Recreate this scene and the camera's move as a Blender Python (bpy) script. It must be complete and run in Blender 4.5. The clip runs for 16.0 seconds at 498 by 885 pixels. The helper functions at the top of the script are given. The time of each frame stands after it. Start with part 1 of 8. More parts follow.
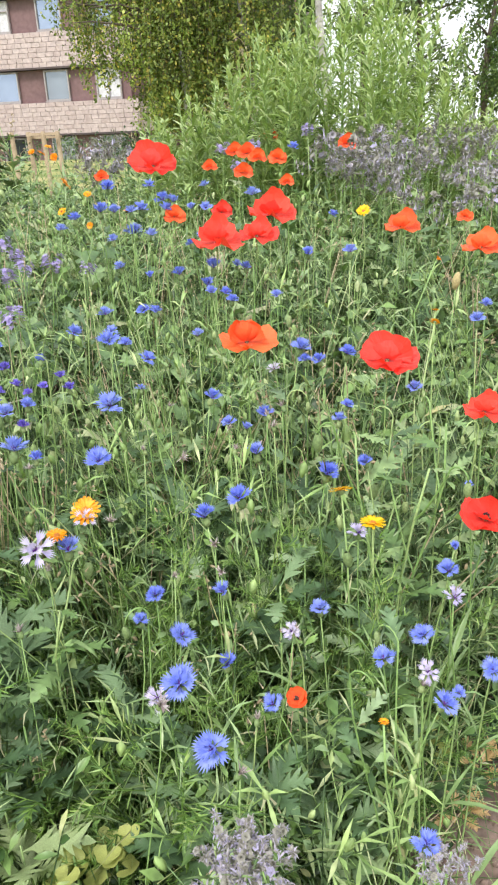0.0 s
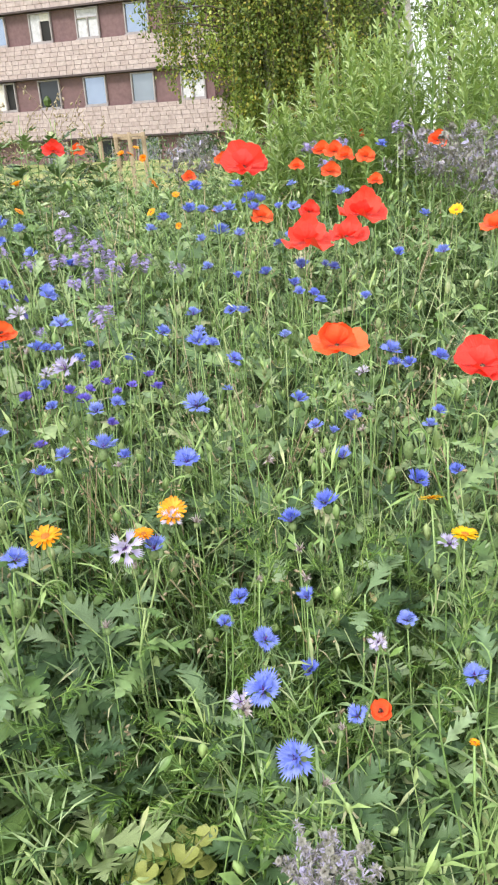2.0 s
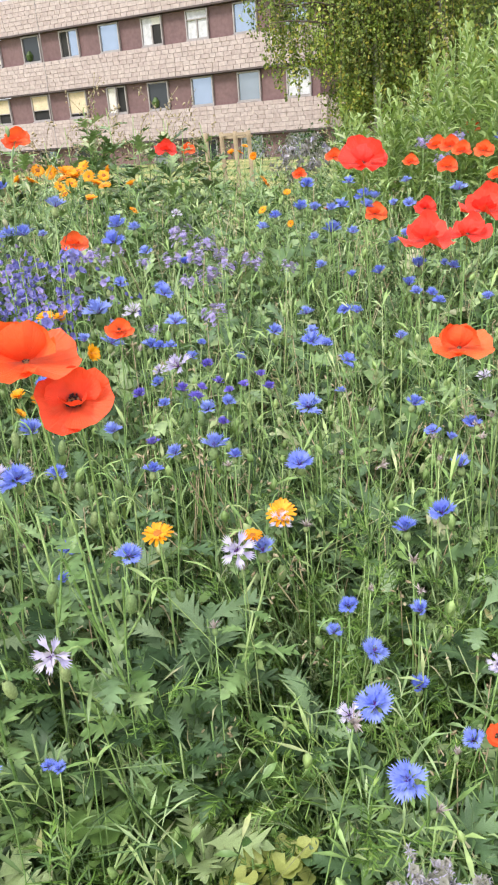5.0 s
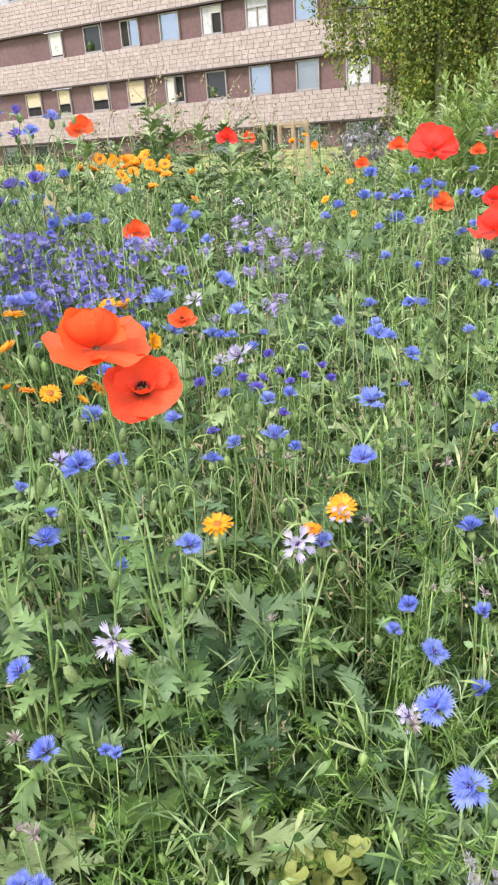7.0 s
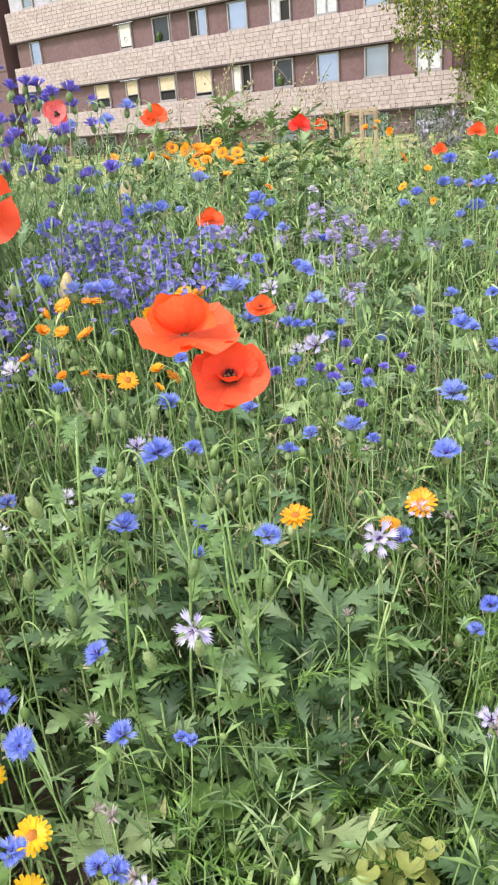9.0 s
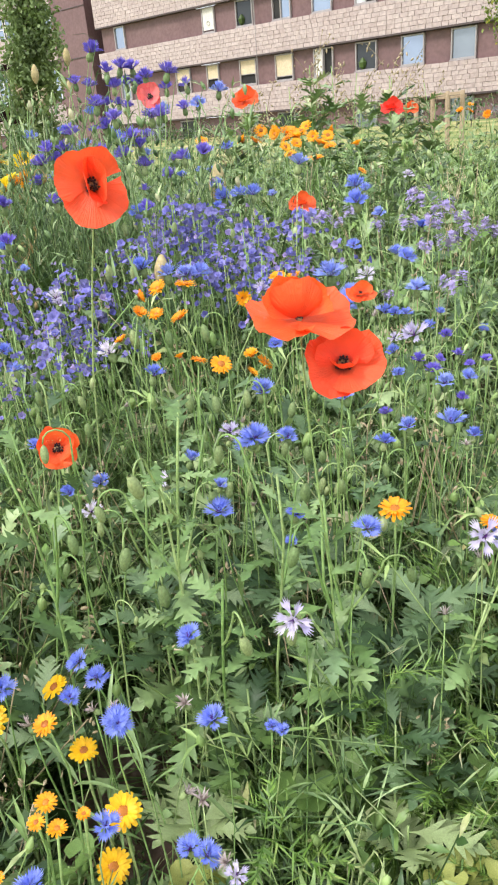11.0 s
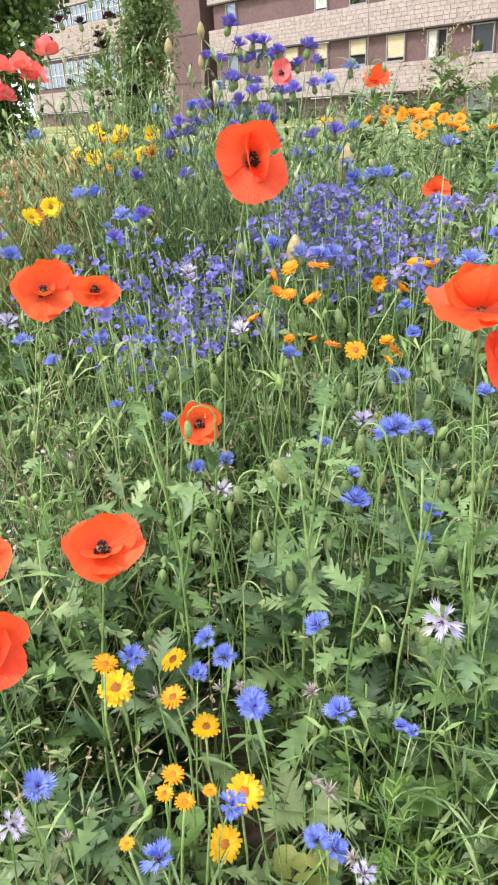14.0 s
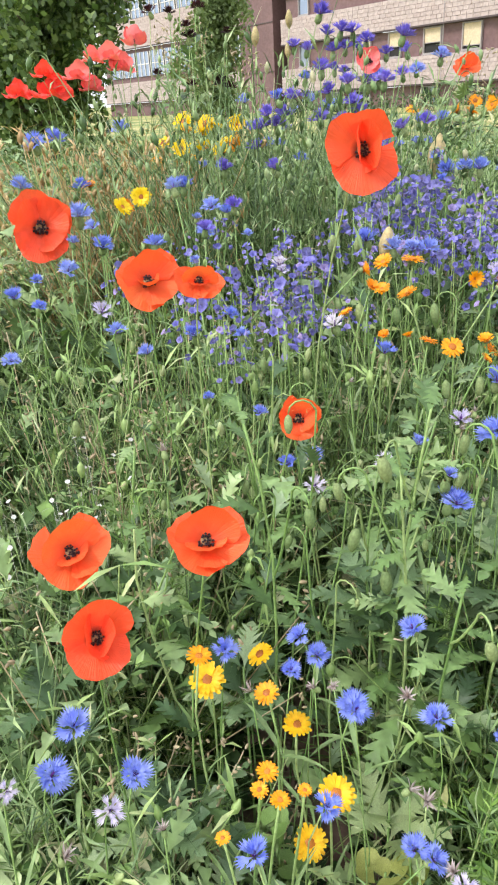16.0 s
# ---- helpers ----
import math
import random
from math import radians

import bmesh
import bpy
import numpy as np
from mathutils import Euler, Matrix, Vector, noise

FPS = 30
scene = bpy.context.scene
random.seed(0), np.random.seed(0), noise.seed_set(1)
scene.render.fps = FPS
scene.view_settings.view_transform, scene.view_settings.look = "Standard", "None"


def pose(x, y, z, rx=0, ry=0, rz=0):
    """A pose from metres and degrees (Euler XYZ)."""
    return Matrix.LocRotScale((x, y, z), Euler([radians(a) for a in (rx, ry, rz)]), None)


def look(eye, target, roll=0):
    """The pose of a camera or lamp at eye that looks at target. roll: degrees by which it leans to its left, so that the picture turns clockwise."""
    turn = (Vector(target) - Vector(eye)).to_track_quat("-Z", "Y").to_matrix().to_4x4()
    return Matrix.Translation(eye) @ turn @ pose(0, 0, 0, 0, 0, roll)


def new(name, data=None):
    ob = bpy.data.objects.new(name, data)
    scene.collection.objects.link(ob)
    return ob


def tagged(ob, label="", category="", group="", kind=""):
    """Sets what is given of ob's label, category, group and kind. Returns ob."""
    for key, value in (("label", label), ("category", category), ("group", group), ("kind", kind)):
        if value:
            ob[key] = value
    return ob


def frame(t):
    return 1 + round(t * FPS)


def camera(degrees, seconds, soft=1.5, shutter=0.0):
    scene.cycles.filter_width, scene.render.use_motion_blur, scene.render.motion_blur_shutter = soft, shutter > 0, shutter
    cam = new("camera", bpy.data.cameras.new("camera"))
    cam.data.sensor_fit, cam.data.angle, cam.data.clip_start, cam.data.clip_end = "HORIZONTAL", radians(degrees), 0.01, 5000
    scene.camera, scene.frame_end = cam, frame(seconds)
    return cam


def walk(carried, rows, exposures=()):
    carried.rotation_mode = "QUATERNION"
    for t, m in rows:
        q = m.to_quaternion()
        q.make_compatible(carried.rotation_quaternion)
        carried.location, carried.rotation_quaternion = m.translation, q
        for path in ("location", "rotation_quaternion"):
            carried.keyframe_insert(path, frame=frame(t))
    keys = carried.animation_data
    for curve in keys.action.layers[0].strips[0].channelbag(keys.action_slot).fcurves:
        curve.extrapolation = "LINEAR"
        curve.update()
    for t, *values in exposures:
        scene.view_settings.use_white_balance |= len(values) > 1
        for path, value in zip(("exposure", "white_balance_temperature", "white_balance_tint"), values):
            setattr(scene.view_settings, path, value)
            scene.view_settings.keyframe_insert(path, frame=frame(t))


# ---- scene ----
cam = camera(38.3, 16.0, 2.1)
METRES, EYE, TILT, LEAN, TURN = 0.3, 1.15, -23.5, 2.0, 0.0
ROWS = [
    (0.0, 0.0000, 0.0000, 0.0000, 0.00, 0.00, -0.00),
    (0.5, -0.0169, 0.0052, 0.0076, 1.40, -0.01, -0.47),
    (1.0, -0.0357, 0.0111, 0.0134, 2.80, -0.06, -0.80),
    (1.5, -0.0562, 0.0203, 0.0171, 4.23, -0.09, -1.17),
    (2.0, -0.0743, 0.0329, 0.0230, 5.82, -0.20, -1.55),
    (2.5, -0.0907, 0.0459, 0.0277, 7.33, -0.31, -1.79),
    (3.0, -0.1098, 0.0573, 0.0334, 8.77, -0.42, -2.10),
    (3.5, -0.1292, 0.0663, 0.0368, 10.03, -0.49, -2.52),
    (4.0, -0.1477, 0.0745, 0.0374, 11.17, -0.53, -2.87),
    (6.5, -0.2399, 0.0994, 0.0375, 16.02, -1.31, -4.67),
    (7.0, -0.2590, 0.1045, 0.0360, 17.03, -1.68, -5.12),
    (7.5, -0.2829, 0.1095, 0.0324, 18.12, -2.09, -5.55),
    (8.0, -0.3070, 0.1109, 0.0276, 19.05, -2.39, -5.77),
    (8.5, -0.3324, 0.1117, 0.0229, 20.20, -2.63, -6.01),
    (9.0, -0.3626, 0.1117, 0.0214, 21.70, -2.88, -6.29),
    (11.5, -0.5568, 0.0883, -0.0077, 28.16, -5.00, -8.91),
    (12.0, -0.6000, 0.0755, -0.0156, 29.13, -5.34, -9.62),
    (12.5, -0.6436, 0.0644, -0.0237, 30.15, -5.72, -10.38),
    (13.0, -0.6878, 0.0515, -0.0307, 31.39, -6.23, -11.02),
    (13.5, -0.7314, 0.0349, -0.0399, 32.60, -6.66, -11.57),
    (14.0, -0.7757, 0.0166, -0.0474, 33.79, -7.07, -12.07),
    (14.5, -0.8155, -0.0010, -0.0550, 35.13, -7.54, -12.44),
    (15.0, -0.8570, -0.0182, -0.0625, 36.51, -8.05, -12.71),
    (15.5, -0.8994, -0.0345, -0.0710, 37.61, -8.45, -13.06),
    (16.0, -0.9409, -0.0536, -0.0788, 38.64, -8.80, -13.42),
]
walk(cam, [(t, pose(0, 0, EYE, TILT, LEAN, TURN) @ pose(METRES * x, METRES * y, METRES * z, 90 + pitch, roll, yaw)) for t, x, y, z, yaw, pitch, roll in ROWS])

# ---- world, sun and exposure ----
world = bpy.data.worlds.new("overcast_sky")
scene.world = world
world.use_nodes = True
wn = world.node_tree.nodes
sky = wn.new("ShaderNodeTexSky")
sky.sky_type, sky.sun_disc = "NISHITA", False
sky.sun_elevation, sky.sun_rotation = radians(52), radians(150)
sky.air_density, sky.dust_density, sky.ozone_density = 1.0, 4.0, 1.0
haze = wn.new("ShaderNodeMix")
haze.data_type = "RGBA"
haze.inputs[0].default_value = 0.72
haze.inputs[7].default_value = (10.5, 10.9, 11.6, 1)      # even cloud cover
world.node_tree.links.new(sky.outputs[0], haze.inputs[6])
world.node_tree.links.new(haze.outputs[2], wn["Background"].inputs[0])
wn["Background"].inputs[1].default_value = 0.095
sun_data = bpy.data.lights.new("sun", "SUN")
sun_data.energy, sun_data.angle, sun_data.color = 2.0, radians(14), (1.0, 0.96, 0.9)
sun = new("sun", sun_data)
sun.matrix_world = look((-6, -9, 14), (0, 0, 0))
scene.view_settings.exposure = 0.9

rng = np.random.default_rng(7)


# ---- materials ----
def shader(name):
    m = bpy.data.materials.new(name)
    m.use_nodes = True
    return m, m.node_tree.nodes, m.node_tree.links, m.node_tree.nodes["Principled BSDF"]


def ramp_of(nodes, stops):
    r = nodes.new("ShaderNodeValToRGB")
    els = r.color_ramp.elements
    while len(els) < len(stops):
        els.new(0.5)
    for e, (p, c) in zip(els, stops):
        e.position, e.color = p, (*c, 1)
    return r


def mixed(nodes, links, kind, fac, a, b):
    """A colour mix; a, b and fac are sockets or values."""
    n = nodes.new("ShaderNodeMix")
    n.data_type, n.blend_type = "RGBA", kind
    for slot, v in ((0, fac), (6, a), (7, b)):
        if isinstance(v, bpy.types.NodeSocket):
            links.new(v, n.inputs[slot])
        else:
            n.inputs[slot].default_value = v if slot == 0 else (*v, 1)
    return n.outputs[2]


def noise_of(nodes, links, scale, detail=4, coords="Object"):
    tc = nodes.new("ShaderNodeTexCoord")
    n = nodes.new("ShaderNodeTexNoise")
    n.inputs["Scale"].default_value, n.inputs["Detail"].default_value = scale, detail
    links.new(tc.outputs[coords], n.inputs["Vector"])
    return n


def bumped(nodes, links, bsdf, height, strength, distance):
    b = nodes.new("ShaderNodeBump")
    b.inputs["Strength"].default_value, b.inputs["Distance"].default_value = strength, distance
    links.new(height, b.inputs["Height"])
    links.new(b.outputs[0], bsdf.inputs["Normal"])


def foliage(name, stops, thin=0.35, rough=0.42, scale=60.0, island=True, veil=(0.72, 1.2)):
    """Leaf tissue: a tone for each leaf, mottling sized by scale, and light that comes through."""
    m, n, l, b = shader(name)
    if island:
        pick = n.new("ShaderNodeNewGeometry").outputs["Random Per Island"]
    else:
        pick = n.new("ShaderNodeObjectInfo").outputs["Random"]
    r = ramp_of(n, stops)
    l.new(pick, r.inputs[0])
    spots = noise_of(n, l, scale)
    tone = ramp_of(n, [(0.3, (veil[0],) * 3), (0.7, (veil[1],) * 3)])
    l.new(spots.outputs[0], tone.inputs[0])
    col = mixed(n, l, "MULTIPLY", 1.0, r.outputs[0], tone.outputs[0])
    l.new(col, b.inputs["Base Color"])
    b.inputs["Roughness"].default_value = rough
    b.inputs["Specular IOR Level"].default_value = 0.42
    t = n.new("ShaderNodeBsdfTranslucent")
    l.new(mixed(n, l, "MULTIPLY", 1.0, col, (1.1, 1.15, 0.65)), t.inputs[0])
    mix = n.new("ShaderNodeMixShader")
    mix.inputs[0].default_value = thin
    l.new(b.outputs[0], mix.inputs[1])
    l.new(t.outputs[0], mix.inputs[2])
    l.new(mix.outputs[0], n["Material Output"].inputs[0])
    return m


def petal(name, a, b_col, thin=0.3, streak=5.0, crinkle=0.0, heart=(0.85, 0.85, 0.85), reach_to=0.3):
    """Petal tissue between two tones, with faint mottling and silky creases."""
    m = foliage(name, [(0.0, a), (1.0, b_col)], thin, 0.5, streak, island=False, veil=(0.84, 1.08))
    if crinkle:
        n, l = m.node_tree.nodes, m.node_tree.links
        tc = n.new("ShaderNodeTexCoord")
        reach = n.new("ShaderNodeVectorMath")
        reach.operation = "LENGTH"
        l.new(tc.outputs["Object"], reach.inputs[0])
        base = n.new("ShaderNodeMapRange")
        base.inputs[1].default_value, base.inputs[2].default_value = 0.3 * reach_to, reach_to
        l.new(reach.outputs["Value"], base.inputs[0])
        for node in (n["Principled BSDF"], n["Translucent BSDF"]):
            old = node.inputs[0].links[0].from_socket
            l.new(mixed(n, l, "MIX", base.outputs[0], tuple(h * c for h, c in zip(heart, a)), old), node.inputs[0])
        sep = n.new("ShaderNodeSeparateXYZ")
        l.new(tc.outputs["Object"], sep.inputs[0])
        fan = n.new("ShaderNodeMath")
        fan.operation = "ARCTAN2"
        l.new(sep.outputs[1], fan.inputs[0])
        l.new(sep.outputs[0], fan.inputs[1])
        row = n.new("ShaderNodeCombineXYZ")
        l.new(fan.outputs[0], row.inputs[0])
        lines = n.new("ShaderNodeTexNoise")
        lines.inputs["Scale"].default_value, lines.inputs["Detail"].default_value = 16, 5
        l.new(row.outputs[0], lines.inputs["Vector"])
        soft = noise_of(n, l, 7, 2)
        both = n.new("ShaderNodeMath")
        both.operation = "ADD"
        l.new(lines.outputs[0], both.inputs[0])
        l.new(soft.outputs[0], both.inputs[1])
        bumped(n, l, n["Principled BSDF"], both.outputs[0], crinkle, 0.05)
    return m


GREENS = [(0.0, (0.025, 0.06, 0.018)), (0.25, (0.075, 0.145, 0.042)), (0.5, (0.15, 0.255, 0.07)), (0.75, (0.215, 0.34, 0.1)),
          (0.88, (0.23, 0.33, 0.165)), (0.96, (0.33, 0.42, 0.16)), (1.0, (0.42, 0.38, 0.19))]
M_LEAF = foliage("leaf_green", GREENS, 0.12)
M_GREY = foliage("leaf_grey_green", [(0.0, (0.045, 0.09, 0.033)), (0.3, (0.12, 0.205, 0.075)), (0.65, (0.23, 0.335, 0.138)), (0.92, (0.34, 0.44, 0.21)), (1.0, (0.44, 0.42, 0.26))], 0.12)
# low rosettes coloured darker to stand in for shade beneath taller plants
M_BASAL_SHADED = foliage("leaf_basal_shaded", [(0.0, (0.016, 0.04, 0.014)), (0.5, (0.04, 0.085, 0.03)), (0.9, (0.085, 0.15, 0.055)), (1.0, (0.15, 0.22, 0.1))], 0.12)
# hedge green; on the low scalloped leaves its darkness stands in for shade
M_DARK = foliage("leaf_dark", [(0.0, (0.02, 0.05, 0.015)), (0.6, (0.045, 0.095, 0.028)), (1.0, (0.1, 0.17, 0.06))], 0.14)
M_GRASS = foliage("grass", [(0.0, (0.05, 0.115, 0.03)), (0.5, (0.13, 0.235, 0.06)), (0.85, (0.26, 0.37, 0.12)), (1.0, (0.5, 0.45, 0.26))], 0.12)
M_BLADE = foliage("cut_leaf", [(0.0, (0.05, 0.1, 0.042)), (0.45, (0.105, 0.18, 0.08)), (0.85, (0.18, 0.275, 0.135)), (1.0, (0.29, 0.38, 0.21))], 0.14, 0.45, 60, False)
M_FEATHER = foliage("feathery_leaf", [(0.0, (0.055, 0.12, 0.02)), (0.5, (0.12, 0.225, 0.04)), (0.9, (0.21, 0.33, 0.075)), (1.0, (0.31, 0.38, 0.13))], 0.14)
M_STEM = foliage("stem_green", [(0.0, (0.18, 0.31, 0.09)), (0.6, (0.28, 0.43, 0.15)), (1.0, (0.37, 0.47, 0.2))], 0.1, 0.5, 120, False)
M_BUD = foliage("bud_green", [(0.0, (0.15, 0.23, 0.085)), (1.0, (0.28, 0.35, 0.15))], 0.1, 0.7, 9, False)
M_TAN = foliage("bud_tan", [(0.0, (0.4, 0.33, 0.15)), (1.0, (0.52, 0.42, 0.22))], 0.1, 0.7, 9, False)
M_POD = foliage("poppy_pod", [(0.0, (0.3, 0.2, 0.1)), (1.0, (0.4, 0.3, 0.16))], 0.1, 0.7, 9, False)
M_SHOOT = foliage("pale_shoots", [(0.0, (0.2, 0.32, 0.1)), (0.7, (0.34, 0.47, 0.17)), (1.0, (0.46, 0.52, 0.27))], 0.15, 0.5, 60)
M_STRAW = foliage("dry_straw", [(0.0, (0.3, 0.24, 0.14)), (0.5, (0.46, 0.37, 0.24)), (1.0, (0.6, 0.5, 0.34))], 0.25)
M_DRY = foliage("dry_patch", [(0.0, (0.34, 0.2, 0.09)), (0.5, (0.52, 0.35, 0.16)), (1.0, (0.66, 0.5, 0.28))], 0.2)
M_FADED = foliage("faded_bloom", [(0.0, (0.3, 0.24, 0.24)), (0.5, (0.46, 0.38, 0.38)), (1.0, (0.55, 0.5, 0.52))], 0.2)
M_LILAC = foliage("lilac_florets", [(0.0, (0.3, 0.25, 0.55)), (0.5, (0.42, 0.35, 0.68)), (1.0, (0.55, 0.47, 0.75))], 0.3)
M_BUGLOSS = foliage("bugloss_florets", [(0.0, (0.12, 0.12, 0.44)), (0.5, (0.18, 0.17, 0.57)), (0.85, (0.29, 0.27, 0.68)), (1.0, (0.44, 0.31, 0.58))], 0.3)
M_BORAGE = foliage("borage_florets", [(0.0, (0.22, 0.22, 0.17)), (0.5, (0.35, 0.33, 0.32)), (0.85, (0.4, 0.37, 0.56)), (1.0, (0.52, 0.47, 0.53))], 0.25)
M_PALELEAF = foliage("pale_lobed_leaves", [(0.0, (0.26, 0.38, 0.15)), (0.6, (0.4, 0.5, 0.25)), (1.0, (0.5, 0.55, 0.34))], 0.3)
M_YELLOWLEAF = foliage("yellowing_leaves", [(0.0, (0.25, 0.35, 0.085)), (0.7, (0.42, 0.44, 0.14)), (1.0, (0.6, 0.42, 0.22))], 0.2)
M_POPPYLEAF = foliage("poppy_leaves", [(0.0, (0.08, 0.15, 0.045)), (0.5, (0.145, 0.245, 0.08)), (1.0, (0.23, 0.33, 0.14))], 0.14, 0.45, 60, False)
M_WHITEFL = foliage("white_florets", [(0.0, (0.6, 0.58, 0.6)), (1.0, (0.8, 0.8, 0.78))], 0.3)
M_RED = petal("petal_scarlet", (0.88, 0.05, 0.04), (0.92, 0.08, 0.05), 0.3, 4.0, 0.28, (0.75, 0.75, 0.75), 0.2)
M_FLAME = petal("petal_flame_red", (0.91, 0.085, 0.035), (0.94, 0.12, 0.045), 0.3, 4.0, 0.28, (0.05, 0.06, 0.2), 0.16)
M_ORANGE = petal("petal_orange_red", (0.92, 0.115, 0.035), (0.95, 0.17, 0.05), 0.3, 4.0, 0.28)
M_PINK = petal("petal_pink", (0.84, 0.13, 0.15), (0.9, 0.25, 0.24), 0.3, 4.0, 0.28, (1.0, 1.6, 1.6))
M_BLUE = petal("petal_blue", (0.17, 0.23, 0.81), (0.3, 0.37, 0.88))
M_VIOLET = petal("petal_violet", (0.16, 0.12, 0.62), (0.26, 0.2, 0.8))
M_PALE = petal("petal_white_lilac", (0.5, 0.45, 0.74), (0.68, 0.63, 0.8))
M_CAL = petal("petal_orange", (0.9, 0.32, 0.01), (0.93, 0.45, 0.015))
M_YEL = petal("petal_yellow", (0.88, 0.5, 0.01), (0.9, 0.59, 0.015))
M_LEMON = petal("petal_lemon", (0.86, 0.62, 0.01), (0.9, 0.7, 0.02))
M_BLACK = petal("petal_maroon_black", (0.02, 0.004, 0.008), (0.05, 0.008, 0.014), 0.1)
M_ANTHER = petal("anther_dark", (0.012, 0.01, 0.014), (0.03, 0.02, 0.03), 0.0)
M_PURPLE = petal("anther_purple", (0.1, 0.03, 0.25), (0.2, 0.05, 0.35), 0.2)
M_DISC = petal("disc_brown_orange", (0.3, 0.09, 0.01), (0.55, 0.2, 0.02), 0.0, 30)


def plain(name, a, b_col, scale, rough=0.8, bump=0.0, dist=0.01, metal=0.0, coords="Object"):
    """A mottled solid surface between two tones with fine relief."""
    m, n, l, b = shader(name)
    big = noise_of(n, l, scale, 5, coords)
    fine = noise_of(n, l, scale * 11, 3, coords)
    r = ramp_of(n, [(0.32, a), (0.68, b_col)])
    l.new(big.outputs[0], r.inputs[0])
    g = ramp_of(n, [(0.3, (0.82, 0.82, 0.82)), (0.7, (1.12, 1.12, 1.12))])
    l.new(fine.outputs[0], g.inputs[0])
    l.new(mixed(n, l, "MULTIPLY", 1.0, r.outputs[0], g.outputs[0]), b.inputs["Base Color"])
    b.inputs["Roughness"].default_value, b.inputs["Metallic"].default_value = rough, metal
    if bump:
        bumped(n, l, b, fine.outputs[0], bump, dist)
    return m


def ground_material():
    """Crumbly soil in the bed, worn lawn with straw-coloured patches beyond it."""
    m, n, l, b = shader("soil_and_lawn")
    tc = n.new("ShaderNodeTexCoord")
    length = n.new("ShaderNodeVectorMath")
    length.operation = "LENGTH"
    l.new(tc.outputs["Object"], length.inputs[0])
    sep = n.new("ShaderNodeSeparateXYZ")
    l.new(tc.outputs["Object"], sep.inputs[0])
    rim = n.new("ShaderNodeMapRange")
    rim.inputs[1].default_value, rim.inputs[2].default_value = 3.0, 4.0
    l.new(length.outputs["Value"], rim.inputs[0])
    edge = n.new("ShaderNodeMapRange")
    edge.inputs[1].default_value, edge.inputs[2].default_value = 0.4, 0.25
    l.new(sep.outputs[1], edge.inputs[0])
    far = n.new("ShaderNodeMath")
    far.operation = "MAXIMUM"
    l.new(rim.outputs[0], far.inputs[0])
    l.new(edge.outputs[0], far.inputs[1])
    soil = noise_of(n, l, 9, 8)
    rs = ramp_of(n, [(0.3, (0.095, 0.062, 0.047)), (0.7, (0.25, 0.18, 0.145))])
    l.new(soil.outputs[0], rs.inputs[0])
    lawn = noise_of(n, l, 0.35, 6)
    rl = ramp_of(n, [(0.38, (0.15, 0.22, 0.06)), (0.52, (0.3, 0.3, 0.1)), (0.66, (0.52, 0.44, 0.22))])
    l.new(lawn.outputs[0], rl.inputs[0])
    grain = noise_of(n, l, 60, 4)
    rg = ramp_of(n, [(0.3, (0.7, 0.7, 0.7)), (0.7, (1.2, 1.2, 1.2))])
    l.new(grain.outputs[0], rg.inputs[0])
    col = mixed(n, l, "MIX", far.outputs[0], rs.outputs[0], rl.outputs[0])
    l.new(mixed(n, l, "MULTIPLY", 1.0, col, rg.outputs[0]), b.inputs["Base Color"])
    b.inputs["Roughness"].default_value = 0.95
    bumped(n, l, b, soil.outputs[0], 0.8, 0.03)
    return m


def block_material():
    """Pale pinkish-beige stone blocks, each of its own tone."""
    m, n, l, b = shader("stone_block")
    pick = n.new("ShaderNodeNewGeometry").outputs["Random Per Island"]
    r = ramp_of(n, [(0.0, (0.435, 0.35, 0.335)), (0.5, (0.47, 0.385, 0.37)), (1.0, (0.505, 0.42, 0.405))])
    l.new(pick, r.inputs[0])
    fine = noise_of(n, l, 7, 6)
    g = ramp_of(n, [(0.3, (0.8, 0.8, 0.8)), (0.7, (1.12, 1.12, 1.12))])
    l.new(fine.outputs[0], g.inputs[0])
    l.new(mixed(n, l, "MULTIPLY", 1.0, r.outputs[0], g.outputs[0]), b.inputs["Base Color"])
    b.inputs["Roughness"].default_value = 0.9
    bumped(n, l, b, fine.outputs[0], 0.6, 0.02)
    return m


def glass_material(name, tint, metal, rough=0.04):
    """Window glass with the slight mirror coat and waviness of old panes."""
    m, n, l, b = shader(name)
    wave = noise_of(n, l, 1.2, 2)
    r = ramp_of(n, [(0.3, tuple(0.85 * c for c in tint)), (0.7, tint)])
    l.new(wave.outputs[0], r.inputs[0])
    l.new(r.outputs[0], b.inputs["Base Color"])
    b.inputs["Metallic"].default_value, b.inputs["Roughness"].default_value = metal, rough
    bumped(n, l, b, wave.outputs[0], 0.06, 0.02)
    return m


M_GROUND = ground_material()
M_BLOCK = block_material()
M_MORTAR = plain("mortar", (0.34, 0.27, 0.255), (0.4, 0.325, 0.305), 3)
M_PANEL = plain("panel_brown", (0.155, 0.088, 0.09), (0.185, 0.108, 0.11), 0.6, 0.6)
M_PANEL_GREY = plain("panel_lilac_grey", (0.42, 0.4, 0.46), (0.5, 0.48, 0.54), 0.6, 0.5)
# dark trim, also the colour of painted shade on bands and tower
M_TRIM_SHADE = plain("trim_and_shade", (0.07, 0.05, 0.05), (0.1, 0.075, 0.075), 2, 0.5)
M_FRAME = plain("window_frame_grey", (0.3, 0.27, 0.27), (0.38, 0.35, 0.35), 3, 0.5)
M_WHITE = plain("white_board", (0.66, 0.63, 0.58), (0.74, 0.71, 0.67), 1.5, 0.6)
M_BLIND = plain("cream_blind", (0.6, 0.49, 0.33), (0.68, 0.56, 0.39), 1.5, 0.8)
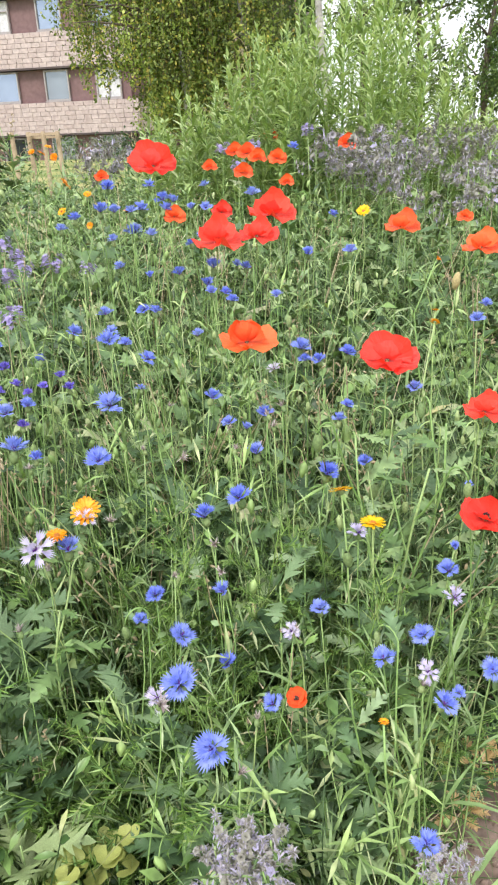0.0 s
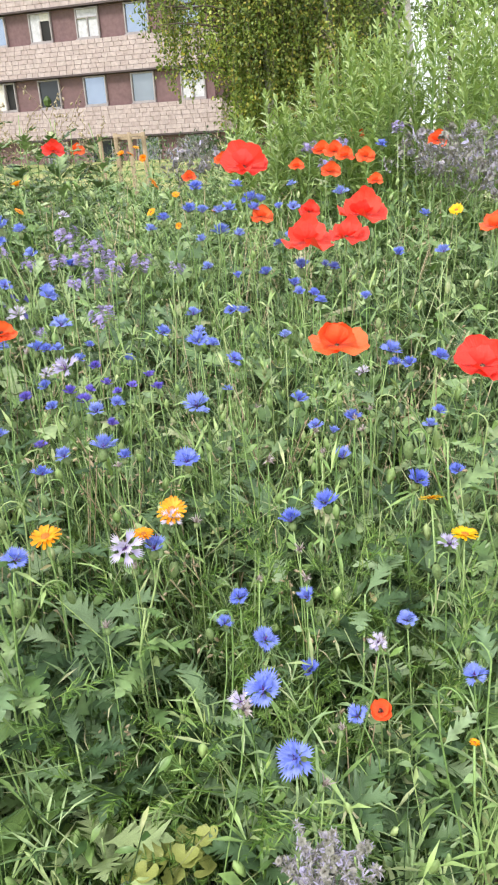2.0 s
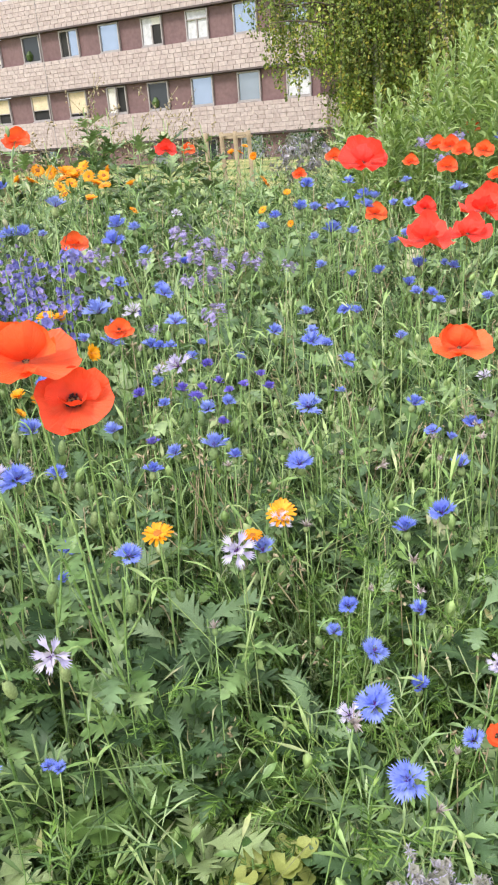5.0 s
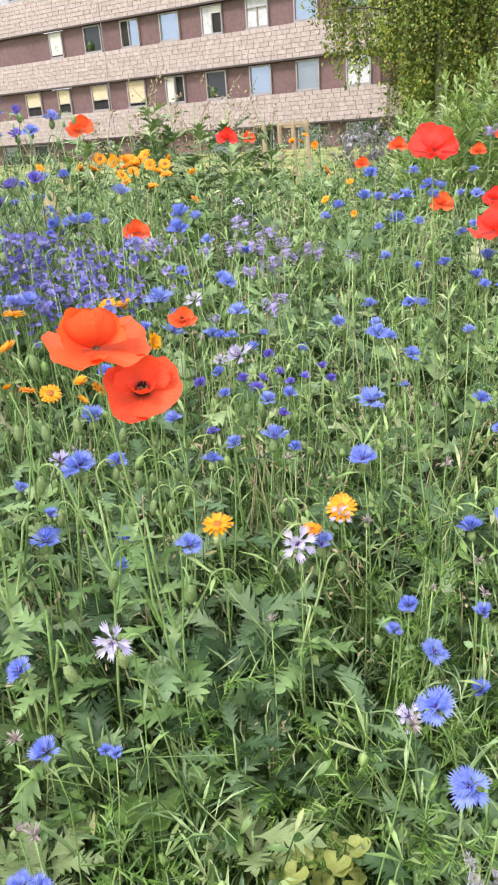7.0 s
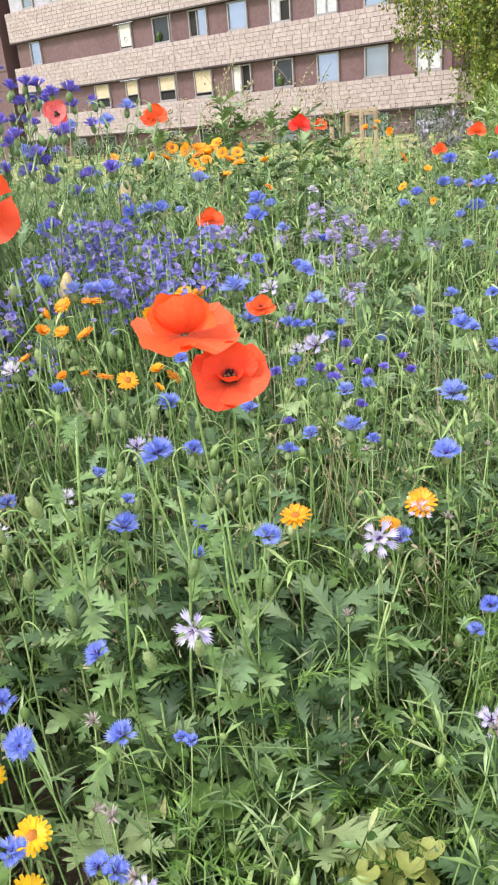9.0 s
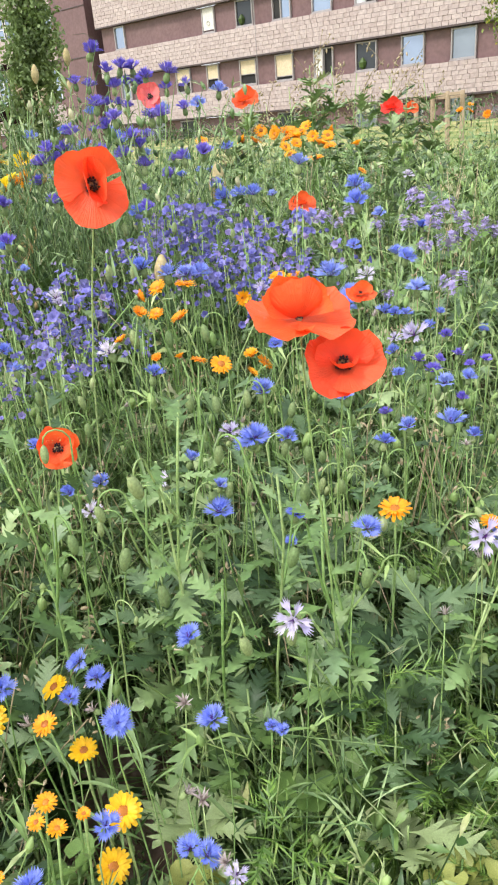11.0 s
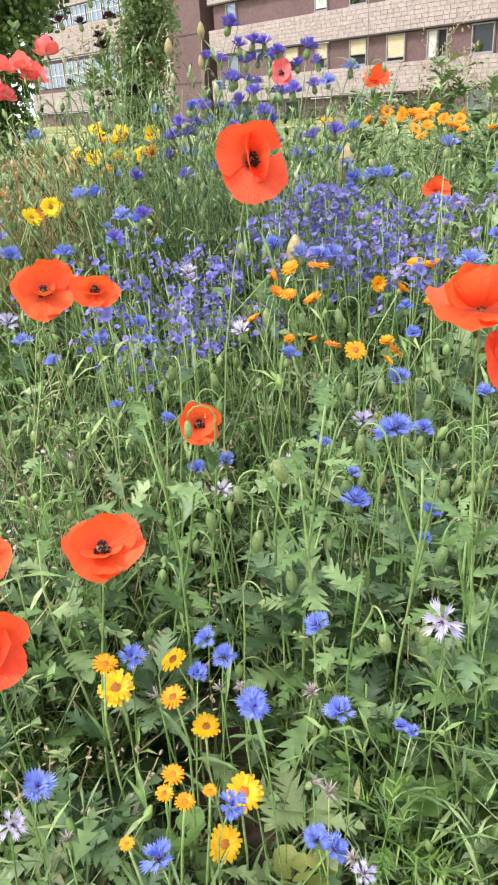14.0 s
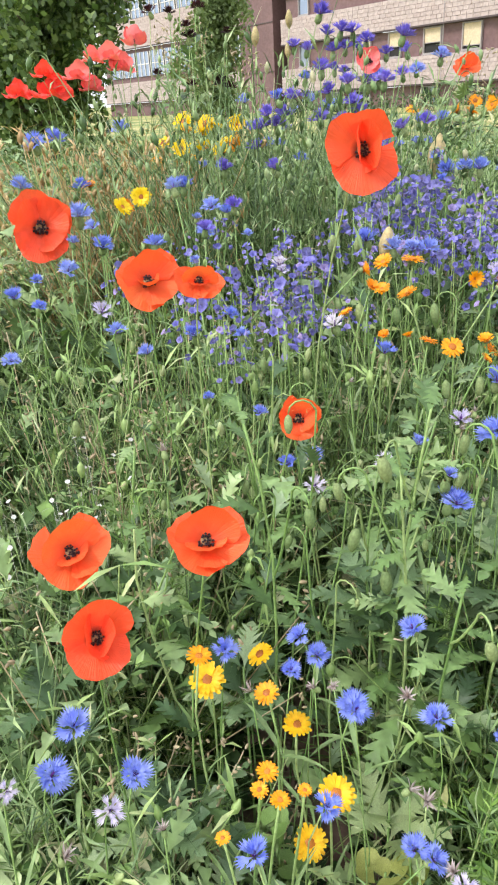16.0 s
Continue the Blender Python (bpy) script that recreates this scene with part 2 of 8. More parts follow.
M_CURTAIN = plain("white_curtain", (0.5, 0.5, 0.53), (0.66, 0.66, 0.68), 6, 0.9)
M_SKYGLASS = glass_material("glass_sky", (0.36, 0.43, 0.54), 0.7)
M_DARKGLASS = glass_material("glass_dark", (0.035, 0.04, 0.045), 0.0)
M_GREYGLASS = glass_material("glass_grey", (0.3, 0.34, 0.38), 0.5)
# near-black sheet that stands in for an unlit room
M_VOID = plain("dark_interior", (0.012, 0.012, 0.013), (0.025, 0.023, 0.022), 2)
M_WOOD = plain("raw_timber", (0.33, 0.25, 0.17), (0.45, 0.35, 0.25), 8, 0.8, 0.3, 0.004)
M_BARK = plain("birch_bark", (0.12, 0.11, 0.1), (0.62, 0.6, 0.57), 3.2, 0.85, 0.4, 0.02)
M_BARK_DARK = plain("dark_bark", (0.06, 0.045, 0.035), (0.14, 0.11, 0.085), 5, 0.9, 0.5, 0.02)
# coarse noise gives whole clumps of these crowns a lighter and darker tone
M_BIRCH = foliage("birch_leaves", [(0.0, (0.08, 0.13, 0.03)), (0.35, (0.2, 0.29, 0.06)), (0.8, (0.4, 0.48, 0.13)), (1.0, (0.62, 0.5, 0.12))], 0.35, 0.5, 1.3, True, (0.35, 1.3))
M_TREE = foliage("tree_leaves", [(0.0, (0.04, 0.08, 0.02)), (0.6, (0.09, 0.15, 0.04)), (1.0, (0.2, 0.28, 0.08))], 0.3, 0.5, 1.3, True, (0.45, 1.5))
M_FARTREE = foliage("far_tree_leaves", [(0.0, (0.12, 0.18, 0.07)), (1.0, (0.25, 0.33, 0.14))], 0.3, 0.6, 1.5, True, (0.6, 1.25))
M_TALL = foliage("tall_herb_leaves", [(0.0, (0.15, 0.23, 0.06)), (0.5, (0.3, 0.41, 0.14)), (0.9, (0.45, 0.54, 0.25)), (1.0, (0.55, 0.6, 0.36))], 0.3, 0.45, 30)


# ---- mesh helpers ----
def tri_mesh(name, v, f, smooth=True):
    v, f = np.asarray(v, np.float32), np.asarray(f, np.int32)
    me = bpy.data.meshes.new(name)
    me.vertices.add(len(v))
    me.vertices.foreach_set("co", v.ravel())
    me.loops.add(f.size)
    me.loops.foreach_set("vertex_index", f.ravel())
    me.polygons.add(len(f))
    me.polygons.foreach_set("loop_start", np.arange(0, f.size, 3, dtype=np.int32))
    me.polygons.foreach_set("use_smooth", np.full(len(f), smooth))
    me.update(calc_edges=True)
    return me


class Soup:
    """Gathers triangles; every piece keeps its own vertices."""

    def __init__(self):
        self.v, self.f, self.n = [], [], 0

    def add(self, piece, rot=None, at=(0, 0, 0), size=1.0):
        v, f = piece
        v = np.asarray(v, float) * size
        if rot is not None:
            v = v @ np.asarray(rot).T
        self.v.append(v + np.asarray(at))
        self.f.append(np.asarray(f) + self.n)
        self.n += len(v)
        return self

    def piece(self):
        return np.concatenate(self.v), np.concatenate(self.f)

    def mesh(self, name, smooth=True):
        return tri_mesh(name, *self.piece(), smooth)


def turn(rx=0.0, ry=0.0, rz=0.0):
    return np.array(Euler((radians(rx), radians(ry), radians(rz))).to_matrix())


def toward(direction, spin=0.0):
    """A rotation that brings +z onto direction."""
    q = Vector((0, 0, 1)).rotation_difference(Vector(direction).normalized())
    return np.array(q.to_matrix() @ Matrix.Rotation(spin, 3, "Z"))


def arc(length, elev, bend, n):
    """Points of a bent line in the xz plane from the origin."""
    a = np.radians(elev - bend * (np.arange(n) + 0.5) / n)
    step = np.stack([np.cos(a), np.zeros(n), np.sin(a)], 1) * length / n
    return np.vstack([np.zeros(3), np.cumsum(step, 0)])


def ribbon(length, width, elev, bend, n=4):
    """A grass blade: flat, tapering to a point."""
    p = arc(length, elev, bend, n)
    s = np.linspace(0, 1, n + 1)
    w = width * 0.5 * (1 - s ** 2.2)
    side = np.array([0, 1.0, 0])
    v, f = [], []
    for i in range(n):
        v += [p[i] - side * w[i], p[i] + side * w[i]]
    v.append(p[n])
    for i in range(n - 1):
        a = 2 * i
        f += [(a, a + 2, a + 1), (a + 1, a + 2, a + 3)]
    f.append((2 * n - 2, 2 * n, 2 * n - 1))
    return np.array(v), np.array(f)


def lance(length, width, elev, bend, n=4, fold=0.3, peak=0.75):
    """A leaf folded along its midrib."""
    p = arc(length, elev, bend, n)
    s = np.linspace(0, 1, n + 1)
    w = width * 0.5 * np.sin(np.pi * s ** peak) ** 0.8 + width * 0.06 * (1 - s)
    up = np.array([-np.sin(np.radians(elev - bend / 2)), 0, np.cos(np.radians(elev - bend / 2))])
    v, f = [], []
    for i in range(n + 1):
        e = up * w[i] * fold
        v += [p[i], p[i] + (0, w[i], 0) + e, p[i] - (0, w[i], 0) + e]
    for i in range(n):
        a = 3 * i
        f += [(a, a + 3, a + 1), (a + 1, a + 3, a + 4), (a, a + 2, a + 3), (a + 2, a + 5, a + 3)]
    return np.array(v), np.array(f)


def cutleaf(length, width, elev, bend, lobes=4, r=None, per=4):
    """A soft lobed blade: rounded, forward-leaning lobes with small teeth, wavy along the rim."""
    r = r or rng
    p = arc(length, elev, bend, 12)
    q = np.linspace(0, 1, 13)
    a0 = np.radians(elev - bend / 2)
    ahead, up, side = np.array([np.cos(a0), 0, np.sin(a0)]), np.array([-np.sin(a0), 0, np.cos(a0)]), np.array([0, 1.0, 0])
    shape = (0.28, 0.76, 1.0, 0.62) if per == 4 else (0.24, 0.96, 0.66) if per == 3 else (0.4, 1.0)
    st = [(0.0, 0.05), (0.1, 0.09)]
    for k in range(lobes):
        st += [(0.16 + 0.64 * (k + j / per) / lobes, shape[j]) for j in range(per)]
    st += [(0.8, 0.26), (0.88, 0.6), (0.94, 0.42), (1.0, 0.06)] if per > 2 else [(0.8, 0.3), (0.9, 0.6), (1.0, 0.06)]
    v, f = [], []
    size = {1: r.uniform(0.75, 1.2, lobes + 1), -1: r.uniform(0.75, 1.2, lobes + 1)}
    wave, tip = r.uniform(0, 6, 2), r.uniform(-0.25, 0.1)
    for t, w in st:
        at = np.array([np.interp(t, q, p[:, j]) for j in range(3)])
        env = 0.5 * width * math.sin(math.pi * (0.2 + 0.66 * t)) if t > 0.1 else 0.4 * width
        v.append(at)
        for sgn in (1, -1):
            k = min(max(int((t - 0.16) / 0.64 * lobes), 0), lobes)
            ww = env * w * size[sgn][k]
            v.append(at + side * sgn * ww * 0.92 + ahead * ww * 0.85 * (t < 0.8) + up * (0.16 * ww + tip * ww * ww / width + 0.1 * width * w * math.sin(11 * t + wave[int(sgn > 0)])))
    for i in range(len(st) - 1):
        a = 3 * i
        f += [(a, a + 3, a + 1), (a + 1, a + 3, a + 4), (a, a + 2, a + 3), (a + 2, a + 5, a + 3)]
    return np.array(v), np.array(f)


def lobed(radius, stalk, elev, r=None):
    """A broad leaf with scalloped lobes on a thin stalk."""
    r = r or rng
    k = 17
    th = np.linspace(-2.75, 2.75, k)
    rad = radius * (0.74 + 0.26 * np.abs(np.cos(th * 1.65))) * (1 - 0.1 * np.abs(th) / 2.75) * r.uniform(0.93, 1.07, k)
    cup = r.uniform(0.1, 0.35)
    v = [np.zeros(3)] + [np.array([np.cos(t) * q, np.sin(t) * q, cup * q * q / radius + r.uniform(-0.04, 0.04) * radius]) for t, q in zip(th, rad)]
    v += [np.array([np.cos(t) * q * 0.55, np.sin(t) * q * 0.55, cup * q * 0.18]) for t, q in zip(th, rad)]
    f = []
    for i in range(k - 1):
        f += [(0, k + 1 + i, k + 2 + i), (k + 1 + i, 1 + i, 2 + i), (k + 1 + i, 2 + i, k + 2 + i)]
    rot = turn(0, -elev + 40 * r.uniform(0.2, 1), 0)
    v = np.array(v) @ rot.T
    base = arc(stalk, elev, -10, 3)
    v = v + base[-1]
    n0 = len(v)
    w = 0.0012
    rib = [q + (0, s * w, 0) for q in base for s in (1, -1)]
    f += [t for i in range(3) for t in ((n0 + 2 * i, n0 + 2 * i + 1, n0 + 2 * i + 2), (n0 + 2 * i + 1, n0 + 2 * i + 3, n0 + 2 * i + 2))]
    f.append((0, n0 + 6, n0 + 7))
    return np.vstack([v, rib]), np.array(f)


def tube(points, radii, sides=4):
    """A tapering round rod along a line of points."""
    p = np.asarray(points, float)
    n = len(p)
    radii = np.broadcast_to(radii, n)
    d = np.gradient(p, axis=0)
    d /= np.linalg.norm(d, axis=1)[:, None] + 1e-12
    ref = np.array([0.31, 0.95, 0.05])
    a = np.cross(d, ref)
    a /= np.linalg.norm(a, axis=1)[:, None] + 1e-12
    b = np.cross(d, a)
    th = np.arange(sides) * 2 * np.pi / sides
    v = (p[:, None] + radii[:, None, None] * (np.cos(th)[None, :, None] * a[:, None] + np.sin(th)[None, :, None] * b[:, None])).reshape(-1, 3)
    f = []
    for i in range(n - 1):
        for j in range(sides):
            q, w = i * sides + j, i * sides + (j + 1) % sides
            f += [(q, w, q + sides), (w, w + sides, q + sides)]
    v = np.vstack([v, p[-1:]])
    f += [((n - 1) * sides + j, (n - 1) * sides + (j + 1) % sides, n * sides) for j in range(sides)]
    return v, np.array(f)


def lathe(profile, sides=10):
    """A turned body from (radius, height) pairs."""
    th = np.arange(sides) * 2 * np.pi / sides
    v = np.array([(r * np.cos(t), r * np.sin(t), z) for r, z in profile for t in th])
    f = []
    for i in range(len(profile) - 1):
        for j in range(sides):
            q, w = i * sides + j, i * sides + (j + 1) % sides
            f += [(q, w, q + sides), (w, w + sides, q + sides)]
    return v, np.array(f)


def box(x0, x1, y0, y1, z0, z1):
    v = np.array([(x, y, z) for z in (z0, z1) for y in (y0, y1) for x in (x0, x1)], float)
    f = np.array([(0, 2, 1), (1, 2, 3), (4, 5, 6), (5, 7, 6), (0, 1, 4), (1, 5, 4), (2, 6, 3), (3, 6, 7), (0, 4, 2), (2, 4, 6), (1, 3, 5), (3, 7, 5)])
    return v, f


def part(name, me, material, parent, label="", at=None):
    """One mesh as one object under a thing or a part."""
    if isinstance(me, tuple):
        me = tri_mesh(name, *me)
    if not me.materials:
        me.materials.append(material)
    ob = new(name, me)
    ob.parent = parent
    if at is not None:
        ob.matrix_basis = at
    if label:
        tagged(ob, label)
    return ob


def solid(name, me, material, parent, label="", at=None):
    ob = part(name, me, material, parent, label, at)
    ob.data.polygons.foreach_set("use_smooth", np.zeros(len(ob.data.polygons), bool))
    return ob


def stuff(name, soup, material, label, category):
    me = soup.mesh(name)
    me.materials.append(material)
    return tagged(new(name, me), label, category, kind="stuff")


def smooth01(a, b, x):
    t = np.clip((x - a) / (b - a), 0, 1)
    return t * t * (3 - 2 * t)


# ---- the lie of the land ----
HEART = np.array([-0.13, 0.0])


def ground_z(x, y):
    r = np.hypot(x - HEART[0], y - HEART[1])
    return 0.34 * smooth01(0.55, 3.0, r) - 0.12 * smooth01(5, 14, r) + 0.02 * np.sin(x * 2.1 + 0.7) * np.cos(y * 1.7)


def canopy_z(x, y):
    """How high the herbs reach."""
    r = np.hypot(x - HEART[0], y - HEART[1])
    return np.interp(r, [0.3, 0.5, 0.7, 0.9, 1.2, 1.6, 2.2, 3.0, 4.5, 6.0], [0.28, 0.37, 0.47, 0.59, 0.75, 0.89, 0.98, 1.05, 1.12, 1.14])


radii = np.concatenate([[0.0], np.geomspace(0.15, 1500, 60)])
spokes = 72
gv, gf = [], []
for q in radii:
    for s in range(spokes):
        a = 2 * np.pi * s / spokes
        x, y = HEART[0] + q * np.cos(a), HEART[1] + q * np.sin(a)
        gv.append((x, y, float(ground_z(x, y)) if q < 40 else 0.22))
for i in range(len(radii) - 1):
    for s in range(spokes):
        a, b = i * spokes + s, i * spokes + (s + 1) % spokes
        gf += [(a, a + spokes, b), (b, a + spokes, b + spokes)]
ground = new("ground", tri_mesh("ground", gv, gf))
ground.data.materials.append(M_GROUND)
tagged(ground, "brown crumbly soil of the flower bed and dry lawn beyond it", "ground", kind="structure")


# ---- the long building ----
AZ = -12.0
TURNED = pose(0, 0, 0, 0, 0, AZ)
WIN_PITCH, WIN_W = 2.44, 1.16


def window(parent, u, z0, z1, w, content):
    """A framed window set in the strip of panels; what shows behind the pane differs."""
    frame_soup = Soup()
    t = 0.06
    for b in (box(u, u + t, -0.03, 0.09, z0, z1), box(u + w - t, u + w, -0.03, 0.09, z0, z1), box(u + t, u + w - t, -0.03, 0.09, z0, z0 + t), box(u + t, u + w - t, -0.03, 0.09, z1 - t, z1)):
        frame_soup.add(b)
    win = solid("window", frame_soup.piece(), M_FRAME, parent)
    solid("sill", box(u - 0.03, u + w + 0.03, -0.08, -0.032, z0 - 0.05, z0 - 0.002), M_FRAME, win)
    a, c, lo, hi = u + t, u + w - t, z0 + t, z1 - t
    mid, h = (a + c) / 2, hi - lo
    # M_VOID fills open sashes with painted darkness, not with a glass pane
    back = lambda mat, x0=a, x1=c, y0=lo, y1=hi, d=0.05, nm="pane": solid(nm, box(x0, x1, d, d + 0.012, y0, y1), mat, win)
    if content == "sky":
        back(M_SKYGLASS)
    elif content == "grey":
        back(M_GREYGLASS)
    elif content == "dark":
        back(M_DARKGLASS)
        solid("potted_plant", lathe([(0.02, lo), (0.16, lo + 0.1), (0.2, lo + 0.3), (0.05, lo + 0.5)], 7), M_TREE, win, at=pose(mid - 0.2, 0.03, 0))
    elif content == "curtain":
        back(M_CURTAIN)
        solid("mullion", box(mid - 0.03, mid + 0.03, -0.02, 0.049, lo, hi - 0.3 * h), M_FRAME, win)
        solid("mullion", box(a, c, -0.02, 0.049, hi - 0.32 * h, hi - 0.28 * h), M_FRAME, win)
    elif content == "curtain_open":
        back(M_CURTAIN, a, mid, lo, hi)
        back(M_VOID, mid, c, lo, hi - 0.26 * h, 0.07)
        back(M_WHITE, mid, c, hi - 0.26 * h, hi)
        solid("mullion", box(mid - 0.03, mid + 0.03, -0.02, 0.049, lo, hi - 0.26 * h), M_FRAME, win)
    elif content == "half_open":
        back(M_VOID, a, mid - 0.08, lo, hi, 0.07)
        back(M_SKYGLASS, mid - 0.02, c, lo, hi)
        solid("mullion", box(mid - 0.08, mid - 0.02, -0.02, 0.06, lo, hi), M_FRAME, win)
    elif content == "cream_half_open":
        back(M_WHITE, a, mid, lo, hi)
        back(M_VOID, mid + 0.06, c, lo, hi, 0.07)
        solid("mullion", box(mid, mid + 0.06, -0.12, 0.06, lo, hi), M_FRAME, win)
    elif content in ("blind", "blind_low"):
        cut = lo + h * (0.14 if content == "blind_low" else 0.42)
        back(M_BLIND, a, c, cut, hi, 0.04, "blind")
        back(M_VOID, a, c, lo, cut, 0.07)
        solid("rail", box(a, c, -0.01, 0.038, cut - 0.03, cut + 0.01), M_FRAME, win)
    elif content == "board":
        back(M_WHITE, a, c, lo + 0.08, hi, 0.02, "board")
        solid("vent_cap", lathe([(0.0, -0.03), (0.1, -0.02), (0.11, 0.02)], 12), M_CURTAIN, win, at=pose(mid, 0.0, lo + 0.38 * h, 90))
    return win


def band(parent, u0, u1, z0, z1, name="brick_band"):
    """Courses of split stone blocks proud of a mortar bed, with a dark strip at the foot for their shadow line."""
    bed = solid(name, box(u0 + 0.01, u1 - 0.01, -0.14, 0.3, z0, z1), M_MORTAR, parent)
    soup = Soup()
    rows = max(1, round((z1 - z0) / 0.188))
    h = (z1 - z0) / rows
    for r in range(rows):
        x = u0 - rng.uniform(0, 0.3)
        while x < u1:
            w = rng.uniform(0.3, 0.5)
            a, c = max(x, u0), min(x + w, u1)
            if c - a > 0.05:
                d = rng.uniform(0.0, 0.009)
                soup.add(box(a + 0.008, c - 0.008, -0.175 - d, -0.139, z0 + r * h + 0.009, z0 + (r + 1) * h - 0.009))
            x += w
    stones = solid("block", soup.piece(), M_BLOCK, bed)
    stones["kind"] = "stuff"
    # the band's cast shadow, built as a dark strip
    solid("drip_strip", box(u0, u1, -0.21, 0.1, z0 - 0.07, z0 - 0.003), M_TRIM_SHADE, bed)
    return bed


def long_building():
    root = new("apartment_building")
    root.matrix_world = TURNED @ pose(0, 33, 0)
    tagged(root, "long four-storey building with stone block bands and brown panels", "building")
    U0, U1 = -39.7, -11.85
    levels = [(1.32, 2.62), (4.02, 5.38), (6.76, 8.3), (9.6, 11.0)]
    for z0, z1 in levels:
        band(root, U0, U1, z0, z1)
        solid("end_wall", box(U1 - 0.32, U1 - 0.002, 0.3, 11, z0, z1), M_BLOCK, root)
    tops = [(-0.2, 1.23), (2.62, 3.93), (5.38, 6.67), (8.3, 9.51)]
    for k, (z0, z1) in enumerate(tops):
        solid("panel_strip", box(U0 + 0.25, U1 - 0.4, 0.1, 0.3, z0, z1), M_PANEL_GREY if k == 3 else M_PANEL, root)
        solid("end_panel", box(U1 - 0.399, U1 - 0.3, 0.3, 11, z0, z1), M_PANEL, root)
    solid("roof", box(U0, U1, -0.2, 12, 11.0, 11.2), M_TRIM_SHADE, root)
    solid("rear_wall", box(U0, U1, 11.0, 11.3, -0.2, 11.0), M_BLOCK, root)
    upper = {-1: "sky", 0: "sky", 1: "curtain", 2: "curtain_open", 3: "sky", 4: "half_open", 5: "dark", 6: "board", 9: "sky"}
    lower = {-1: "curtain", 0: "grey", 1: "sky", 2: "dark", 3: "cream_half_open", 4: "blind_low", 5: "blind", 6: "blind", 7: "blind", 9: "grey"}
    low = {-1: "grey", 0: "grey", 1: "dark", 2: "grey", 4: "dark", 5: "half_open", 7: "dark", 8: "grey"}
    high = {k: ("grey", "sky", "curtain")[k % 3] for k in range(0, 10)}
    for row, (z0, z1) in ((low, (-0.1, 1.2)), (lower, (2.68, 3.9)), (upper, (5.43, 6.64)), (high, (8.36, 9.48))):
        for k, content in row.items():
            w = 0.92 if k in (6, 9) else WIN_W
            window(root, -16.24 - WIN_PITCH * k, z0, z1, w, content)
    solid("movement_joint", box(-27.05, -27.02, -0.2, -0.15, 1.4, 11), M_FRAME, root)
    return root


def stair_tower():
    root = new("stair_tower")
    root.matrix_world = TURNED @ pose(0, 33, 0)
    tagged(root, "dark brown clad stair tower beside the long building", "building")
    solid("wall", box(-44.4, -40.9, 0.2, 9, -0.2, 12.5), M_PANEL, root)
    # same cladding in a darker colour, for the shade on this narrow face
    solid("return_wall", box(-40.898, -39.72, 1.6, 9, -0.2, 12.5), M_TRIM_SHADE, root)
    for z in (2.6, 5.4, 8.2):
        solid("panel_joint", box(-44.38, -40.92, 0.16, 0.198, z, z + 0.05), M_TRIM_SHADE, root)
    return root


def far_wing():
    root = new("rear_wing")
    root.matrix_world = TURNED @ pose(0, 36, 0)
    tagged(root, "pale stone wing with a row of white framed windows", "building")
    for z0, z1 in ((1.4, 3.0), (5.7, 7.85), (9.3, 11.4)):
        band(root, -70, -46, z0, z1)
    for z0, z1 in ((-0.2, 1.3), (3.0, 5.6), (7.85, 9.2)):
        solid("panel_strip", box(-69.8, -46.2, 0.1, 0.3, z0, z1), M_PANEL, root)
    for k in range(9):
        u = -68.5 + 2.44 * k
        for z0, z1 in ((7.9, 9.18), (3.4, 5.3)):
            win = solid("window", box(u, u + 2.2, 0.0, 0.09, z0, z1), M_SKYGLASS, root)
            for j in range(4):
                solid("mullion", box(u + j * 0.71, u + j * 0.71 + 0.08, -0.05, -0.004, z0, z1), M_WHITE, win)
            solid("mullion", box(u, u + 2.2, -0.045, -0.006, (z0 + z1) / 2 - 0.03, (z0 + z1) / 2 + 0.03), M_WHITE, win)
    solid("roof", box(-70, -46, -0.2, 10, 11.4, 11.6), M_TRIM_SHADE, root)
    solid("rear_wall", box(-70, -46, 9.7, 10.0, -0.2, 11.4), M_BLOCK, root)
    return root


def brown_block():
    root = new("brown_building")
    root.matrix_world = pose(2.5, 41, 0, 0, 0, -8)
    tagged(root, "distant brown clad building behind the birches", "building")
    solid("wall", box(-8.0, 0.55, 0, 8, 0, 14), M_PANEL, root)
    solid("roof", box(-8.1, 0.65, -0.1, 8.1, 14, 14.2), M_TRIM_SHADE, root)
    for z in (3, 6, 9):
        w = solid("window", box(-1.6, -0.5, -0.04, -0.004, z, z + 1.3), M_GREYGLASS, root)
        solid("frame", box(-1.65, -0.45, -0.08, -0.042, z - 0.06, z - 0.002), M_FRAME, w)
    return root


long_building()
stair_tower()
far_wing()
brown_block()


# ---- trees ----
def leaf_cards(soup, centre, spread, count, size, droop=0.0):
    """Small pointed leaves strewn round a centre."""
    c = rng.normal(size=(count, 3)) * np.asarray(spread) + np.asarray(centre)
    if droop:
        c[:, 2] -= np.abs(rng.normal(size=count)) * droop
    a = rng.normal(size=(count, 3)) + (0, 0, -0.7)
    a /= np.linalg.norm(a, axis=1)[:, None]
    b = np.cross(a, rng.normal(size=(count, 3)))
    b /= np.linalg.norm(b, axis=1)[:, None]
    s = size * rng.uniform(0.6, 1.3, (count, 1))
    v = np.stack([c, c + a * s * 0.5 + b * s * 0.32, c + a * s, c + a * s * 0.5 - b * s * 0.32], 1).reshape(-1, 3)
    k = np.arange(count)[:, None] * 4
    soup.add((v, np.stack([k + (0, 1, 3), k + (1, 2, 3)], 1).reshape(-1, 3)))


